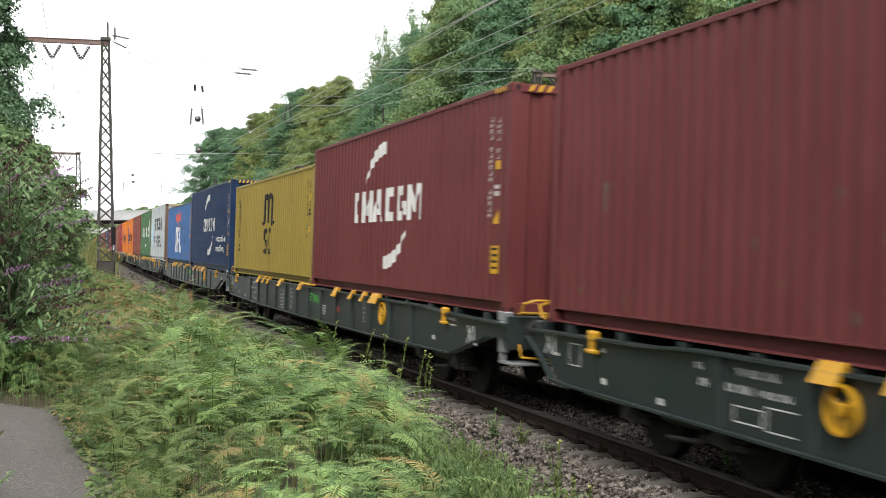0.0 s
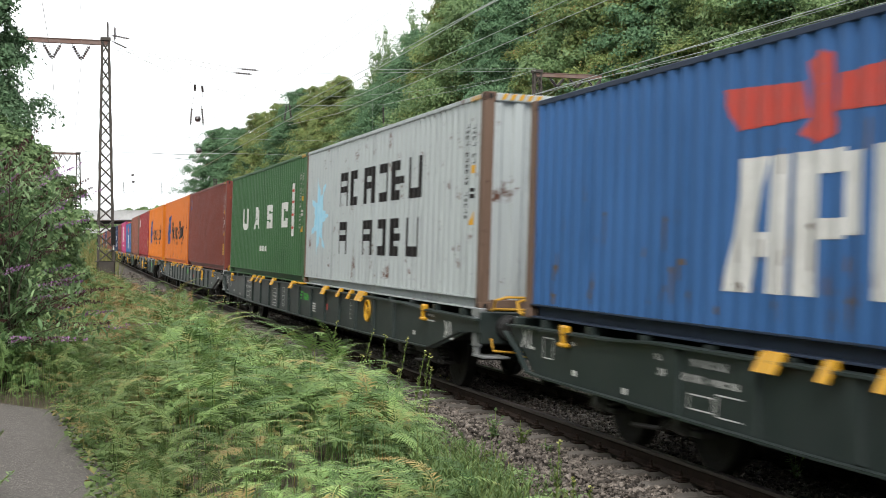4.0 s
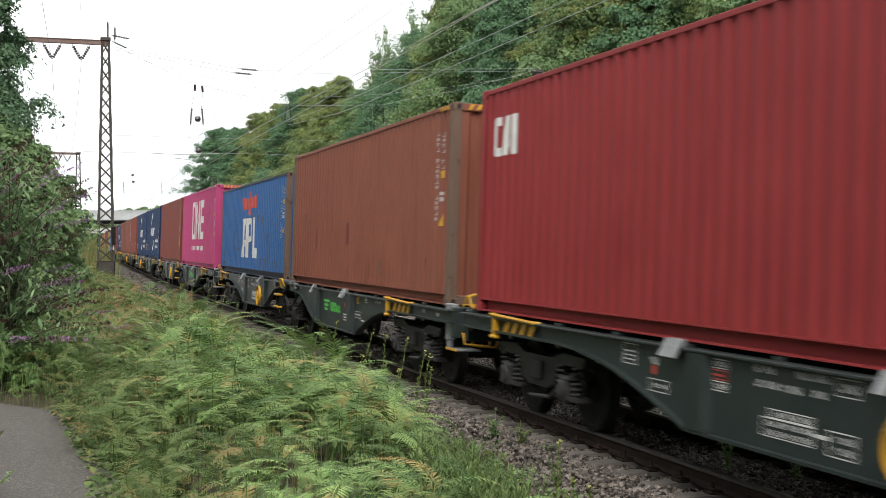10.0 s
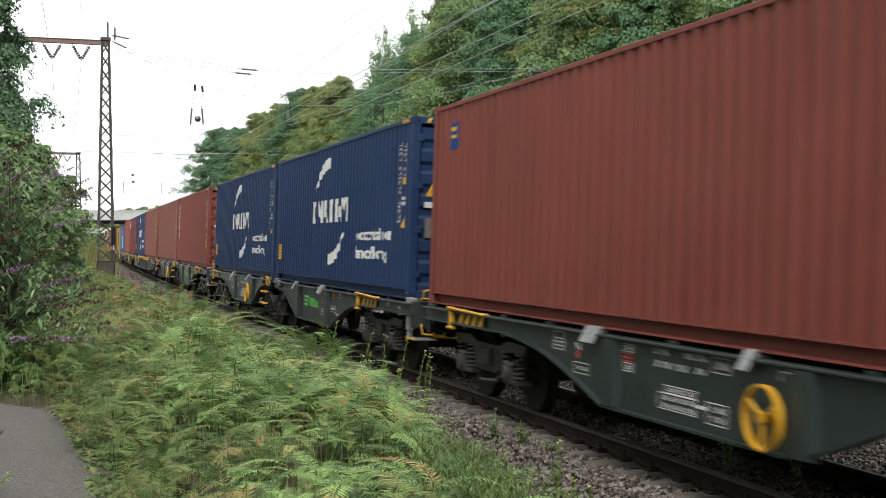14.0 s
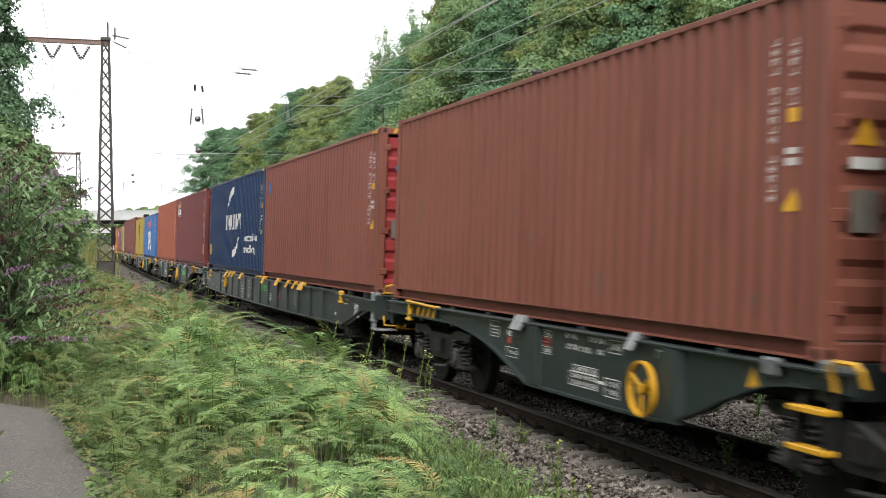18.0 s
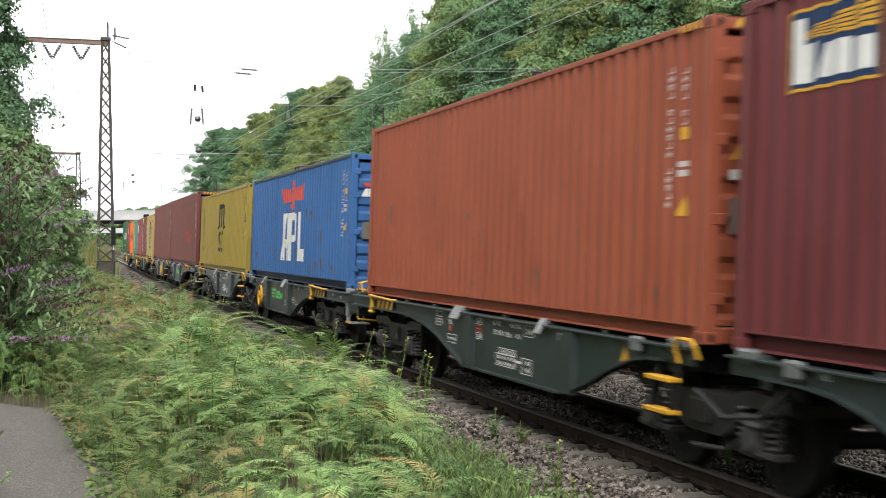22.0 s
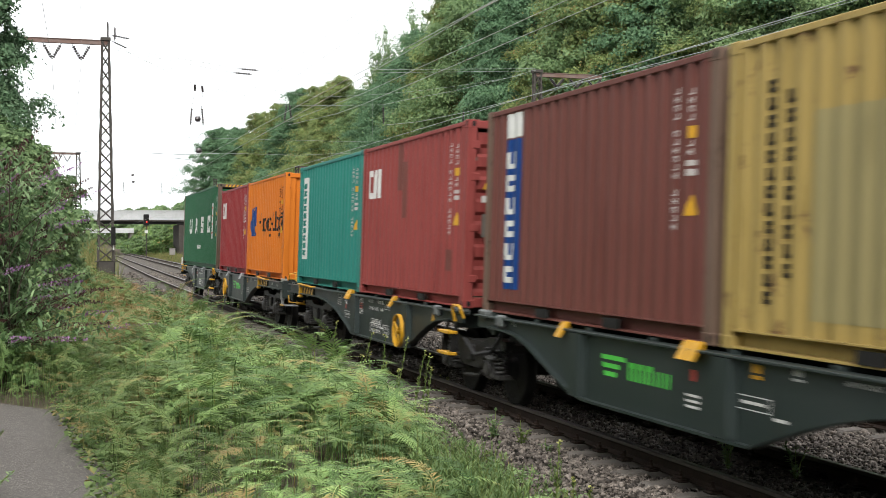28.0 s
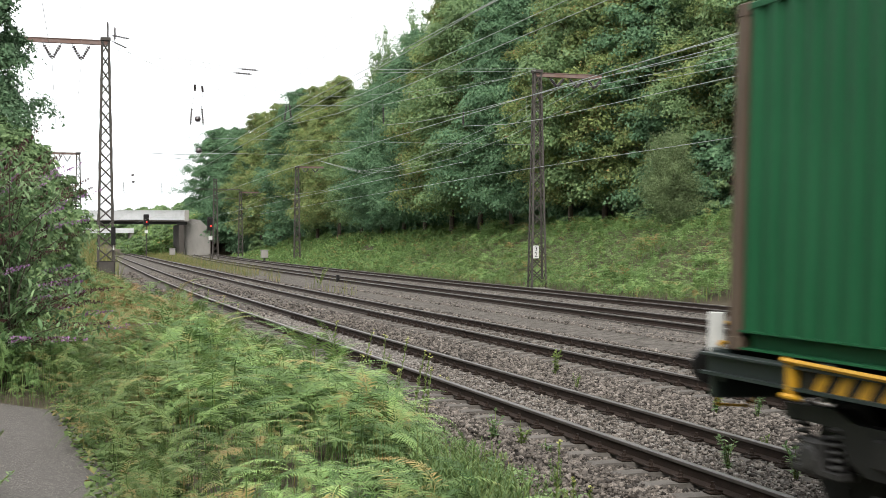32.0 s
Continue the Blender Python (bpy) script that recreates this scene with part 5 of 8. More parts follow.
def small_emblem(t, L):
    y, z = L / 2 - 0.42, 2.0
    if L < 8:
        y, z = L / 2 - 0.38, 1.67
    ps = [[(y - 0.04, z + 0.1), (y - 0.12, z), (y - 0.17, z + 0.1), (y - 0.17, z + 0.4), (y - 0.12, z + 0.5), (y - 0.04, z + 0.4)], rect(y - 0.34, y - 0.12, z, z + 0.11), rect(y - 0.34, y - 0.12, z + 0.39, z + 0.5),
          [(y - 0.38, z), (y - 0.49, z), (y - 0.56, z + 0.5), (y - 0.46, z + 0.5)][::-1], [(y - 0.55, z), (y - 0.66, z), (y - 0.66, z + 0.5), (y - 0.55, z + 0.5)][::-1], rect(y - 0.56, y - 0.46, z + 0.1, z + 0.2), rect(y - 0.82, y - 0.71, z, z + 0.5)]
    mark_each(t, "emblem_shape", [ps[:3], ps[3:6], ps[6:]], WHITE, "small white emblem shape")


def yellow_label(t, z0=0.5, z1=0.86, y=-5.78):
    mark(t, "yellow_label", [rect(y, y + 0.34, z0, z1)], YELLOWP, "yellow rectangular label", 0.007)
    mark(t, "label_print", [rect(y + 0.06, y + 0.28, z0 + 0.06 + 0.08 * k, z0 + 0.09 + 0.08 * k) for k in range(4)], BLACKP, "", 0.01)["kind"] = "stuff"


def add(u, label, length, height, paint, fn=None, **kw):
    t = container(label, length, height, paint, **kw)
    if fn:
        fn(t)
    load(t, u, length)
    return t


def plain(t):
    pass


def with_label(t):
    yellow_label(t)
    mark(t, "sticker", [rect(5.0, 5.3, 2.22, 2.6)], BLUEP, "blue and yellow sticker")
    mark(t, "sticker_stripe", [rect(5.05, 5.25, 2.48, 2.54), rect(5.05, 5.25, 2.38, 2.43)], YELLOWP, "", 0.009)
    e = -F40 / 2
    pl = part("caution_placard", Geo().box(-0.78, -0.3, e - 0.012, e - 0.004, 1.98, 2.42, 0.003), YELLOWP, t, "yellow placard with unreadable black bars")
    for k in range(3):
        part("placard_bar", Geo().box(-0.7, -0.4, e - 0.016, e - 0.012, 2.06 + 0.11 * k, 2.11 + 0.11 * k), BLACKP, pl)


def sticker(t):
    mark(t, "sticker", [rect(4.95, 5.3, 2.22, 2.6)], BLUEP, "blue and yellow sticker")
    mark(t, "sticker_stripe", [rect(5.0, 5.25, 2.48, 2.54), rect(5.0, 5.25, 2.38, 2.43)], YELLOWP, "", 0.009)
    yellow_label(t, 0.75, 1.1)


def column_marks(t, y, z0, z1, w, n, material, backing=None):
    if backing:
        mark(t, "name_board", [rect(y - w - 0.1, y + 0.1, z0 - 0.08, z1 + 0.08)], backing, "upright strip of a second colour")
    st = (z1 - z0) / n
    ps = []
    for k in range(n):
        a, b = z0 + k * st, z0 + (k + 0.72) * st
        ps += [rect(y - w, y, a, a + 0.3 * (b - a)), rect(y - w, y - w + w * 0.35, a, b), rect(y - w * 0.35, y, a, b)] if k % 2 else [rect(y - w, y, a, a + 0.35 * (b - a)), rect(y - w, y, b - 0.35 * (b - a), b), rect(y - w * 0.3, y, a, b)]
    mark(t, "upright_lettering", ps, material, "column of unreadable marks", 0.009)["kind"] = "stuff"


def swoosh(t):
    swoosh_emblem(t, True, 0.72, 0.15, 0.46)
    yellow_label(t, 0.5, 0.86, 5.5)


def swoosh_plain(t):
    swoosh_emblem(t, False)
    yellow_label(t)


def star_boards(t):
    mark(t, "blue_star_panel", [[(4.6 + 0.9 * math.cos(a) * (1 if k % 2 else 0.4), 1.45 + 0.9 * math.sin(a) * (1 if k % 2 else 0.4)) for k, a in enumerate([i * math.pi / 7 for i in range(14)])]], SKYP, "pale blue star emblem")
    ps = []
    for row, (z0, z1) in enumerate(((1.6, 2.25), (0.68, 1.3))):
        y = 2.7
        for k in range(6):
            if row and k == 1:
                y -= 0.95
                continue
            one = open_ring(y, y - 0.78, z0, z1, 0.2, ("b", "r", "b", "l", "r", "t")[k])
            ps.append(one)
            if k % 2 == 0:
                one.append(rect(y - 0.7, y - 0.1, (z0 + z1) / 2 - 0.06, (z0 + z1) / 2 + 0.06))
            y -= 1.0
    mark_each(t, "black_emblem_shape", ps, BLACKP, "black block shape")


def stripe_strip(t):
    column_marks(t, 2.3, 0.4, 2.1, 0.34, 6, WHITE, BLUEP)
    mark(t, "strip_head", [rect(1.86, 2.4, 2.2, 2.5)], WHITE)


def teal_strip(t):
    column_marks(t, 2.5, 0.62, 2.25, 0.3, 10, TEAL, WHITE)


def ship_columns(t):
    column_marks(t, 2.44, 0.4, 2.25, 0.13, 13, BLACKP)
    column_marks(t, 2.16, 0.62, 2.15, 0.13, 10, BLACKP)
    mark(t, "repair_patch", [rect(-2.2, 1.75, 0.3, 1.9)], PATCHED, "duller repaint patch", 0.003)
    stacked_emblem(t, -0.5)


def corner_badge(t):
    mark(t, "badge", [rect(4.28, 5.42, 2.08, 2.68)], NAVY, "dark blue badge framed in yellow with white shapes")
    mark(t, "badge_frame", frame_rects(4.26, 5.44, 2.06, 2.7, 0.025), YELLOWP, "", 0.008)
    mark(t, "badge_shape", [rect(5.2, 5.36, 2.12, 2.62), rect(5.02, 5.22, 2.12, 2.42), [(4.98, 2.14), (4.8, 2.14), (4.84, 2.4), (4.92, 2.4)], rect(4.62, 4.78, 2.14, 2.4), rect(4.34, 4.58, 2.14, 2.38)], WHITE, "", 0.009)
    for k in range(5):
        mark(t, "badge_stripe", [[(5.2, 2.46 + 0.012 * k), (4.3, 2.44 + 0.05 * k), (4.3, 2.475 + 0.05 * k), (5.2, 2.466 + 0.012 * k)][::-1]], YELLOWP, "", 0.009)
    yellow_label(t)


def white_column(t):
    column_marks(t, 5.6, 1.1, 2.58, 0.22, 7, WHITE)
    yellow_label(t, 0.72, 1.06)


def red_patch(t):
    mark(t, "repaint_patch", [rect(-3.15, -1.45, 0.9, 1.42)], CRIMSON, "brighter red repainted square", 0.004)


def cai(t):
    small_emblem(t, F40)
    yellow_label(t, 0.74, 1.1)


def cai20(t):
    small_emblem(t, F20)


def cai20_patched(t):
    small_emblem(t, F20)
    for y0, y1, z0, z1, k in ((0.36, 0.62, 1.75, 2.5, 0.0), (0.08, 0.3, 1.3, 2.2, 0.04), (-2.3, -2.1, 0.5, 0.8, 0.0)):
        mark(t, "repair_patch", [slanted(y0, y1, z0, z1, k)], DARKBROWN, "dull repaired patch", 0.004)


def scrapes(t, seed, n, y0, y1, z0, z1, material, label):
    """Thin upright scrapes of bare or rusted metal scattered over a stretch of the side."""
    rng = random.Random(seed)
    ps = []
    for k in range(n):
        y, z = rng.uniform(y0, y1), z0 + (z1 - z0) * rng.random() ** 1.6
        w, h = rng.uniform(0.006, 0.026), rng.uniform(0.03, 0.26)
        m = rng.uniform(-0.02, 0.02)
        ps.append([(y, z), (y + w, z + 0.02), (y + w * 0.8 + m, z + h), (y + w * 0.2 + m, z + h * 0.9)])
    mark(t, "scrape", ps, material, label, 0.006)["kind"] = "stuff"


def blotches(t, seed, n, y0, y1, z0, z1, material, label):
    """Ragged spots where the paint has blistered, each with a streak running down from it."""
    rng = random.Random(seed)
    ps = []
    for k in range(n):
        y, z = rng.uniform(y0, y1), z0 + (z1 - z0) * rng.random() ** 1.5
        w, h = rng.uniform(0.02, 0.075), rng.uniform(0.025, 0.07)
        ps.append([(y + w * rng.uniform(0.55, 1.1) * math.cos(a), z + h * rng.uniform(0.55, 1.1) * math.sin(a)) for a in [i * math.pi / 4 for i in range(8)]])
        d, s = rng.uniform(0.08, 0.35), rng.uniform(-0.4, 0.4) * w
        if z - d > 0.18:
            ps.append([(y + s - 0.2 * w, z - d), (y + s + 0.2 * w, z - d * 0.9), (y + s + 0.35 * w, z - h * 0.4), (y + s - 0.35 * w, z - h * 0.4)])
    mark(t, "rust_spot", ps, material, label, 0.0065)["kind"] = "stuff"


def msc(t):
    stacked_emblem(t, 0.03)
    column_marks(t, 5.48, 0.5, 2.33, 0.12, 13, BLACKP)
    column_marks(t, 5.22, 1.08, 2.19, 0.14, 8, BLACKP)
    column_marks(t, 5.22, 0.65, 0.91, 0.14, 2, BLACKP)


def wave(t):
    wave_emblem(t)


def wave_scuffed(t):
    wave_emblem(t, yh=1.98)
    scrapes(t, 5, 130, -5.6, 5.6, 0.2, 0.95, RUSTY, "brown rust scrapes along the foot")
    scrapes(t, 6, 60, -5.2, 0.0, 0.6, 2.2, RUSTY, "faint brown scrapes")


def bird_stained(t):
    bird_emblem(t)
    scrapes(t, 7, 46, -5.5, 5.5, 0.2, 1.7, POSTBROWN, "dark rust stains on the blue paint")
    blotches(t, 17, 34, -5.7, 5.5, 0.3, 1.3, POSTBROWN, "dark rust spots with streaks below")
    blotches(t, 18, 9, -5.5, -1.5, 0.7, 2.2, POSTBROWN, "dark rust spots with streaks below")
    scrapes(t, 19, 40, -1.5, 1.5, 0.48, 0.8, RUSTY, "rust runs over the white shapes")


def round_badge(t):
    mark(t, "badge", [[(5.42 + 0.17 * math.cos(a), 2.3 + 0.17 * math.sin(a)) for a in [k * math.pi / 8 for k in range(16)]]], BLUE, "round blue badge")
    dented(t)


def dented(t):
    scrapes(t, 8, 26, -5.5, 5.5, 0.25, 1.5, RUSTY, "small brown dents and scratches")
    blotches(t, 23, 9, -5.5, 5.5, 0.25, 1.6, POSTBROWN, "small dark rust spots")


def wave20(t):
    wave_emblem(t, 0.6, 2.54, 1.0, 1.08)


def door_shapes(t, shapes, L=F40):
    """Painted shapes and labels on the door end: name, outline in (x, z), paint, label."""
    for name, poly, material, label in shapes:
        part(name, Geo().prism(poly, -L / 2 + 0.036, -L / 2 + 0.044, "y"), material, t, label)


def oval(x, z, r, n=12):
    return [(x + r * math.cos(2 * math.pi * k / n), z + r * math.sin(2 * math.pi * k / n)) for k in range(n)]


def bird_door(t):
    bird_stained(t)
    door_shapes(t, [("red_emblem", [(-1.0, 2.02), (-0.92, 1.97), (-0.74, 1.97), (-0.66, 2.02), (-0.74, 2.04), (-0.92, 2.04)], REDP, "red spread-wing emblem"), ("white_emblem", [(-1.01, 1.78), (-0.93, 1.93), (-0.88, 1.93), (-0.88, 1.78)], WHITE, "white block shape"), ("white_emblem", [(-0.87, 1.78), (-0.87, 1.93), (-0.78, 1.93), (-0.76, 1.86), (-0.82, 1.78)], WHITE, "white block shape"), ("white_emblem", [(-0.75, 1.78), (-0.75, 1.93), (-0.71, 1.93), (-0.71, 1.82), (-0.65, 1.82), (-0.65, 1.78)], WHITE, "white block shape")])


def arch_door(t):
    msc(t)
    door_shapes(t, [("door_emblem", [(-1.0, 1.78), (-1.0, 2.0), (-0.7, 2.0), (-0.7, 1.78), (-0.76, 1.78), (-0.76, 1.94), (-0.94, 1.94), (-0.94, 1.78)], BLACKP, "black painted emblem shape"), ("door_emblem", [(-0.96, 1.6), (-0.96, 1.74), (-0.76, 1.74), (-0.76, 1.6)], BLACKP, "black painted emblem shape"), ("door_sticker", [(-1.0, 1.3), (-1.0, 1.5), (-0.66, 1.5), (-0.66, 1.3)], BLUEP, "blue and white sticker"), ("door_sticker", [(-0.98, 1.4), (-0.98, 1.48), (-0.86, 1.48), (-0.86, 1.4)], WHITE, "")])


def badge_door(t):
    round_badge(t)
    door_shapes(t, [("door_badge", oval(-0.8, 2.2, 0.13, 6), BLUE, "dark blue badge"), ("reflector", oval(-0.35, 2.5, 0.1), WHITE, "round white disc")])


def blank_patches(t):
    dented(t)
    for y, z, h in ((3.35, 0.78, 0.4), (0.35, 0.86, 0.42)):
        mark(t, "overpainted_patch", [rect(y, y + 0.2, z, z + h)], MAROON, "small dark purple overpainted patch", 0.004)


def build_train():
    add(1.2, "maroon ribbed steel container on a flat wagon", F40, HC, MAROON)
    add(13.37, "maroon ribbed steel container, dented side", F40, HC, MAROON, dented)
    add(27.0, "maroon container with white brush-stroke emblem", F40, HC, MAROON, swoosh_plain)
    add(39.2, "mustard yellow container with black emblem", F40, STD, YELLOW, msc)
    add(52.6, "navy blue container with white brush-stroke emblem", F40, HC, NAVY, lambda t: (swoosh_emblem(t, True, 0.74, -0.02, 0.46), yellow_label(t)))
    add(64.95, "mid-blue container with red bird emblem, rust-stained", F40, STD, BLUE, bird_stained, rails=GRIMYBLUE, posts=RUSTY)
    add(78.7, "rust-streaked pale grey container with black block lettering", F40, HC, GREY, star_boards, posts=RUSTY)
    add(90.75, "leaf-green container with four white block shapes", F40, HC, GREEN, four_blocks)
    add(104.35, "maroon ribbed container with yellow labels", F40, HC, OXIDE, with_label)
    add(117.1, "orange container with blue emblem, scuffed", F40, HC, ORANGEOLD, wave_scuffed)
    add(131.1, "bright orange container with blue emblem", F40, HC, ORANGE, wave)
    add(144.15, "crimson container with small white emblem", F40, HC, CRIMSON, cai)
    add(157.6, "red-brown weathered container with stains", F40, HC, BROWN, blank_patches, posts=RUSTY)
    add(170.68, "mid-blue container with red bird emblem and white blocks", F40, STD, BLUE, bird_stained, rails=GRIMYBLUE, posts=RUSTY)
    add(184.6, "magenta container with large white block shapes", F40, HC, PINK, big_blocks)
    add(197.9, "dark oxide-red container with small striped sticker", F40, HC, OXIDE, sticker)
    add(211.25, "navy container with white emblem and door end", F40, HC, NAVY, swoosh, doors=True)
    add(223.95, "navy container with white brush-stroke emblem", F40, HC, NAVY, swoosh)
    add(238.5, "red-brown container with a white upright inscription", F40, HC, OXIDE, white_column, doors=True)
    add(251.45, "faded red-brown container, dented and stained", F40, HC, FADEDBROWN, dented, doors=True)
    add(264.8, "faded red container with rusty corner posts", F40, HC, FADEDRED, badge_door, doors=True, door_marks=False, posts=FADEDBROWN, front_paint=CRIMSON)
    add(277.1, "navy container with white brush-stroke emblem", F40, HC, NAVY, swoosh)
    add(290.9, "maroon container with a black corner badge", F40, HC, MAROON, corner_badge, doors=True)
    add(303.6, "orange-red container with few markings", F40, HC, RUSTRED, dented, doors=True)
    add(317.3, "mid-blue container with red bird emblem, a little rust", F40, STD, BLUE, bird_door, rails=GRIMYBLUE, doors=True, door_marks=False, posts=BLUE)
    add(330.48, "mustard yellow container with black emblem, scratched", F40, STD, YELLOW, arch_door, doors=True, door_marks=False)
    add(344.3, "dark red-brown container with a repainted square", F40, HC, DARKBROWN, red_patch, doors=True)
    add(356.9, "maroon-brown container with plain ribbed sides", F40, HC, DARKBROWN, dented, doors=True)
    g = "short freight containers on the train"
    add(364.4, "weathered yellow short container with black upright lettering", F20, STD, OLDYELLOW, ship_columns, doors=True, group=g, hazard=False, pockets=True)
    add(370.62, "brown short container with a blue upright strip", F20, STD, DARKBROWN, stripe_strip, group=g, hazard=False, pockets=True, posts=RUSTY)
    add(377.5, "red short container with white emblem, scratched", F20, STD, FADEDCRIMSON, cai20_patched, doors=True, group=g, hazard=False, pockets=True)
    add(383.6, "teal short container with a white upright strip", F20, STD, TEAL, teal_strip, group=g, hazard=False, pockets=True)
    add(391.55, "orange short container with blue emblem", F20, STD, ORANGE, wave20, group=g, hazard=False, pockets=True)
    add(397.7, "crimson short container with small white emblem", F20, STD, CRIMSON, cai20, group=g, hazard=False, pockets=True)
    add(410.78, "bottle-green container with four white block shapes, last of the train", F40, HC, DEEPGREEN, four_blocks, doors=True, posts=POSTBROWN)
    lw = long_wagon()
    RIDERS.append((lw, 1.2, 0.0))
    for u in (27.0, 52.75, 78.7, 104.3, 264.85):
        RIDERS.append((copy_wagon(lw), u, 0.0))
    for i in (0, 5):
        w = [r[0] for r in RIDERS if r[0].name.startswith("container_wagon")][i]
        for o in w.children:
            if o.name.startswith("hand_wheel"):
                o.matrix_basis = Matrix.Translation((-1.3, 6.4 if i == 0 else 6.74, 0.9))
            elif o.name.startswith("container_stop") and 0.5 < o.data.vertices[0].co.y < 0.7:
                o.matrix_basis = Matrix.Translation((0, -1.5, 0))
    aw = articulated_wagon()
    RIDERS.append((aw, 131.5, 0.0))
    for u in (157.9, 184.85, 211.55, 238.45, 291.2, 317.65, 344.45, 371.0, 398.05):
        RIDERS.append((copy_wagon(aw), u, 0.0))
    for w, u, _ in RIDERS:
        if u == 371.0:
            for o in w.children:
                if o.name.startswith("container_stop"):
                    o.material_slots[0].material = YELLOWP
                if o.name.startswith("hand_wheel"):
                    o.matrix_basis = Matrix.Translation((-1.39, 3.14, 0.72))
        if u in (291.2, 317.65, 398.05):
            for o in w.children:
                if o.name.startswith("hand_wheel"):
                    o.matrix_basis = Matrix.Translation((-1.39, -3.2, 0.75))
    part("tail_marker", Geo().box(-1.22, -1.07, 13.0, 13.03, 1.14, 1.5, 0.008), WHITE, RIDERS[-1][0], "white tail marker board")


def copy_wagon(w):
    c = copy_thing(w, Matrix.Identity(4))
    for o in c.children_recursive:
        if o.name.startswith("wheelset"):
            WHEELSETS.append(o)
    return c


build_train()


# ---- masts with lattice bracing ----
def lattice_mast(name, x, s, base, height, w0, w1, label, arm=None, bays=14, turn=0.0):
    t = thing(name, label, "catenary mast", "lattice masts", at=Matrix.Translation((x, s, base)) @ Matrix.Rotation(turn, 4, "Z"))

    def half(z):
        return (w0 + (w1 - w0) * z / height) / 2
    for sx in (-1, 1):
        for sy in (-1, 1):
            a, b = half(0), half(height)
            part("leg", Geo().prism([(sx * (a - 0.09), sy * a * 0.7), (sx * a, sy * a * 0.7), (sx * a, sy * (a * 0.7 - 0.09)), (sx * (a - 0.02), sy * (a * 0.7 - 0.09)), (sx * (a - 0.02), sy * (a * 0.7 - 0.02)), (sx * (a - 0.09), sy * (a * 0.7 - 0.02))][::-sx * sy], 0, height, "z"), MASTM, t)
            me = t.children[-1].data
            for v in me.vertices:
                k = half(v.co.z) / a
                v.co.x += sx * (half(v.co.z) - a)
                v.co.y += sy * (half(v.co.z) - a) * 0.7
    g = Geo()
    zs = [0.3 + (height - 0.4) * i / bays for i in range(bays + 1)]
    for i, (z0, z1) in enumerate(zip(zs, zs[1:])):
        a, b = half(z0), half(z1)
        for sy in (-1, 1):
            k = 1 if (i + (sy > 0)) % 2 else -1
            g.tube([(-k * a, sy * a * 0.7, z0), (k * b, sy * b * 0.7, z1)], 0.028, 4)
            g.tube([(k * a, sy * a * 0.7, z0), (-k * b, sy * b * 0.7, z1)], 0.022, 4)
        for sx in (-1, 1):
            k = 1 if i % 2 else -1
            g.tube([(sx * a, -k * a * 0.7, z0), (sx * b, k * b * 0.7, z1)], 0.025, 4)
    part("lattice_bracing", g, MASTM, t)
    part("mast_cap", Geo().box(-half(height) - 0.05, half(height) + 0.05, -half(height) * 0.7 - 0.05, half(height) * 0.7 + 0.05, height - 0.1, height + 0.06, 0.01), MASTM, t)
    part("foot", Geo().box(-half(0) - 0.15, half(0) + 0.15, -half(0) * 0.7 - 0.15, half(0) * 0.7 + 0.15, -0.6, 0.03, 0.03), WALLCON, t)
    return t


def insulator(g, p, q, r=0.085):
    """A chain of discs from p to q, added to g."""
    p, q = Vector(p), Vector(q)
    g.tube([p, q], 0.018, 5)
    n = 6
    for i in range(n):
        c = p.lerp(q, 0.2 + 0.65 * i / (n - 1))
        d = (q - p).normalized()
        g.tube([c - d * 0.035, c + d * 0.035], r, 8, r * 0.7)
    return g


def vee_arm(t, z, x0, x1, vees, rust=ARMRUST, droop=0.85):
    """A cross-arm with pairs of hanging insulators."""
    a = part("cross_arm", Geo().box(min(x0, x1), max(x0, x1), -0.09, 0.09, z - 0.1, z + 0.1, 0.01).box(min(x0, x1), max(x0, x1), -0.12, 0.12, z + 0.1, z + 0.125), rust, t, "rust-streaked steel cross-arm")
    for v in vees:
        g = insulator(Geo(), (v - 0.42, 0, z - 0.1), (v, 0, z - droop))
        insulator(g, (v + 0.42, 0, z - 0.1), (v, 0, z - droop))
        part("insulator_pair", g, INSUL, a)
    return a


# near mast by the path side
M1 = lattice_mast("catenary_mast", 3.35, 63.0, 0.3, 11.4, 0.82, 0.36, "tall tapering steel lattice mast on the grassy bank", bays=17)
vee_arm(M1, 11.2, 0.2, -4.6, (-1.1, -2.4, -3.7))
part("switch_box", Geo().box(0.22, 0.42, -0.5, -0.3, 1.75, 2.6, 0.02), RUNGEAR, M1, "dark steel switch box")
part("cable_box", Geo().box(-0.35, 0.35, -0.5, -0.3, 0.35, 1.0, 0.02).box(-0.5, 0.5, -0.5, -0.35, 0.95, 1.0), MASTM, M1)
g = Geo().tube([(0.1, 0, 11.4), (0.1, 0, 12.2)], 0.035, 6)
insulator(g, (0.1, 0, 11.4), (0.1, 0, 12.2), 0.06)
insulator(g, (0.42, 0, 11.3), (0.42, 0, 12.0), 0.06)
insulator(g, (0.3, 0, 11.3), (1.0, 0, 11.0), 0.05)
insulator(g, (0.2, 0, 11.6), (1.1, 0, 11.45), 0.05)
part("top_insulators", g, INSUL, M1)
part("number_plate", Geo().box(0.3, 0.36, -0.36, -0.3, 1.5, 1.8), WHITE, M1)
for s, x, h, vs in ((142, 4.75, 11.4, (-1.1, -2.0)), (185, 5.6, 11.0, (-1.2,)), (215, 6.1, 11.5, (-1.3,))):
    m = lattice_mast("catenary_mast", x, s, 0.2, h, 0.8, 0.4, "distant steel lattice mast beside the track", bays=12)
    vee_arm(m, h - 0.1, 0.2, -3.4, vs)
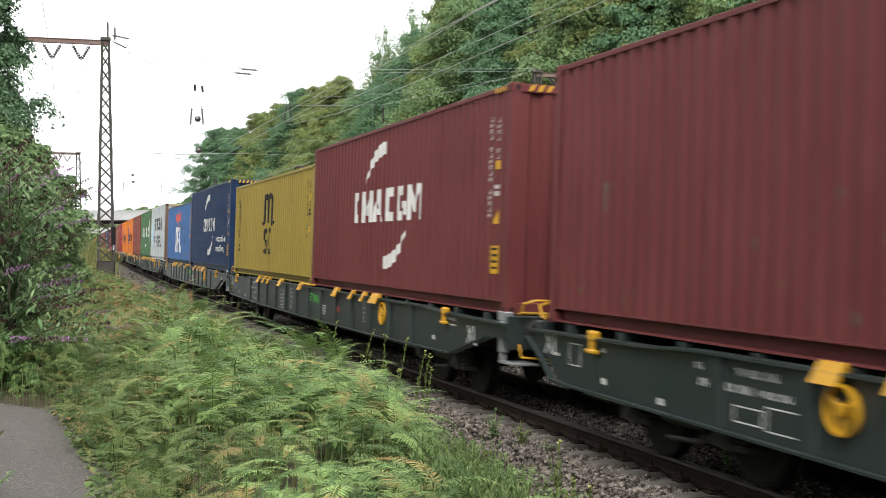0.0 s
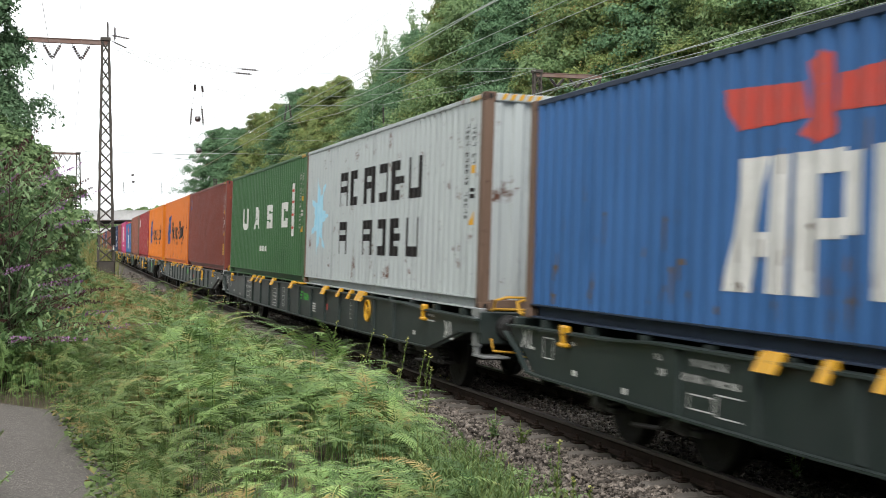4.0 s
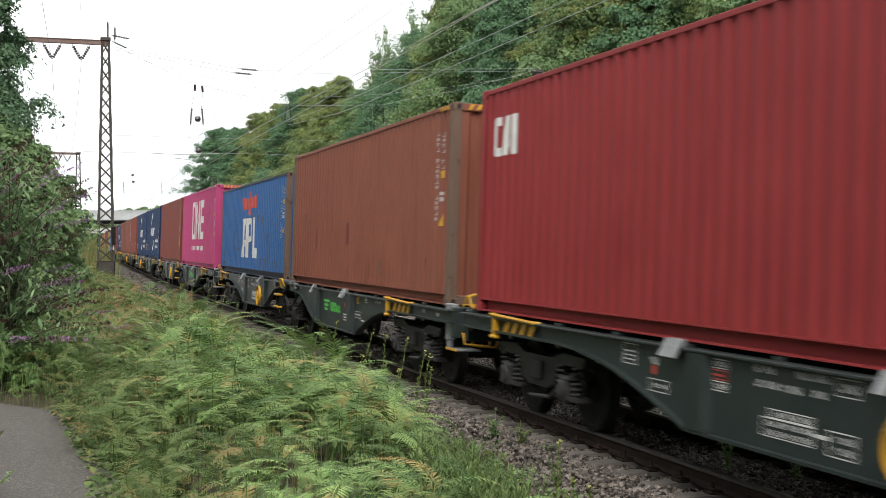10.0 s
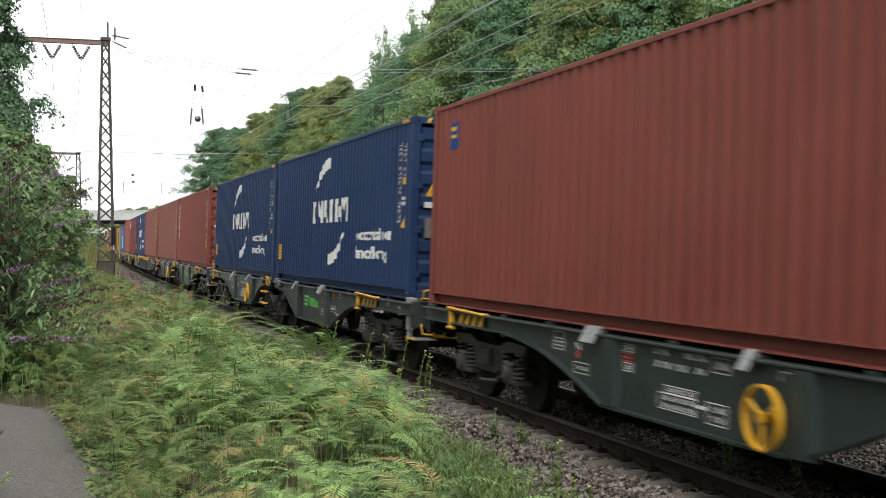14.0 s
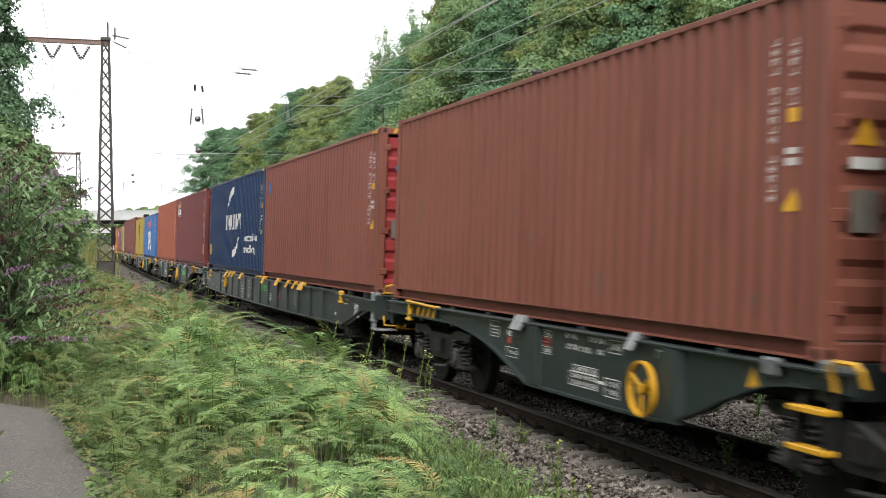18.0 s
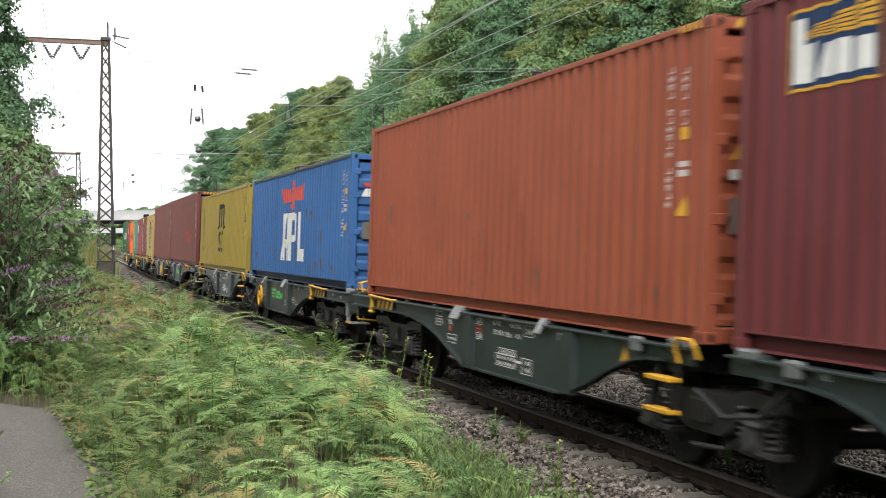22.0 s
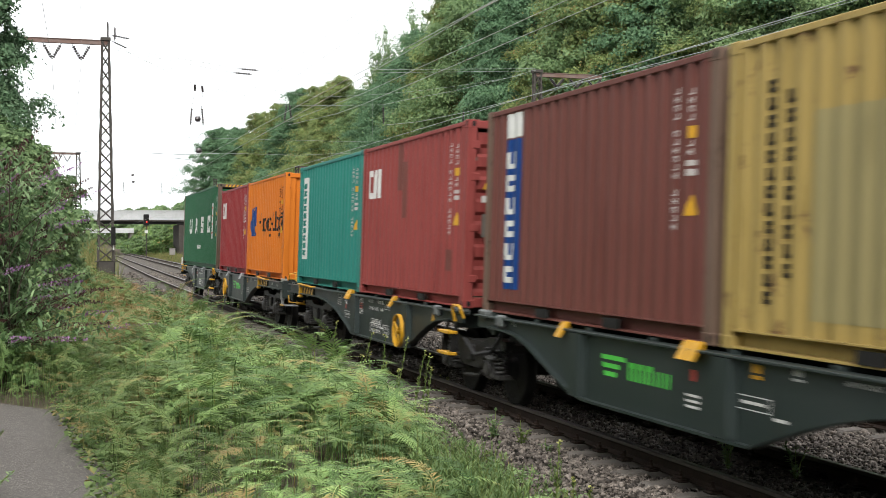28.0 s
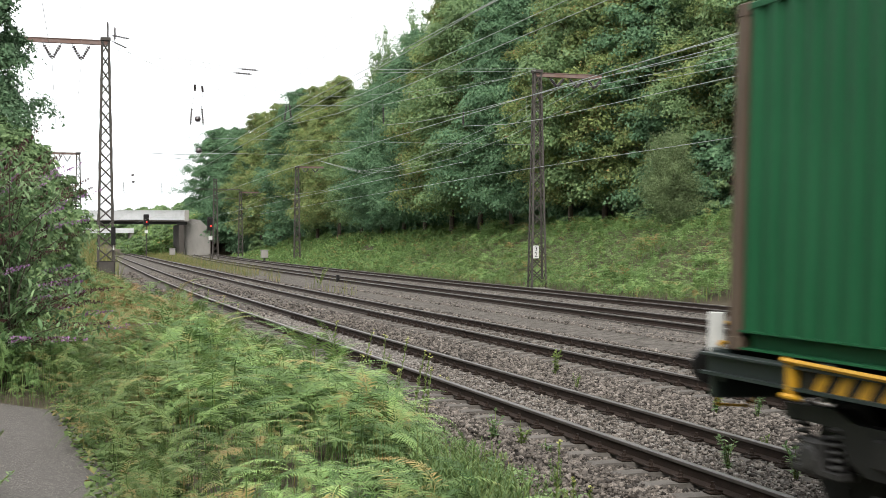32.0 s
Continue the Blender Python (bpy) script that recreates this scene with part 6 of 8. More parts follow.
part("switch_frame", Geo().box(-0.5, 0.4, -0.5, -0.3, 4.8, 5.1).box(-0.5, 0.4, -0.5, -0.3, 5.7, 5.9).box(-0.55, 0.3, -0.5, -0.3, 3.0, 3.2), RUNGEAR, [o for o in scene.objects if o.name.startswith("catenary_mast") and abs(o.location.y - 142) < 1][0])
# masts of the far side
M2 = lattice_mast("catenary_mast", 24.9, 62.6, -0.2, 11.2, 0.86, 0.42, "brown steel lattice mast at the foot of the wooded bank", bays=15)
vee_arm(M2, 11.0, -0.1, 3.6, (1.1, 2.2, 3.2), droop=0.6)
plate = part("distance_sign", Geo().box(-0.4, -0.08, -0.46, -0.44, 1.55, 2.2, 0.004), WHITE, M2, "white kilometre plate with black figures")
for z, ch in ((2.02, "3"), (1.73, "2")):
    part("figure", letter_mesh(ch, 0.34), BLACKP, plate, at=Matrix.Translation((-0.24, -0.465, z)) @ Matrix.Rotation(radians(90), 4, "X"))
for s, x, h in ((152, 30.0, 11.2), (205, 31.45, 10.2)):
    m = lattice_mast("catenary_mast", x, s, 0.0, h, 0.8, 0.42, "distant brown lattice mast by the wooded bank", bays=12)
    vee_arm(m, h - 0.1, -0.1, 3.2, (1.0, 2.2), droop=0.6)
m = lattice_mast("catenary_mast", 23.9, 178, -0.2, 11.0, 0.85, 0.45, "distant pale lattice mast between the tracks", bays=12)
part("cross_arm", Geo().box(-3.0, 3.4, -0.05, 0.05, 9.6, 9.7).box(-1.5, 3.0, -0.05, 0.05, 8.4, 8.48), MASTM, m)


# ---- overhead wires ----
def wire(name, pts, r, label, droop=0.0, group="overhead wires"):
    out = []
    for a, b in zip(pts, pts[1:]):
        a, b = Vector(a), Vector(b)
        for i in range(10):
            k = i / 10
            p = a.lerp(b, k)
            p.z -= droop * 4 * k * (1 - k)
            out.append(tuple(p))
    out.append(tuple(pts[-1]))
    return tagged(part(name, Geo().tube(out, r, 4), WIRE, None), label, "wire", group)


def above(off, s, z, on=False):
    return (line_x(s, on) + off, s, z)


# two runs of line overlap over each of the near tracks
for off, name, r, run in ((0, "carrying_wire", 0.006, ((-20, 7.45), (62, 7.46), (95, 7.4), (250, 7.3))), (-0.06, "carrying_wire", 0.006, ((-20, 7.2), (62, 6.75), (95, 6.8), (250, 7.0))),
                          (0, "contact_wire", 0.009, ((-20, 6.05), (62, 6.05), (95, 5.8), (250, 5.6))), (0.05, "contact_wire", 0.009, ((-20, 5.9), (20, 5.88), (33, 5.7), (62, 5.6), (250, 5.6))),
                          (4, "carrying_wire", 0.009, ((-20, 7.2), (26, 7.3), (44, 7.38), (60, 7.78))), (4, "carrying_wire", 0.009, ((-20, 7.0), (31.5, 6.95), (44, 7.0), (49, 7.1), (60, 7.63))),
                          (4, "contact_wire", 0.009, ((-20, 5.6), (62, 5.6), (150, 5.6), (250, 5.6)))):
    wire(name, [above(off, s, z) for s, z in run], r, "thin %s over a track" % name.replace("_", " "))
for off, name, run in ((10.35, "carrying_wire", ((-20, 6.9), (30, 7.27), (41.3, 7.47), (52.5, 7.69), (60.2, 7.97), (67.2, 8.42))), (10.35, "contact_wire", ((-20, 6.35), (30, 6.42), (43.4, 6.57), (47.1, 6.71), (52.9, 7.13))),
                       (14.7, "carrying_wire", ((-20, 8.6), (37.8, 8.85), (47.8, 8.93))), (10.35, "contact_wire", ((52.9, 5.6), (150, 5.6), (240, 5.6))), (14.7, "contact_wire", ((-20, 5.6), (62, 5.6), (150, 5.6), (240, 5.6))), (14.7, "carrying_wire", ((67, 7.6), (108, 6.6), (150, 7.3), (195, 6.6), (240, 7.3)))):
    wire(name, [above(off, s, z, True) for s, z in run], 0.01, "pale %s over a far track" % name.replace("_", " "))
for off, s, top, low in ((0, 37.3, 7.46, 6.06), (-0.06, 33.6, 6.9, 6.05), (0, 45.5, 7.46, 6.0), (4, 43.0, 7.36, 5.6), (10.35, 45.0, 7.5, 6.65)):
    wire("dropper_wire", [above(off, s, top, off > 5), above(off, s, low, off > 5)], 0.004, "thin dropper between the carrying and the contact wire")
for dx in (-1.1, -2.4, -3.7):
    wire("feeder_wire", [(0.5 + dx, -15, 13.5), (3.35 + dx, 63.0, 10.6), (4.75 + dx * 0.8, 142, 10.6)], 0.008, "feeder line on the mast arms", 1.0)
wire("cross_span_wire", [(3.4, 63, 11.2), (13.5, 62.8, 9.3), (24.7, 62.6, 10.9)], 0.006, "cross-span wire between two masts", 0.25)
wire("cross_span_wire", [(3.4, 63, 7.2), (24.7, 62.6, 7.2)], 0.006, "taut cross-span wire between two masts", 0.05)



def hanging_insulator(name, p, q, label, r=0.06, ball=None):
    g = insulator(Geo(), p, q, r)
    if ball:
        g.lathe([(-0.16, 0.0), (-0.11, 0.11), (0.0, 0.16), (0.11, 0.11), (0.16, 0.0)], ball, "z", 12)
    return tagged(part(name, g, INSUL, None), label, "insulator", "insulators on the wires")


def sky_spot(px, py, d):
    """A point d metres off in a given direction of the view."""
    x, s = ray_place(px, d)
    return (x, s, 2.13 + (430.5 - py) / 2305 * d)


def ray_place(px, d):
    a = radians(17.56) + math.atan((px - 784) / 2305)
    r = d / math.cos(math.atan((px - 784) / 2305))
    return r * math.sin(a), r * math.cos(a)


SPAN = 63.4
for a, b, d in (((423, 122), (457, 125), SPAN), ((412, 129), (446, 132), SPAN), ((260, 271), (289, 272), 142), ((340, 188), (337, 222), SPAN), ((357, 188), (360, 222), SPAN), ((345, 150), (345, 162), SPAN), ((358, 152), (359, 164), SPAN), ((508, 184), (503, 216), SPAN), ((512, 184), (516, 214), SPAN), ((678, 186), (679, 220), SPAN), ((820, 196), (820, 222), SPAN), ((218, 320), (220, 345), 142), ((286, 322), (287, 346), 142)):
    hanging_insulator("line_insulator", sky_spot(*a, d), sky_spot(*b, d), "dark ribbed insulator hung in the overhead wires")
for px, py, d in ((350, 211, SPAN), (352, 267, SPAN), (235, 310, 142), (236, 322, 142)):
    c = sky_spot(px, py, d)
    tagged(part("tension_weight", Geo().lathe([(-0.14, 0.0), (-0.12, 0.11), (0.0, 0.16), (0.12, 0.11), (0.14, 0.0)], c, "z", 12), INSUL, None), "dark round weight hung in the overhead wires", "weight", "weights on the wires")


def hung(pts, d, r=0.008, droop=0.0):
    wire("span_wire", [sky_spot(x, y, d) for x, y in pts], r, "thin wire of the overhead line's suspension", droop)


hung([(200, 80), (345, 150), (358, 152), (508, 188), (678, 186), (713, 178), (800, 162), (900, 138), (948, 124)], SPAN)
hung([(200, 88), (412, 129), (446, 132), (948, 126)], SPAN)
hung([(200, 84), (423, 122), (457, 125), (948, 122)], SPAN)
hung([(345, 162), (340, 188)], SPAN)
hung([(359, 164), (357, 188)], SPAN)
hung([(337, 222), (350, 211), (360, 222)], SPAN)
hung([(350, 211), (352, 267), (338, 290)], SPAN)
hung([(503, 216), (516, 214)], SPAN)
hung([(414, 131), (407, 138), (403, 160), (397, 180), (385, 200), (366, 225), (353, 240)], SPAN, 0.006)
hung([(305, 252), (310, 264), (320, 272), (330, 270), (337, 262), (340, 255)], SPAN, 0.005)
hung([(140, 268), (260, 271), (289, 272), (310, 274), (420, 272), (525, 275), (600, 272), (760, 276), (885, 274)], 142, 0.014)
hung([(310, 272), (310, 287)], 142, 0.03)
hung([(310, 274), (388, 272)], 142, 0.032)
hung([(310, 280), (350, 285)], 142, 0.032)
hung([(218, 270), (218, 320)], 142)
hung([(235, 270), (235, 310), (236, 322), (236, 345)], 142)
hung([(286, 272), (286, 322)], 142)
for px in (420, 595, 752, 878):
    hanging_insulator("line_insulator", sky_spot(px - 8, 273, 142), sky_spot(px + 8, 273, 142), "pale ribbed insulator in the cross-span wire")
for tip, way in (((562, 284), ((640, 303, 123), (700, 294, 108), (800, 255, 90.5), (900, 207, 77.7), (998, 152, 67), (1290, 88, 50))), ((568, 286), ((640, 305, 123), (700, 298, 108), (800, 264, 90.5), (900, 224, 77.7), (1027, 157, 66), (1290, 105, 50.5))), ((575, 288), ((640, 307, 123), (700, 303, 108), (800, 281, 90.5), (900, 242, 77.7), (1066, 160, 65), (1290, 118, 51)))):
    x, y, d = way[-1]
    wire("feeder_wire", [sky_spot(*tip, 142)] + [sky_spot(*w) for w in way] + [sky_spot(1568, y - 62, d - 9.5)], 0.012, "slack feeder line between the mast arms")

# ---- the road bridge in the distance ----
BR = thing("road_bridge", "pale concrete and steel road bridge over the tracks", "bridge")
part("deck", Geo().box(4, 29.1, 256, 268, 6.3, 7.0, 0.05), WALLCON, BR)
fascia = part("fascia", Geo().box(4, 28.4, 255.6, 256, 6.55, 7.3, 0.02), PARAPET, BR)
par = part("parapet", Geo().box(4, 28.4, 255.7, 255.8, 7.3, 8.3), PARAPET, BR, "pale ribbed steel parapet")
for k in range(41):
    part("parapet_post", shared("parapet_post", lambda: Geo().box(-0.08, 0.08, 255.55, 255.7, 7.3, 8.35)), PARAPET, par, at=Matrix.Translation((4.3 + k * 0.6, 0, 0)))
part("handrail", Geo().box(4, 28.4, 255.55, 255.8, 8.35, 8.45), PARAPET, par)
part("girder", Geo().box(4, 28.6, 256.4, 256.7, 5.75, 6.3), RUNGEAR, BR)
part("end_pier", Geo().box(28.4, 29.2, 255.3, 268, 6.3, 8.5, 0.05), WALLCON, BR)
part("pier", Geo().box(27.4, 28.4, 256, 267, -1, 5.7, 0.05), MASTM, BR, "dark stained concrete pier")
part("bearing", Geo().box(27.0, 28.9, 255.9, 257, 5.7, 6.3, 0.04), RUNGEAR, BR)
wall = part("abutment", Geo().prism([(28.42, -1), (33.6, -1), (33.6, 4.8), (31.6, 6.7), (28.42, 6.9)], 258, 270, "y"), WALLCON, BR, "pale concrete abutment wall")
part("wall_band", Geo().box(28.5, 33.5, 257.9, 258, 2.6, 2.72), WALLCON, BR)
B2 = thing("far_bridge", "second pale bridge farther down the line", "bridge")
part("deck", Geo().box(-2, 31.6, 430, 440, 5.4, 6.1), PARAPET, B2)
part("railing", Geo().box(-2, 31.6, 429.9, 430, 6.1, 6.9), PARAPET, B2)
for x in (30.4, 3.0):
    part("pier", Geo().box(x, x + 1.2, 431, 439, -1, 5.4), WALLCON, B2)


# ---- signals and small trackside things ----
def signal(x, s, h, label):
    t = thing("railway_signal", label, "signal", "signals", at=Matrix.Translation((x, s, -0.3)))
    part("post", Geo().tube([(0, 0, 0), (0, 0, h)], 0.09, 8), MASTM, t)
    head = part("signal_head", Geo().box(-0.45, 0.45, -0.15, 0.15, h - 0.2, h + 1.7, 0.05), RUNGEAR, t, "black signal head")
    part("lamp", Geo().lathe([(-0.2, 0.0), (-0.2, 0.1), (-0.1, 0.12)], (0.05, 0, h + 0.45), "y", 14), SIGNALRED, head, "lit red lamp")
    part("number_board", Geo().box(-0.28, 0.28, -0.1, -0.08, h - 1.5, h - 1.0), WHITE, t)
    return t


signal(18.6, 225, 5.6, "tall railway signal showing red")
signal(24.15, 185, 4.4, "railway signal showing red beside a mast")
for x, s in ((20.9, 205), (27.5, 160)):
    t = thing("relay_cabinet", "small grey trackside cabinet on a post", "cabinet", "trackside cabinets", at=Matrix.Translation((x, s, -0.3)))
    part("post", Geo().box(-0.12, 0.12, -0.12, 0.12, 0, 0.7), MASTM, t)
    part("box", Geo().box(-0.42, 0.42, -0.3, 0.3, 0.6, 1.5, 0.04), WALLCON, t)
    part("lid", Geo().box(-0.5, 0.5, -0.38, 0.38, 1.5, 1.6, 0.02), WALLCON, t)


# ---- plants: templates are laid out many times over into one mesh ----
RNG = np.random.default_rng(7)


def big_mesh(name, V, F, material):
    """One mesh from arrays of vertices and of faces with equal corners."""
    me = bpy.data.meshes.new(name)
    k = F.shape[1]
    me.vertices.add(len(V))
    me.vertices.foreach_set("co", np.ascontiguousarray(V, dtype=np.float32).ravel())
    me.loops.add(F.size)
    me.loops.foreach_set("vertex_index", np.ascontiguousarray(F, dtype=np.int32).ravel())
    me.polygons.add(len(F))
    me.polygons.foreach_set("loop_start", np.arange(0, F.size, k, dtype=np.int32))
    me.update(calc_edges=True)
    me.materials.append(material)
    return me


def turn_z(a):
    c, s = np.cos(a), np.sin(a)
    o, i = np.zeros_like(a), np.ones_like(a)
    return np.stack([np.stack([c, -s, o], -1), np.stack([s, c, o], -1), np.stack([o, o, i], -1)], -2)


def turn_x(a):
    c, s = np.cos(a), np.sin(a)
    o, i = np.zeros_like(a), np.ones_like(a)
    return np.stack([np.stack([i, o, o], -1), np.stack([o, c, -s], -1), np.stack([o, s, c], -1)], -2)


def scatter(T, F, places, yaw, tilt, size):
    """Copies of template T (n, 3) with faces F at places, turned and scaled."""
    R = turn_z(yaw) @ turn_x(tilt)
    V = np.einsum("kij,nj->kni", R, T) * (size[:, None, None] if size.ndim == 1 else size[:, None, :]) + places[:, None, :]
    FF = F[None] + (np.arange(len(places)) * len(T))[:, None, None]
    return V.reshape(-1, 3), FF.reshape(-1, F.shape[1])


def joined(pairs):
    Vs, Fs, k = [], [], 0
    for V, F in pairs:
        Vs.append(V)
        Fs.append(F + k)
        k += len(V)
    return np.concatenate(Vs), np.concatenate(Fs)


def stuff(name, pairs, material, label, category):
    V, F = joined(pairs)
    return tagged(new(name, big_mesh(name, V, F, material)), label, category, kind="stuff")


def frond(rng, pairs, length, stalk, rise, end, width, fine=False):
    """One bracken frond, all of a piece: a bare stalk, then a flat triangular blade that arches over towards -y; fine: curved pinnae."""
    n = 40
    el = [radians(rise) + (radians(end) - radians(rise)) * ((i + 0.5) / n) ** 0.8 for i in range(n)]
    foot, p = np.array([0.0, 0, 0]), np.array([0.0, -0.08 * stalk, stalk])
    run = [p]
    for e in el:
        p = p + length / n * np.array([0, -math.cos(e), math.sin(e)])
        run.append(p)
    run = np.array(run)

    def on(t):
        k = min(n - 1, int(t * n))
        return run[k] + (run[k + 1] - run[k]) * (t * n - k)
    V, F = [], []
    stations = [None] + [0.02 + 0.97 * (i / (pairs - 1)) ** 0.9 for i in range(pairs)]
    for i, t in enumerate(stations):
        q = foot if t is None else on(t)
        w = 0.005 * (1 - 0.8 * (t or 0))
        V += [q + [-w, 0, 0], q + [w, 0, 0]]
        if i:
            k = 2 * i
            F += [(k - 2, k - 1, k + 1), (k - 2, k + 1, k)]
    gap = length / pairs
    sway, side = rng.uniform(-0.15, 0.15), np.array([1.0, 0, 0])
    for i, t in enumerate(stations[1:], 1):
        d = on(min(1, t + 0.03)) - on(max(0, t - 0.03))
        d /= np.linalg.norm(d)
        nrm = np.cross(side, d)
        pl = length * width * (1 - t) ** 0.85 * (0.7 + 0.3 * min(1, t / 0.12)) * rng.uniform(0.88, 1.08) + 0.012
        for sg in (-1, 1):
            ang = radians(rng.uniform(50, 66)) - 0.25 * t + sway * sg
            way = sg * side * math.sin(ang) + d * math.cos(ang) + nrm * rng.uniform(-0.08, 0.07)
            across = np.cross(nrm, way)
            across /= np.linalg.norm(across)
            drop = rng.uniform(0.05, 0.2)
            base = 2 * i + (0 if sg < 0 else 1)

            def at(u):
                return V[base] + way * pl * u - np.array([0, 0, drop * pl * u * u * 1.4])
            hw = gap * 0.29 * (0.65 + 0.35 * (1 - t))
            k = len(V)
            cuts = ((0.3, 1.0), (0.7, 0.62)) if fine else ((0.4, 1.0),)
            last = None
            for u, w in cuts:
                V += [at(u) + across * hw * w, at(u) - across * hw * w]
                j = len(V) - 2
                F += [f[::sg] for f in (((base, j, j + 1),) if last is None else ((last, j, j + 1), (last, j + 1, last + 1)))]
                last = j
            V.append(at(1))
            F.append((last, len(V) - 1, last + 1)[::sg])
    return np.array(V), np.array(F)


prng = random.Random(3)


def frond_set(count, pairs, fine, stalk=(0.36, 0.72)):
    return [frond(prng, pairs, prng.uniform(0.44, 0.68), prng.uniform(*stalk), prng.uniform(24, 60), prng.uniform(-50, -8), prng.uniform(0.24, 0.31), fine) for _ in range(count)]


FRONDS = frond_set(14, 21, True)
FRONDS_MID = frond_set(9, 22, False)
FRONDS_FAR = frond_set(5, 9, False, (0.2, 0.36))


def fern_places(n, x0, x1, s0, s1, keep):
    out = []
    while len(out) < n:
        s = s0 + (s1 - s0) * RNG.random()
        x = x0 + (x1 - x0) * RNG.random()
        if keep(x, s):
            out.append((x, s, ground_z(x, s) - 0.03))
    return np.array(out)


def path_edge(s):
    return 0.56 if s < 9.5 else (0.56 - 0.05 * (s - 9.5) if s < 13.6 else -3)


def fern_edge(s):
    """How near the track's middle the bracken grows at s along."""
    return -3.45 + 0.6 * smooth_step(11.5, 14.5, s) - 0.25 * smooth_step(19, 26, s) - 1.25 * smooth_step(12.5, 6.5, s) + 0.2 * noise.noise((s * 0.55, 0, 5)) - 0.02 * max(0, min(s, 32) - 14)


def near_keep(x, s):
    return x > path_edge(s) - 0.03 and x - line_x(s) < fern_edge(s) and noise.noise((x * 0.8, s * 0.8, 9)) > -0.42


def bracken(templates, P, size_at, lean_to=-0.3, wander=1.7):
    """Single fronds, each from its own place in P, most of them arching to the light; size_at gives a frond's size from its place."""
    n = len(P)
    size = np.array([size_at(x, s) * (1 + 0.4 * noise.noise((x * 0.9, s * 0.75, 6))) for x, s, z in P]) * RNG.uniform(0.7, 1.12, n)
    yaw = lean_to + wander * RNG.standard_normal(n)
    tilt = 0.22 * RNG.standard_normal(n)
    which = RNG.integers(0, len(templates), n)
    return [scatter(T, F, P[which == k], yaw[which == k], tilt[which == k], size[which == k]) for k, (T, F) in enumerate(templates)]


def near_size(x, s):
    q = x - line_x(s)
    return 0.82 + 0.24 * smooth_step(-4.8, -3.2, q) * smooth_step(10.5, 14.0, s) - 0.2 * smooth_step(1.6, 0.4, x) - 0.16 * smooth_step(10.0, 8.0, s)


P = fern_places(3700, 0.1, 4.7, 5.2, 17, near_keep)
side = P[:, 0] < 1.25 + 0.3 * np.sin(P[:, 1] * 1.7)
close = P[:, 1] < 11.5
stuff("bracken_near", bracken(FRONDS, P[~side & close], near_size), FERN, "dense green bracken fronds with browning tips", "bracken")
stuff("bracken_middle", bracken(FRONDS_MID, P[~side & ~close], near_size), FERN, "dense green bracken fronds beside the ballast", "bracken")
stuff("bracken_path_side", bracken(FRONDS, P[side & close], near_size, -0.9) + bracken(FRONDS_MID, P[side & ~close], near_size, -0.9), FERNOLD, "darker bracken fronds leaning over the path, browning", "bracken")
P = fern_places(330, 0.3, 0.95, 4.8, 13, lambda x, s: x > path_edge(s) - 0.16)
stuff("bracken_path_edge", bracken(FRONDS_MID, P, lambda x, s: 0.5, -1.2), FERNOLD, "low browning fern sprouts along the path edge", "bracken")
P = fern_places(620, -1.8, 0.6, 13.0, 16.4, lambda x, s: s > (13.78 + 0.55 * max(0.0, -0.3 - x) if x < -0.3 else 13.0 + 1.45 * max(0.0, 0.24 - x)))
stuff("bracken_under_bush", bracken(FRONDS_MID, P, lambda x, s: 0.4 + 0.4 * smooth_step(13.8, 15.2, s)), FERNFAR, "browning bracken at the foot of the buddleia", "bracken")
P = fern_places(3200, -0.5, 4.9, 16, 36, near_keep)
stuff("bracken_bank", bracken(FRONDS_MID, P, near_size), FERNDRY, "green and rust-brown bracken along the bank", "bracken")
P = fern_places(1700, -1.0, 5.2, 35, 75, near_keep)
stuff("bracken_along_line", bracken(FRONDS_FAR, P, near_size), FERN, "bracken and brambles thinning towards the mast", "bracken")


def bank_keep(x, s):
    q = x - line_x(s, s > 95)
    return 17.4 + 0.5 * noise.noise((s * 0.3, 2, 2)) < q < 31


SPRAY = np.array([(0, -0.62, 0), (0.26, -0.05, 0.08), (0, 0.62, -0.08), (-0.26, -0.05, 0.08)])


def mounds(n, per, x0, x1, s0, s1, keep, radius, height, leaf):
    """Low heaps of leaf sprays, each with its own outline."""
    P = fern_places(n, x0, x1, s0, s1, keep)
    out = []
    for x, s, z in P:
        r, h = RNG.uniform(*radius), RNG.uniform(*height)
        d = RNG.standard_normal((per, 3))
        d /= np.linalg.norm(d, axis=1, keepdims=True)
        d[:, 2] = np.abs(d[:, 2])
        out.append(np.array([x, s, z]) + d * np.array([r, r * RNG.uniform(0.8, 1.3), h]) * (0.55 + 0.5 * RNG.random((per, 1))))
    Q = np.concatenate(out)
    m = len(Q)
    return [scatter(SPRAY, np.array([(0, 1, 2), (0, 2, 3)]), Q, 6.283 * RNG.random(m), 0.55 * RNG.standard_normal(m), leaf[0] + (leaf[1] - leaf[0]) * RNG.random(m))]


def hummock(x, s):
    return 0.75 + 0.9 * max(0.0, noise.noise((x * 0.5, s * 0.38, 4)) + 0.2)


P = fern_places(17000, 24, 46, 46, 125, bank_keep)
P[:, 2] += np.array([0.35 * hummock(x, s) for x, s, z in P]) - 0.25
stuff("bracken_far_bank", bracken(FRONDS_FAR, P, lambda x, s: 1.4 * hummock(x, s), 0.0, 1.7), FERNFAR, "bracken covering the far cutting slope, browning in patches", "bracken")
stuff("bracken_bank_beyond", mounds(900, 110, 26, 52, 110, 235, bank_keep, (0.8, 1.7), (0.4, 0.95), (0.18, 0.36)), FERNFAR, "bracken along the far slope towards the bridge", "bracken")

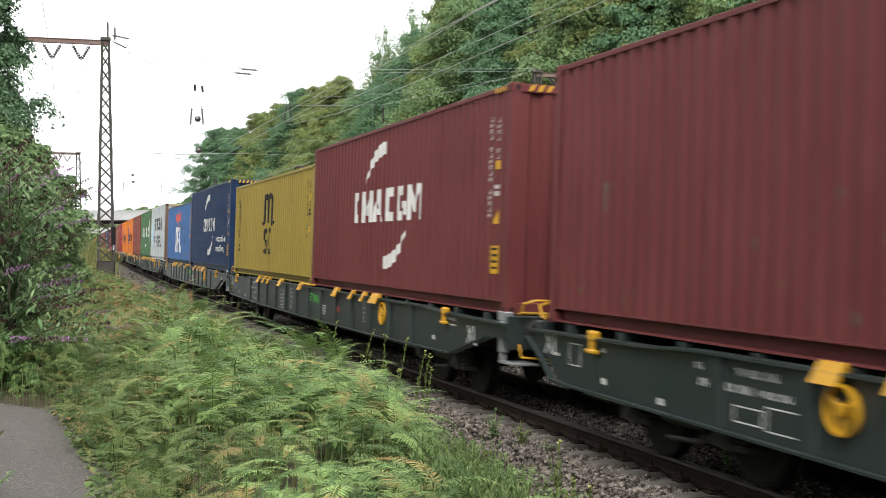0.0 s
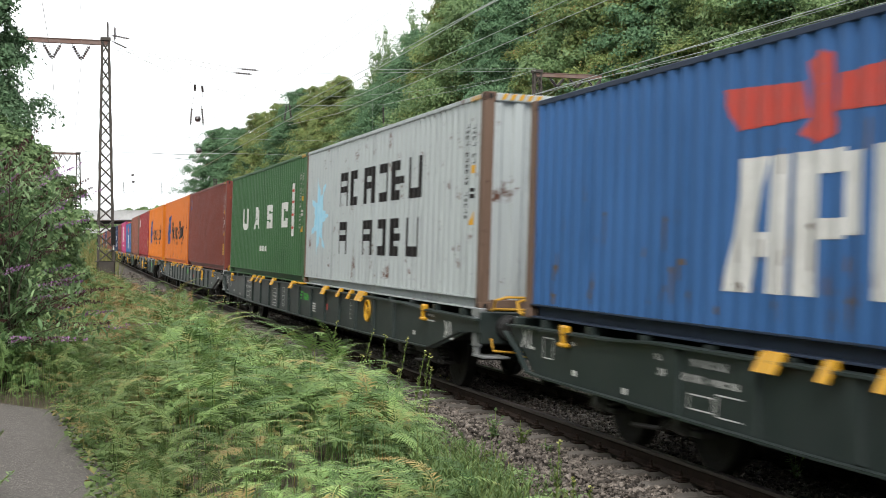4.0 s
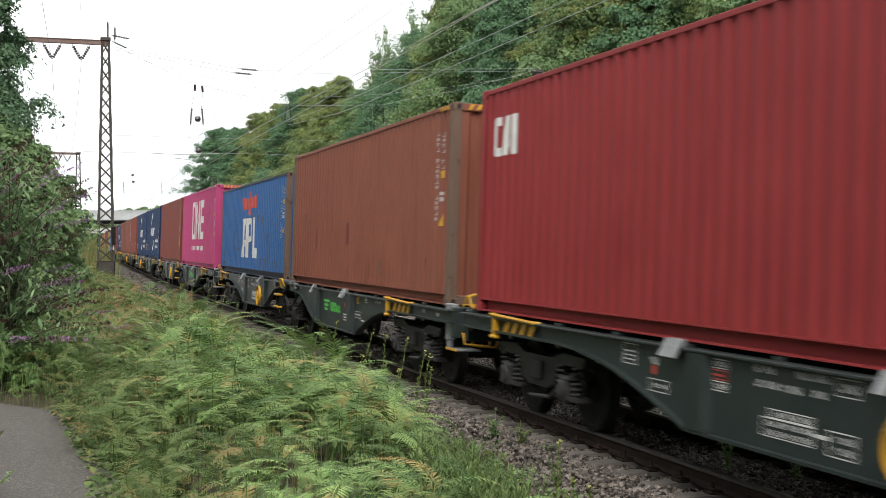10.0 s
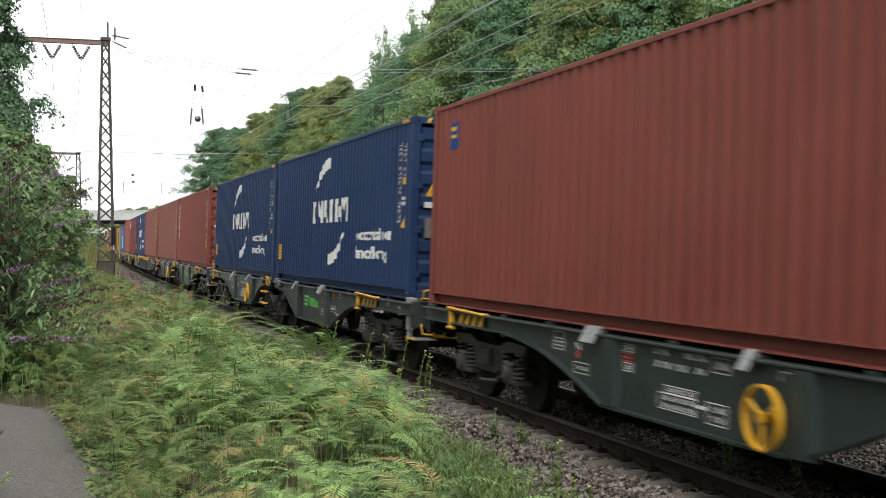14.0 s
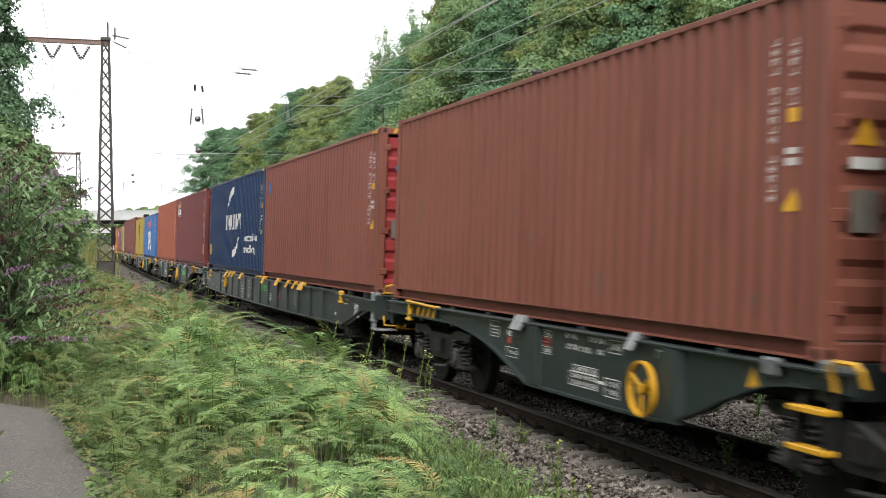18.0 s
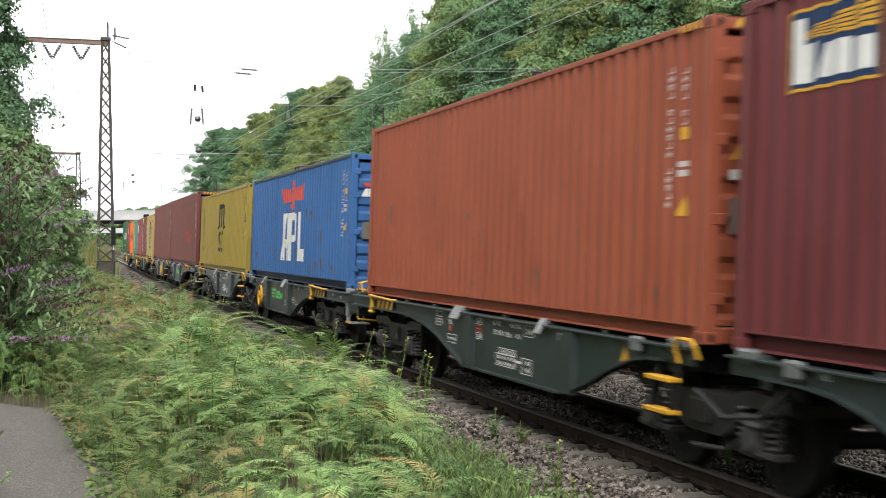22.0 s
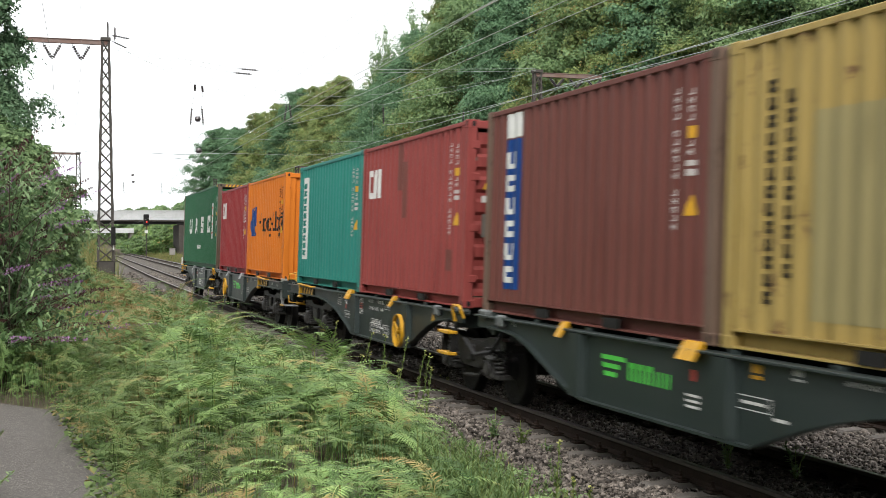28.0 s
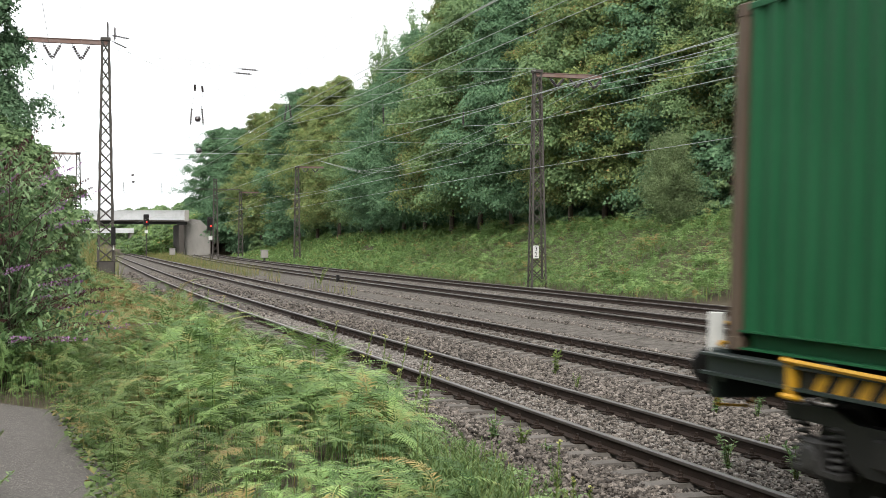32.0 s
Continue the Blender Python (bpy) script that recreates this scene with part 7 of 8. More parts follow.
# ---- grass and weeds ----
BLADE = np.array([(-0.006, 0, 0), (0.006, 0, 0), (0.004, -0.06, 0.3), (-0.004, -0.06, 0.3), (0, -0.2, 0.52)])
BLADE_F = np.array([(0, 1, 2), (0, 2, 3), (3, 2, 4)])


def grass(n, x0, x1, s0, s1, keep, size):
    P = fern_places(n, x0, x1, s0, s1, keep)
    m = len(P)
    return [scatter(BLADE, BLADE_F, P, 6.28 * RNG.random(m), 0.25 * RNG.standard_normal(m), size[0] + (size[1] - size[0]) * RNG.random(m))]


stuff("verge_grass", grass(8000, -1, 5.6, 16, 80, lambda x, s: -5.5 < x - line_x(s) < -2.7, (0.5, 1.2)), GRASS, "tall dry grass along the track verge", "grass")
stuff("ballast_edge_grass", grass(3600, 3.4, 6, 7.5, 20, lambda x, s: -3.1 < x - line_x(s) < -2.0 and noise.noise((x * 1.3, s * 0.9, 3)) > -0.12, (0.25, 0.85)), GRASS, "thin dry grass at the edge of the ballast", "grass")
P = fern_places(6500, 3.4, 6, 7.5, 18, lambda x, s: -3.1 < x - line_x(s) < -1.8 and noise.noise((x * 1.6, s * 1.1, 8)) > 0.1)
P[:, 2] = P[:, 2] * 0 - 0.36 + 0.16 * RNG.random(len(P))
stuff("ballast_edge_clover", [scatter(np.array([(0, 0, 0), (0.022, 0.02, 0.012), (0, 0.05, 0.0), (-0.022, 0.02, 0.012)]), np.array([(0, 1, 2), (0, 2, 3)]), P, 6.28 * RNG.random(len(P)), 0.4 * RNG.standard_normal(len(P)), 0.6 + 0.8 * RNG.random(len(P)))], LEAFM, "low green leaves creeping over the ballast edge", "weeds")
P = fern_places(2600, 0.1, 0.95, 4.6, 13.4, lambda x, s: x > path_edge(s) - 0.2)
P[:, 2] = np.maximum(P[:, 2], 0.4) + 0.03 + 0.1 * RNG.random(len(P))
stuff("path_edge_leaves", [scatter(np.array([(0, 0, 0), (0.022, 0.02, 0.012), (0, 0.05, 0.0), (-0.022, 0.02, 0.012)]), np.array([(0, 1, 2), (0, 2, 3)]), P, 6.28 * RNG.random(len(P)), 0.4 * RNG.standard_normal(len(P)), 0.7 + 0.9 * RNG.random(len(P)))], FERNOLD, "small leaves and litter at the path edge", "weeds")
stuff("middle_grass", grass(6000, 12, 34, 60, 250, lambda x, s: (6.3 < x - line_x(s, False) and x - line_x(s, True) < 8.3 and s > 95) or (5.9 < x - line_x(s) < 8.2 and noise.noise((x, s * 0.15, 0)) > 0.28), (1.0, 2.2)), GRASS, "yellowing grass between the track pairs", "grass")
stuff("far_verge_grass", grass(9000, 0, 14, 80, 420, lambda x, s: -7 < x - line_x(s) < -2.9, (2.0, 4.5)), GRASS, "grass beside the distant line", "grass")


def primrose(x, s, h, lean_x):
    """A tall weed: a leafy spike topped with pale yellow flowers."""
    t = thing("evening_primrose", "tall green weed spike with pale yellow flower tips", "weed", "tall weeds by the ballast", at=Matrix.Translation((x, s, -0.42)))
    pts = [(lean_x * h * (k / 5) ** 1.5, 0, h * k / 5) for k in range(6)]
    part("stem", Geo().tube(pts, 0.008, 5, 0.004), WEED, t)
    g, f = Geo(), Geo()
    rng = random.Random(int(x * 100 + s * 10))
    for k in range(80):
        u = rng.uniform(0.03, 0.98)
        a = rng.uniform(0, 6.28)
        c = Vector((lean_x * h * u ** 1.5, 0, h * u))
        L = 0.06 * (1.1 - u) + 0.03
        d = Vector((math.cos(a), math.sin(a), 1.1)).normalized()
        w = d.cross(Vector((0, 0, 1))).normalized() * L * 0.22
        g.add([tuple(c), tuple(c + d * L * 0.5 + w), tuple(c + d * L), tuple(c + d * L * 0.5 - w)], [(0, 1, 2, 3)])
    for k in range(7):
        a = rng.uniform(0, 6.28)
        c = Vector((lean_x * h + rng.uniform(-0.02, 0.02), rng.uniform(-0.02, 0.02), h * rng.uniform(0.95, 1.01)))
        d = Vector((math.cos(a), math.sin(a), 0.5)) * 0.02
        e = d.cross(Vector((0, 0, 1))) * 0.8
        f.add([tuple(c - d * 0.3), tuple(c + d * 0.6 + e), tuple(c + d * 1.2), tuple(c + d * 0.6 - e)], [(0, 1, 2, 3)])
    part("foliage", g, WEED, t)
    part("flower_head", f, WEEDTOP, t)


for x, s, h, l in ((4.5, 20.2, 1.32, 0.1), (4.5, 18.4, 1.28, 0.2), (4.5, 17.0, 1.3, 0.05), (4.45, 16.2, 1.32, 0.15), (4.45, 15.4, 1.22, 0.16), (4.5, 15.2, 1.2, 0.12), (4.4, 17.4, 1.05, 0.05), (4.45, 16.6, 1.0, 0.02), (4.35, 15.9, 0.95, 0.1), (4.5, 15.0, 1.05, 0.1), (4.4, 18.0, 0.95, 0.1),
                   (4.6, 33.5, 1.2, 0.1), (4.7, 37, 1.25, 0.06), (4.65, 35, 1.0, 0.1), (4.7, 41, 1.3, 0.1), (4.7, 44, 1.2, 0.05), (4.6, 31, 1.1, 0.1), (4.3, 10.4, 0.85, 0.06), (3.95, 9.2, 0.75, 0.02), (4.0, 9.05, 0.7, 0.05)):
    primrose(x, s, h, l)


def sapling(x, s, z, h, material, label, n=90, r=0.4, leaf=1.0):
    t = thing("ballast_weed", label, "weed", "weeds in the ballast", at=Matrix.Translation((x, s, z)))
    rng = random.Random(int(x * 31 + s * 7))
    st, lv = Geo(), Geo()
    for k in range(5):
        a = rng.uniform(0, 6.28)
        q = (r * h * math.cos(a) * 0.6, r * h * math.sin(a) * 0.6, h * rng.uniform(0.7, 1))
        st.tube([(0, 0, 0), (q[0] * 0.4, q[1] * 0.4, q[2] * 0.6), q], 0.008, 4, 0.003)
        for j in range(n // 5):
            u = rng.uniform(0.25, 1.0)
            c = Vector((q[0] * u ** 1.5, q[1] * u ** 1.5, q[2] * u))
            d = Vector((rng.uniform(-1, 1), rng.uniform(-1, 1), rng.uniform(-0.2, 0.6))).normalized() * h * 0.15 * leaf
            w = d.cross(Vector((0, 0, 1))).normalized() * h * 0.045 * leaf
            lv.add([tuple(c), tuple(c + d * 0.5 + w), tuple(c + d), tuple(c + d * 0.5 - w)], [(0, 1, 2, 3)])
    part("stem", st, WEED, t)
    part("foliage", lv, material, t)


def feathery_weed(x, s, z, h, stems, label):
    """A tuft of upright stems with whorls of fine thread-like leaves."""
    rng = random.Random(int(x * 91 + s * 37))
    t = thing("feathery_weed", label, "weed", "feathery weeds by the ballast", at=Matrix.Translation((x, s, z)))
    st, lv = Geo(), Geo()
    for k in range(stems):
        bx, by, hh = rng.uniform(-0.22, 0.22), rng.uniform(-0.22, 0.22), h * rng.uniform(0.6, 1.05)
        lx, ly = rng.uniform(-0.12, 0.12), rng.uniform(-0.12, 0.12)
        st.tube([(bx, by, 0), (bx + lx * 0.3, by + ly * 0.3, hh * 0.55), (bx + lx, by + ly, hh)], 0.005, 4, 0.002)
        for j in range(44):
            u = rng.uniform(0.12, 1.0)
            c = Vector((bx + lx * u * u, by + ly * u * u, hh * u))
            a, L = rng.uniform(0, 6.283), rng.uniform(0.05, 0.12) * (1.15 - 0.75 * u)
            d = Vector((math.cos(a), math.sin(a), rng.uniform(0.5, 1.3))).normalized() * L
            w = d.cross(Vector((0, 0, 1))).normalized() * 0.0045
            lv.add([tuple(c - w), tuple(c + w), tuple(c + d * 0.6 + w), tuple(c + d), tuple(c + d * 0.6 - w)], [(0, 1, 2, 3, 4)])
    part("stem", st, WEED, t)["kind"] = "stuff"
    part("foliage", lv, WEEDFINE, t)["kind"] = "stuff"


wrng = random.Random(29)
for k in range(62):
    s = wrng.uniform(6.6, 13.6)
    x = line_x(s) + fern_edge(s) + wrng.uniform(-0.15, 1.25) * (1 if s < 11 else 0.75)
    feathery_weed(x, s, ground_z(x, s) - 0.03, wrng.uniform(0.35, 0.62), wrng.randint(9, 15), "tuft of feathery green weed at the edge of the ballast")
for x, s, h, n in ((4.72, 11.55, 0.36, 5), (4.86, 11.7, 0.42, 4)):
    feathery_weed(x, s, -0.4, h, n, "two slim green weed spikes in the ballast")


for x, s, h, m in ((5.3, 13.8, 0.4, WEED), (5.15, 14.3, 0.45, LEAFM), (5.4, 13.3, 0.26, LEAFM), (8.9, 21.5, 0.55, WEED), (8.95, 15.9, 0.6, LEAFM), (9.3, 15.4, 0.45, LEAFM), (6.9, 12.0, 0.45, LEAFM), (7.2, 11.2, 0.45, LEAFM), (7.9, 12.9, 0.25, WEED), (4.4, 12.2, 0.5, LEAFM), (4.6, 12.8, 0.4, WEED), (4.3, 11.6, 0.45, LEAFM), (6.5, 24, 0.3, WEED), (8.4, 19.4, 0.3, WEED), (4.4, 13.6, 0.35, WEED), (4.7, 11.0, 0.3, WEED), (6.3, 19.8, 0.3, WEEDTOP)):
    sapling(x, s, -0.28 if x > 5 else -0.42, h, m, "small green weed sprouting from the ballast")
sapling(15.2, 70.7, -0.4, 1.35, WEED, "light green sapling standing between the tracks", 420, 0.75, 0.5)
sapling(-0.24, 8.6, 0.52, 0.26, LEAFM, "low leafy weed growing on the path", 120, 0.9)
sapling(-0.3, 10.3, 0.52, 0.28, BUDDEAD, "withered brown weed at the side of the path", 60, 0.7)
t = thing("marker_post", "short dark steel post in the ballast", "post", at=Matrix.Translation((17.3, 75.3, -0.4)))
part("post", Geo().box(-0.09, 0.09, -0.09, 0.09, 0, 0.65, 0.015), RUNGEAR, t)

# ---- trees ----
LEAF = np.array([(0, -0.5, 0), (0.3, 0.0, 0.07), (0, 0.5, -0.05), (-0.3, 0.0, 0.07)])
LEAF_F = np.array([(0, 1, 2), (0, 2, 3)])
LANCE_F = np.array([(0, 1, 5), (1, 2, 5), (2, 4, 5), (2, 3, 4)])


def facing_leaves(rng, P, N, size, long=1.0):
    """One small three-cornered leaf spray at each place of P, facing N."""
    A = np.cross(N, rng.standard_normal(P.shape))
    A /= np.linalg.norm(A, axis=1, keepdims=True) + 1e-9
    B = np.cross(N, A)
    k = size[:, None]
    V = np.stack([P - 0.42 * k * A - 0.36 * k * B, P + 0.42 * k * A - 0.36 * k * B, P + 0.7 * k * long * B], 1).reshape(-1, 3)
    return V, np.arange(len(V)).reshape(-1, 3)


def crown_mesh(name, seed, height, radius, low, clusters, per, leaf, material, droop=0.0, shape=0.75, flat=0.6):
    """A crown of boughs: each is a lumpy shell of leaf sprays, open below, so that dark gaps stay between them."""
    rng = np.random.default_rng(seed)
    boughs = max(6, clusters // 7)
    z = low + (height - low) * (np.arange(boughs) + rng.random(boughs)) / boughs
    rel = np.clip((z - low) / (height - low), 0, 1)
    env = radius * np.clip(np.sin(np.pi * (0.12 + 0.88 * rel ** shape)) ** 0.6, 0.2, 1)
    a = 2.39996 * np.arange(boughs) + 0.8 * rng.standard_normal(boughs)
    rad = env * (0.45 + 0.5 * rng.random(boughs) ** 0.5) * (1 + 0.16 * np.sin(3 * a + seed))
    B = np.stack([rad * np.cos(a), rad * np.sin(a), z], -1)
    bs = radius * (0.24 + 0.18 * rng.random(boughs)) * (1 - 0.35 * rel)
    own = np.arange(clusters) % boughs
    w = rng.standard_normal((clusters, 3))
    w /= np.linalg.norm(w, axis=1, keepdims=True)
    w[:, 2] = np.abs(w[:, 2])
    a, rel = a[own], rel[own]
    C = B[own] + w * bs[own, None] * rng.uniform(0.55, 1.1, (clusters, 1)) * np.array([1.2, 1.2, 0.75])
    fill = rng.random(clusters) < 0.36
    turn, up = 6.283 * rng.random(clusters), rng.random(clusters)
    wide = 0.92 * radius * np.clip(np.sin(np.pi * (0.12 + 0.88 * up ** shape)) ** 0.6, 0.2, 1) * rng.random(clusters) ** 0.4
    C[fill] = np.stack([wide * np.cos(turn), wide * np.sin(turn), low + (height - low) * up], -1)[fill]
    a = np.where(fill, turn, a)
    cs = bs[own] * (0.36 + 0.3 * rng.random(clusters))
    d = rng.standard_normal((clusters, per, 3))
    d /= np.linalg.norm(d, axis=2, keepdims=True)
    d[..., 2] = np.where(d[..., 2] < -0.3, -d[..., 2], d[..., 2])
    ph = 6.283 * rng.random((clusters, 3))
    lump = 1 + 0.2 * np.sin(4 * d[..., 0] + ph[:, None, 0]) * np.sin(5 * d[..., 1] + ph[:, None, 1]) + 0.16 * np.sin(9 * d[..., 0] + 7 * d[..., 1] + ph[:, None, 2])
    r = (0.4 + 0.75 * rng.random((clusters, per)) ** 0.7 + 0.6 * rng.random((clusters, per)) ** 6) * lump
    off = d * (r * cs[:, None])[..., None] * np.array([1.25, 1.25, flat])
    off[..., 2] -= (0.22 + droop) * (off[..., 0] ** 2 + off[..., 1] ** 2) / cs[:, None]
    P = (C[:, None, :] + off).reshape(-1, 3)
    out = np.stack([np.cos(a), np.sin(a), 0 * a], -1)
    N = d + 0.35 * out[:, None, :] + np.array([0, 0, 0.5]) + 0.6 * rng.standard_normal(d.shape)
    N = N.reshape(-1, 3)
    N /= np.linalg.norm(N, axis=1, keepdims=True)
    V, F = facing_leaves(rng, P, N, leaf * (0.55 + 0.9 * rng.random(len(P))))
    return big_mesh(name, V, F, material), C


def birch_crown(name, seed, height, radius, twigs, per, leaf, material):
    """Thin rising twigs that nod at their tips, with small leaves along them."""
    rng = np.random.default_rng(seed)
    a, u = 6.283 * rng.random(twigs), rng.random(twigs)
    z0 = 0.1 + 0.62 * height * u
    reach = radius * (0.35 + 0.65 * rng.random(twigs)) * (1 - 0.55 * u)
    rise = height * (0.16 + 0.26 * rng.random(twigs))
    t = rng.random((twigs, per)) ** 0.75
    rr = reach[:, None] * t
    P = np.stack([rr * np.cos(a)[:, None], rr * np.sin(a)[:, None], z0[:, None] + rise[:, None] * (t * 1.5 - 0.5 * t ** 3)], -1)
    P = (P + 0.13 * rng.standard_normal(P.shape) * np.array([1, 1, 1.3])).reshape(-1, 3)
    N = rng.standard_normal(P.shape) + np.stack([np.cos(a), np.sin(a), 0.6 + 0 * a], -1).repeat(per, 0) * 0.8
    N /= np.linalg.norm(N, axis=1, keepdims=True)
    V, F = facing_leaves(rng, P, N, leaf * (0.6 + 0.8 * rng.random(len(P))))
    C = np.stack([reach * np.cos(a), reach * np.sin(a), z0 + rise], -1)
    return big_mesh(name, V, F, material), C


def tree(name, x, s, z, me_c, height, label, category, bark=BARK, thick=0.22, group="", turn=0.0, k=1.0, crown_label=""):
    """Trunk, limbs that reach into the clumps, and the crown."""
    me, C = me_c
    t = thing(name, label, category, group, at=Matrix.Translation((x, s, z)) @ Matrix.Rotation(turn, 4, "Z") @ Matrix.Diagonal((k, k, k, 1)))
    key = ("trunk", me.name)

    def trunk():
        g = Geo().tube([(0, 0, -0.4), (0.05, 0.02, height * 0.2), (-0.05, 0.06, height * 0.5), (0.04, 0, height * 0.85)], thick, 9, thick * 0.25)
        for c in C[::max(1, len(C) // 16)]:
            b = min(height * 0.75, max(height * 0.15, c[2] * 0.55))
            g.tube([(0, 0, b), (c[0] * 0.45, c[1] * 0.45, b + (c[2] - b) * 0.6), tuple(c)], thick * 0.35, 5, thick * 0.06)
        return g
    part("trunk", shared(key, trunk), bark, t)
    part("crown", me, me.materials[0], t, crown_label)
    return t


CROWNS = {
    "dark": [(crown_mesh("dark_crown", 11 + k, 18, 4.6, 1.2, 560, 190, 0.15, LEAFD, 0.0, flat=0.62), 18) for k in range(2)],
    "mid": [(crown_mesh("mid_crown", 21 + k, 19, 4.9, 1.6, 560, 190, 0.155, LEAFM, -0.1, flat=0.8), 19) for k in range(2)],
    "light": [(crown_mesh("light_crown", 31, 18.5, 4.2, 2.0, 560, 190, 0.15, LEAFY, -0.08, flat=0.85), 18.5)],
}
WOODS = "trees of the wood on the far bank"


FRONT = [(385, 264, "dark", 1.28), (424, 252, "dark", 1.3), (462, 240, "light", 1.26), (500, 222, "light", 1.2), (530, 200, "dark", 1.28), (562, 186, "light", 1.2), (600, 172, "light", 1.1), (640, 158, "mid", 1.0), (676, 146, "dark", 1.05), (715, 140, "dark", 1.12), (752, 128, "dark", 1.15),
         (800, 118, "light", 1.12), (850, 112, "mid", 1.12), (905, 104, "dark", 1.05), (960, 100, "dark", 1.1), (1010, 94, "light", 1.0), (1070, 92, "mid", 1.1), (1130, 88, "light", 1.05), (1190, 86, "dark", 1.1), (1255, 84, "mid", 1.1), (1320, 80, "light", 1.05), (1390, 78, "mid", 1.1), (1460, 76, "dark", 1.1), (1535, 72, "mid", 1.1), (1620, 70, "dark", 1.1)]
BACK = [(470, 262, "dark", 1.0), (545, 215, "mid", 1.1), (620, 190, "mid", 1.1), (690, 165, "light", 1.15), (740, 150, "mid", 1.2), (790, 138, "light", 1.25), (870, 128, "light", 1.3), (940, 120, "mid", 1.3), (1000, 114, "dark", 1.3), (1060, 112, "light", 1.35), (1130, 106, "mid", 1.35), (1210, 102, "mid", 1.35), (1300, 98, "light", 1.35), (1400, 94, "mid", 1.35), (1500, 90, "dark", 1.3), (1600, 88, "mid", 1.3)]
trng = random.Random(5)
for px, d, kind, k in FRONT + BACK:
    x, s = ray_place(px, d)
    (me_c, h) = CROWNS[kind][trng.randrange(len(CROWNS[kind]))]
    tree("locust_tree" if kind == "dark" else "broadleaf_tree", x, s, ground_z(x, s), me_c, h,
         {"dark": "dark green feathery-leaved tree in the wood", "mid": "full green broadleaf tree in the wood", "light": "yellowish green broadleaf tree in the wood"}[kind], "tree", group=WOODS, turn=trng.uniform(0, 6.28), k=k * trng.uniform(0.9, 1.07))
BACKDROP = crown_mesh("inner_wood_crown", 91, 17, 5.5, 0.5, 110, 110, 0.55, LEAFD)
for k in range(30):
    px = 440 + k * 41 + trng.uniform(-10, 10)
    d = 100 + 62000 / px ** 0.97 * 0.9 * (1.0 if px < 800 else 0.62)
    x, s = ray_place(px, min(285, d))
    tree("inner_tree", x, s, ground_z(x, s), BACKDROP, 17, "green tree deeper in the wood", "tree", group=WOODS, turn=trng.uniform(0, 6.28), k=1.1 if px < 560 else 1.3)
for px, d in ((398, 276), (418, 272), (440, 268), (460, 262)):
    x, s = ray_place(px, d)
    tree("inner_tree", x, s, ground_z(x, s), BACKDROP, 17, "green tree deeper in the wood", "tree", group=WOODS, turn=px * 0.7, k=1.12)
SHRUB = crown_mesh("shrub_crown", 51, 4.2, 2.6, 0.2, 80, 180, 0.19, LEAFD, 0.15, flat=0.4)
SHRUB2 = crown_mesh("green_shrub_crown", 52, 3.6, 2.4, 0.1, 80, 180, 0.19, LEAFM)
for k in range(34):
    px = 470 + k * 36 + trng.uniform(-12, 12)
    d = 236 * (470 / px) ** 1.05 + trng.uniform(-3, 2) - 4
    x, s = ray_place(px, max(66, d))
    tree("shrub", x, s, ground_z(x, s) - 0.2, (SHRUB, SHRUB2)[k % 3 == 0], 3.6, "dense green shrub at the edge of the wood", "shrub", thick=0.08, group="shrubs at the wood's edge", turn=trng.uniform(0, 6.28), k=trng.uniform(0.8, 1.35))
BIRCH = birch_crown("birch_crown", 61, 5.6, 2.5, 360, 150, 0.075, LEAFB)
x, s = ray_place(1186, 73)
tree("young_birch", x, s, ground_z(x, s), BIRCH, 5.4, "pale silvery-green young birch on the far bank", "tree", thick=0.08, turn=0.4, k=1.0)
SLENDER = birch_crown("slender_crown", 63, 20.5, 3.4, 420, 110, 0.15, LEAFM)
for px, d, k in ((679, 150, 1.12), (739, 140, 1.16)):
    x, s = ray_place(px, d)
    tree("slender_tree", x, s, ground_z(x, s), SLENDER, 20, "slender sparse green tree above the wood's edge", "tree", thick=0.12, group=WOODS, turn=px * 0.3, k=k)
# far trees beyond the bridges
FARC = crown_mesh("far_crown", 71, 9, 5.5, 0.0, 90, 60, 0.9, LEAFM)
for px, d in ((215, 520), (235, 500), (262, 480), (290, 460), (318, 430), (345, 400), (372, 330), (240, 560), (280, 540), (330, 300), (350, 290), (375, 285), (180, 560), (150, 600), (120, 500), (90, 480)):
    x, s = ray_place(px, d)
    tree("distant_tree", x, s, 2.0 if d > 350 else 1.0, FARC, 8.0, "distant green tree beyond the bridge", "tree", group="distant trees", turn=trng.uniform(0, 6.28), k=1.4 if d > 350 else 0.7)

for k in range(18):
    px = trng.uniform(212, 322)
    d = trng.uniform(262, 400)
    x, s = ray_place(px, d)
    tree("bank_shrub", x, s, -0.6 + 5.5 * smooth_step(235, 330, px) * trng.uniform(0.2, 1), SHRUB2, 3.6, "leafy green shrub on the bank below the bridge", "shrub", thick=0.08, group="shrubs below the bridge", turn=trng.uniform(0, 6.28), k=trng.uniform(0.7, 1.2))

stuff("bank_below_bridge", mounds(260, 110, 14, 40, 262, 420, lambda x, s: 6.8 < x - line_x(s) < 22, (1.6, 3.2), (1.0, 2.2), (0.6, 1.1)), FERNFAR, "green overgrown slope below the bridge", "bracken")

# ---- trees and shrubs on the path side ----
TALL = crown_mesh("path_tree_crown", 81, 11.5, 2.4, 1.0, 520, 190, 0.1, LEAFP, 0.3)
for px, d, k in ((-62, 40, 1.0), (-95, 44, 1.02), (-190, 30, 0.95), (-330, 24, 0.9)):
    x, s = ray_place(px, d)
    tree("path_tree", x, s, 0.4, TALL, 11, "green tree of the path row, which runs on unseen to block low sky light", "tree", thick=0.16, group="trees by the path", turn=px * 0.1, k=k)
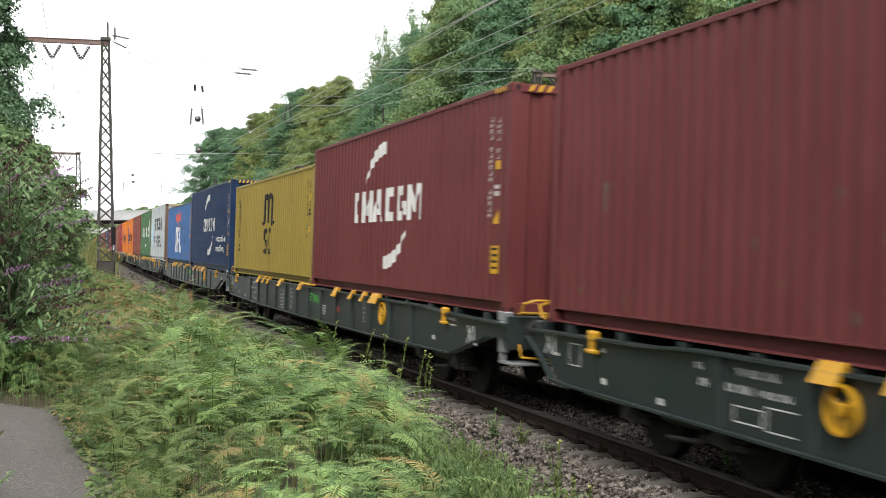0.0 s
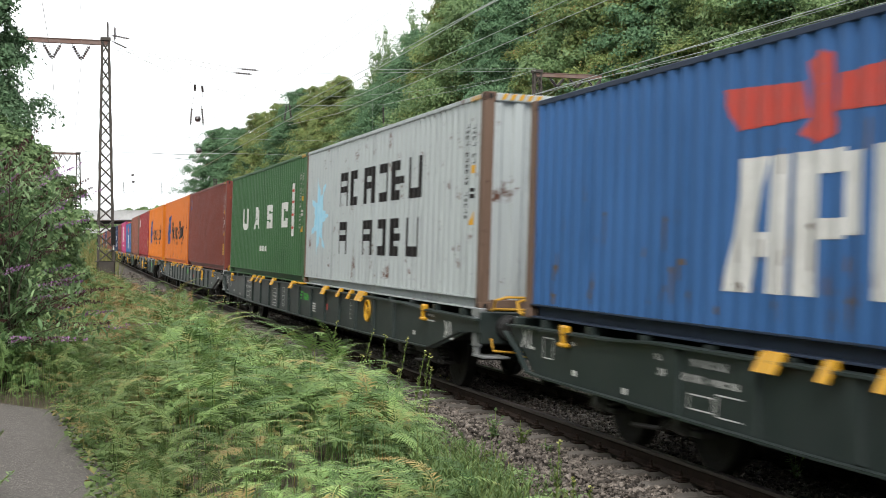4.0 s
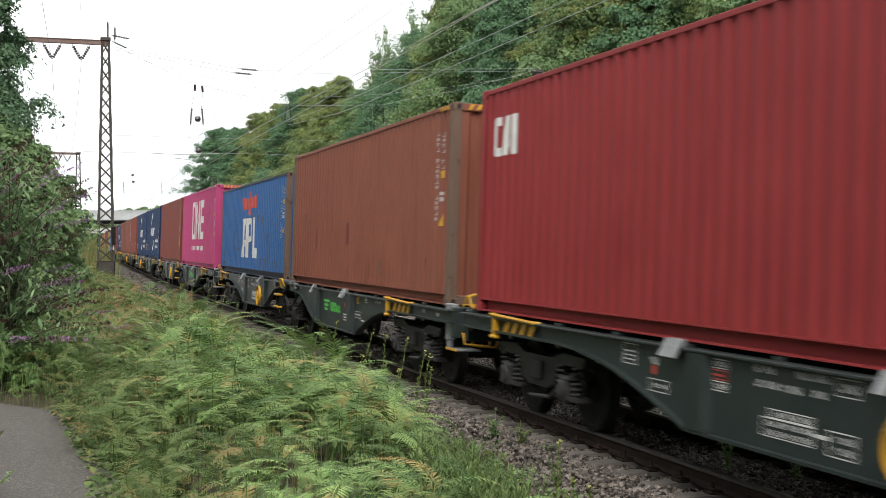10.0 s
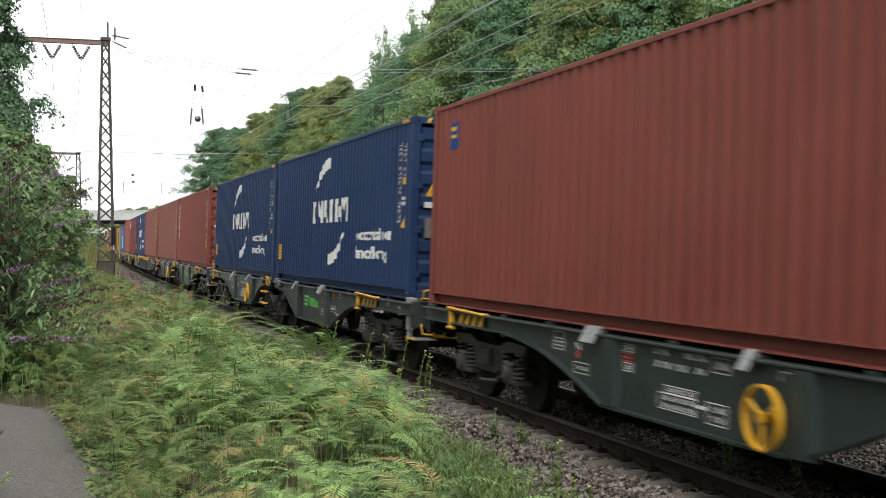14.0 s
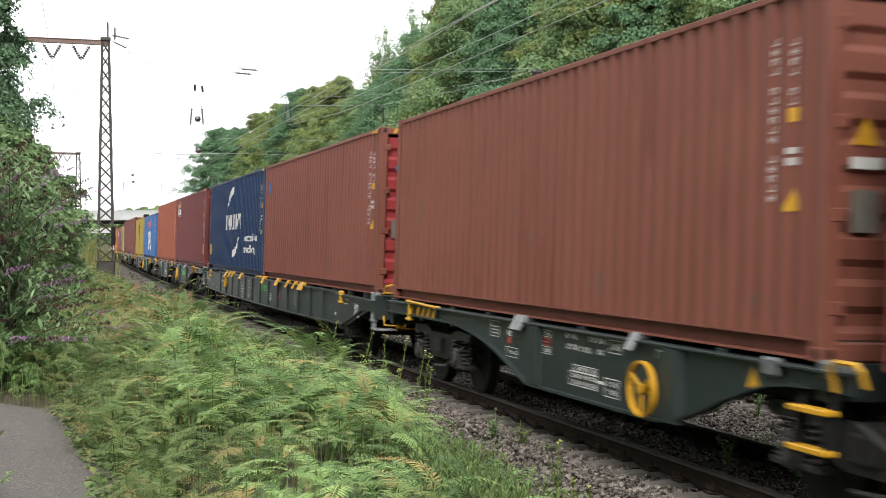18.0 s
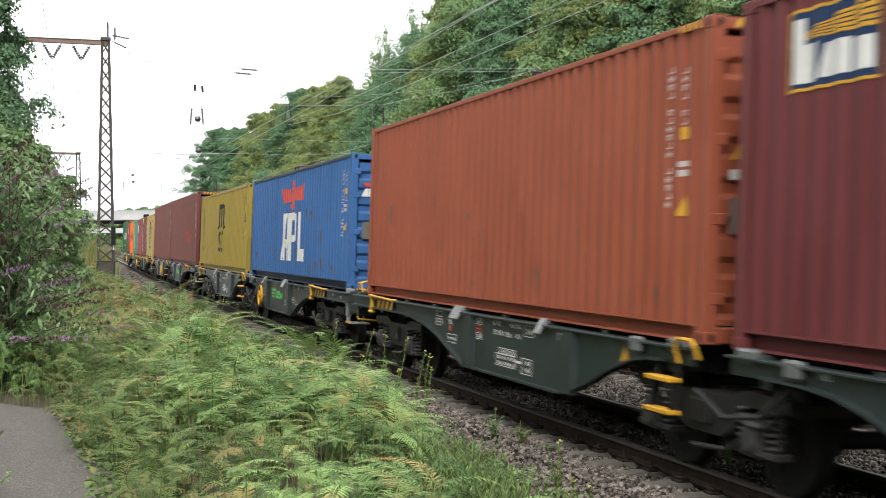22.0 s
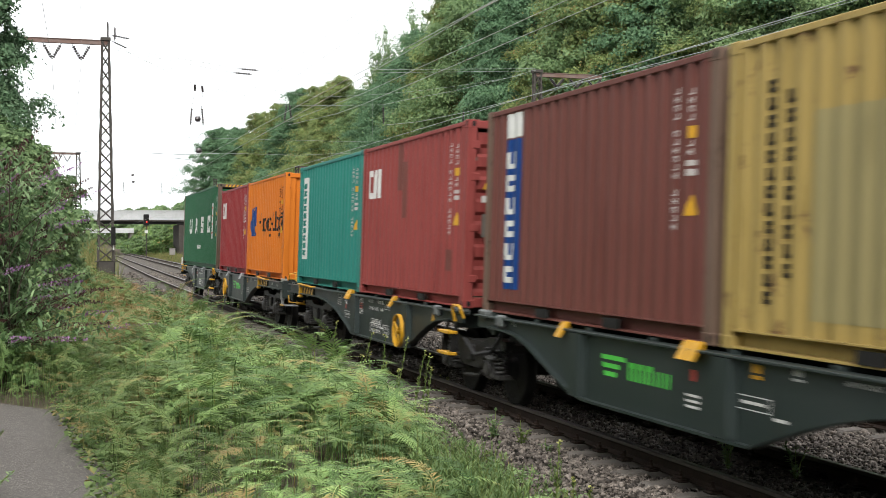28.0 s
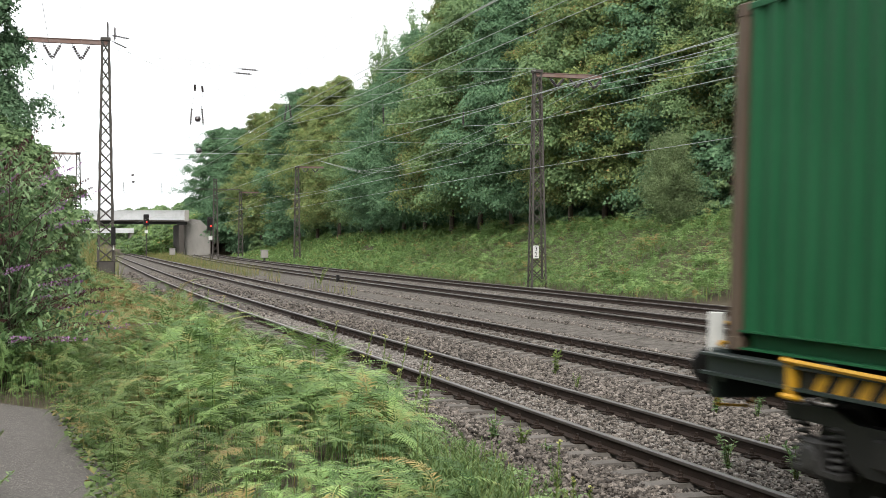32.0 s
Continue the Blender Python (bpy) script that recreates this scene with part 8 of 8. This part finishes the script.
# the row of trees goes on unseen along the far side of the path and behind the camera, added to block low sky light
for k in range(11):
    tree("path_tree", -8.5 - 1.6 * (k % 3), 14 - 4.6 * k, 0.4, TALL, 11, "green tree of the path row, which runs on unseen to block low sky light", "tree", thick=0.16, group="trees by the path", turn=1.7 * k, k=0.9 + 0.05 * (k % 4))
HAZEL = crown_mesh("hazel_crown", 83, 3.9, 1.3, 0.3, 260, 150, 0.085, LEAFM, 0.3)
x, s = ray_place(18, 25)
tree("hazel_shrub", x, s, 0.5, HAZEL, 3.6, "yellow-green leafy shrub behind the buddleia", "shrub", thick=0.05)
x, s = ray_place(60, 33)
tree("hazel_shrub", x, s, 0.5, HAZEL, 3.6, "yellow-green leafy shrub along the bank", "shrub", thick=0.05, turn=1.3)


def buddleia():
    rng = np.random.default_rng(17)
    t = thing("buddleia_bush", "buddleia bush with lilac and faded brown flower spikes", "bush", at=Matrix.Translation((-0.55, 16.2, 0.45)))
    st = Geo()
    tips, leaf_P = [], []
    for k in range(210):
        a = rng.uniform(0, 6.283)
        reach = rng.uniform(0.25, 1.25) * (1.0 if math.cos(a) > -0.2 else 0.8)
        h = rng.uniform(0.7, 2.75) * (1.12 - 0.32 * reach)
        p0 = Vector((rng.uniform(-0.5, 0.35), rng.uniform(-0.8, 0.9), 0))
        p3 = p0 + Vector((reach * math.cos(a), reach * math.sin(a) * 1.2, h))
        p1 = p0 + Vector((0.15 * reach * math.cos(a), 0.15 * reach * math.sin(a), h * 0.5))
        pts = [p0, p1, (p1 + p3) / 2 + Vector((0, 0, 0.1 * h)), p3]
        st.tube([tuple(p) for p in pts], 0.012, 4, 0.004)
        way = (pts[3] - pts[2]).normalized()
        tips.append((pts[3], way))
        for j in range(84):
            u = rng.uniform(0.15, 1.0) * 3
            i = min(2, int(u))
            c = pts[i].lerp(pts[i + 1], u - i)
            leaf_P.append((c.x + rng.normal(0, 0.05), c.y + rng.normal(0, 0.05), c.z + rng.normal(0, 0.05)))
    n = len(leaf_P)
    blade = np.array([(0, 0, 0), (0.018, -0.05, 0.012), (0.016, -0.11, 0.0), (0, -0.175, -0.03), (-0.016, -0.11, 0.0), (-0.018, -0.05, 0.012)])
    V, F = scatter(blade, LANCE_F, np.array(leaf_P), 6.283 * rng.random(n), -0.45 + 0.45 * rng.standard_normal(n), 0.6 + 0.55 * rng.random(n))
    part("branchwork", st, BARK, t)
    part("foliage", big_mesh("foliage", V, F, BUDLEAF), BUDLEAF, t)
    for k, (p, way) in enumerate(tips):
        if k % 4 or p.x > 0.4:
            L = rng.uniform(0.28, 0.6)
            bloom = rng.random() < 0.28
            m = 70
            u = rng.random(m)
            r = 0.032 * (1 - 0.8 * u)
            a = 6.283 * rng.random(m)
            w = Vector(way) * 0.75 + Vector((0.5, 0, -0.1))
            w.normalize()
            Q = np.array([tuple(p + w * float(L * uu)) for uu in u]) + np.stack([r * np.cos(a) * 0.6, r * np.cos(a) * 0.6, r * np.sin(a)], -1)
            V, F = scatter(LEAF, LEAF_F, Q, 6.283 * rng.random(m), rng.standard_normal(m), 0.022 + 0.02 * rng.random(m))
            part("flower_spike", big_mesh("flower_spike", V, F, BUDBLOOM), BUDBLOOM if bloom else BUDDEAD, t, "lilac flower spike" if bloom else "faded brown flower spike")


buddleia()


# ---- ballast stones ----
STONE_V = np.array([(x, y, z) for x in (-1, 1) for y in (-1, 1) for z in (-1, 1)], dtype=float) * 0.5
STONE_F = np.array([(0, 1, 3), (0, 3, 2), (4, 6, 7), (4, 7, 5), (0, 4, 5), (0, 5, 1), (2, 3, 7), (2, 7, 6), (0, 2, 6), (0, 6, 4), (1, 5, 7), (1, 7, 3)])


def stones(n, q0, q1, s0, s1, level, size):
    q = q0 + (q1 - q0) * RNG.random(n)
    s = s0 + (s1 - s0) * RNG.random(n) ** 1.25
    x = q + NEAR_X + CURVE * s * s / 2
    z = np.array([level(a) for a in q]) + 0.02 * RNG.random(n) - 0.01
    which = RNG.integers(0, 5, n)
    pairs = []
    for k in range(5):
        T = STONE_V * np.array([1.0, 0.75, 0.6]) + 0.19 * RNG.standard_normal((8, 3))
        i = which == k
        m = int(i.sum())
        pairs.append(scatter(T, STONE_F, np.stack([x[i], s[i], z[i]], -1), 6.283 * RNG.random(m), 1.2 * RNG.standard_normal(m), size[0] + (size[1] - size[0]) * RNG.random(m) ** 1.6))
    return pairs


def near_level(q):
    if q < -2.75:
        return -0.44
    if q < -1.7:
        return -0.42 + 0.24 * (q + 2.75)
    if q < -0.95:
        return -0.145 - 0.05 * (q + 1.7)
    if q > 6.0:
        return -0.24 - 0.12 * (q - 6.0)
    return -0.205


def between(q):
    return near_level(q) - 0.01


stuff("ballast_stones_near", stones(38000, -3.1, 3.0, 8.5, 24, near_level, (0.021, 0.052)), STONE, "sharp grey-brown crushed ballast stones", "ballast")
stuff("ballast_stones_shoulder", stones(30000, -3.0, -0.82, 8.5, 46, near_level, (0.023, 0.055)), STONE, "crushed ballast stones on the track shoulder", "ballast")
stuff("ballast_stones_pale", stones(11000, -0.66, 0.66, 9, 42, lambda q: -0.216, (0.022, 0.052)), PALESTONE, "pale dusty ballast stones between the near rails", "ballast")
stuff("ballast_stones_middle", stones(27000, 1.5, 8.5, 13, 42, between, (0.028, 0.06)), STONE, "crushed stones between the tracks", "ballast")
stuff("ballast_stones_along", stones(11000, -2.8, 8.0, 40, 105, between, (0.05, 0.1)), STONE, "crushed stones along the receding tracks", "ballast")
stuff("ballast_stones_far", stones(30000, 8.0, 17.0, 24, 70, lambda q: -0.25, (0.04, 0.085)), STONE, "crushed stones of the far tracks", "ballast")


# ---- sleepers with rail fastenings, parts of their tracks ----
def sleeper_mesh():
    g = Geo()
    prof = [(-1.3, 0.1), (-1.24, -0.01), (-0.95, 0.0), (-0.55, 0.0), (-0.4, -0.045), (0.4, -0.045), (0.55, 0.0), (0.95, 0.0), (1.24, -0.01), (1.3, 0.1)]
    vs = []
    for i, (x, dz) in enumerate(prof):
        end = i in (0, len(prof) - 1)
        zt = -0.168 + (dz if not end else -0.05)
        vs += [(x, -0.15, -0.36), (x, -0.105, zt), (x, 0.105, zt), (x, 0.15, -0.36)]
    n = len(prof)
    fs = [(4 * i + j, 4 * i + j + 1, 4 * i + j + 5, 4 * i + j + 4) for i in range(n - 1) for j in range(3)]
    fs += [(0, 3, 2, 1), (4 * n - 4, 4 * n - 3, 4 * n - 2, 4 * n - 1)]
    return g.add(vs, fs)


def fastening_mesh():
    g = Geo()
    for r in (-0.7525, 0.7525):
        for sd in (-1, 1):
            x = r + sd * 0.13
            g.box(x - 0.06, x + 0.06, -0.08, 0.08, -0.168, -0.14, 0.01)
            g.lathe([(-0.14, 0.026), (-0.09, 0.026), (-0.085, 0.018), (-0.06, 0.018), (-0.06, 0.0)], (x, 0, 0), "z", 6)
            g.tube([(r + sd * 0.07, -0.075, -0.135), (x + sd * 0.03, -0.085, -0.115), (x + sd * 0.04, -0.03, -0.12), (x + sd * 0.04, 0.03, -0.12), (x + sd * 0.03, 0.085, -0.115), (r + sd * 0.07, 0.075, -0.135)], 0.011, 5)
    return g


def lay_sleepers(track, off, on, canted, s0, s1, clips_to):
    s = s0
    while s < s1:
        m = on_line(s, off, canted, on)
        sl = part("sleeper", shared("sleeper", sleeper_mesh), CONCRETE, track, at=m)
        if s < clips_to:
            part("rail_fastening", shared("rail_fastening", fastening_mesh), RAILSIDE, sl)
        s += 0.62


lay_sleepers(TRACK_1, 0.0, False, True, 7.4, 110, 40)
lay_sleepers(TRACK_2, 4.0, False, False, 12.0, 90, 40)
lay_sleepers(TRACK_3, 10.35, True, False, 38, 90, 0)
lay_sleepers(TRACK_4, 14.7, True, False, 44, 80, 0)


# ---- movement ----
def run_at(t):
    for (a, u), (b, w) in zip(RUN, RUN[1:]):
        if t <= b:
            return u + (w - u) * (t - a) / (b - a)
    return RUN[-1][1]


def motions():
    for ob, u, z in RIDERS:
        walk(ob, [(t, on_line(u - d) @ Matrix.Translation((0, 0, z))) for t, d in RUN])
    first = WHEELSETS[0]
    walk(first, [(k / 30, Matrix.Rotation((run_at(k / 30) / WHEEL_R) % (2 * math.pi), 4, "X")) for k in range(961)])
    for w in WHEELSETS[1:]:
        w.rotation_mode = "QUATERNION"
        keys = w.animation_data_create()
        keys.action = first.animation_data.action
        keys.action_slot = first.animation_data.action_slot


motions()
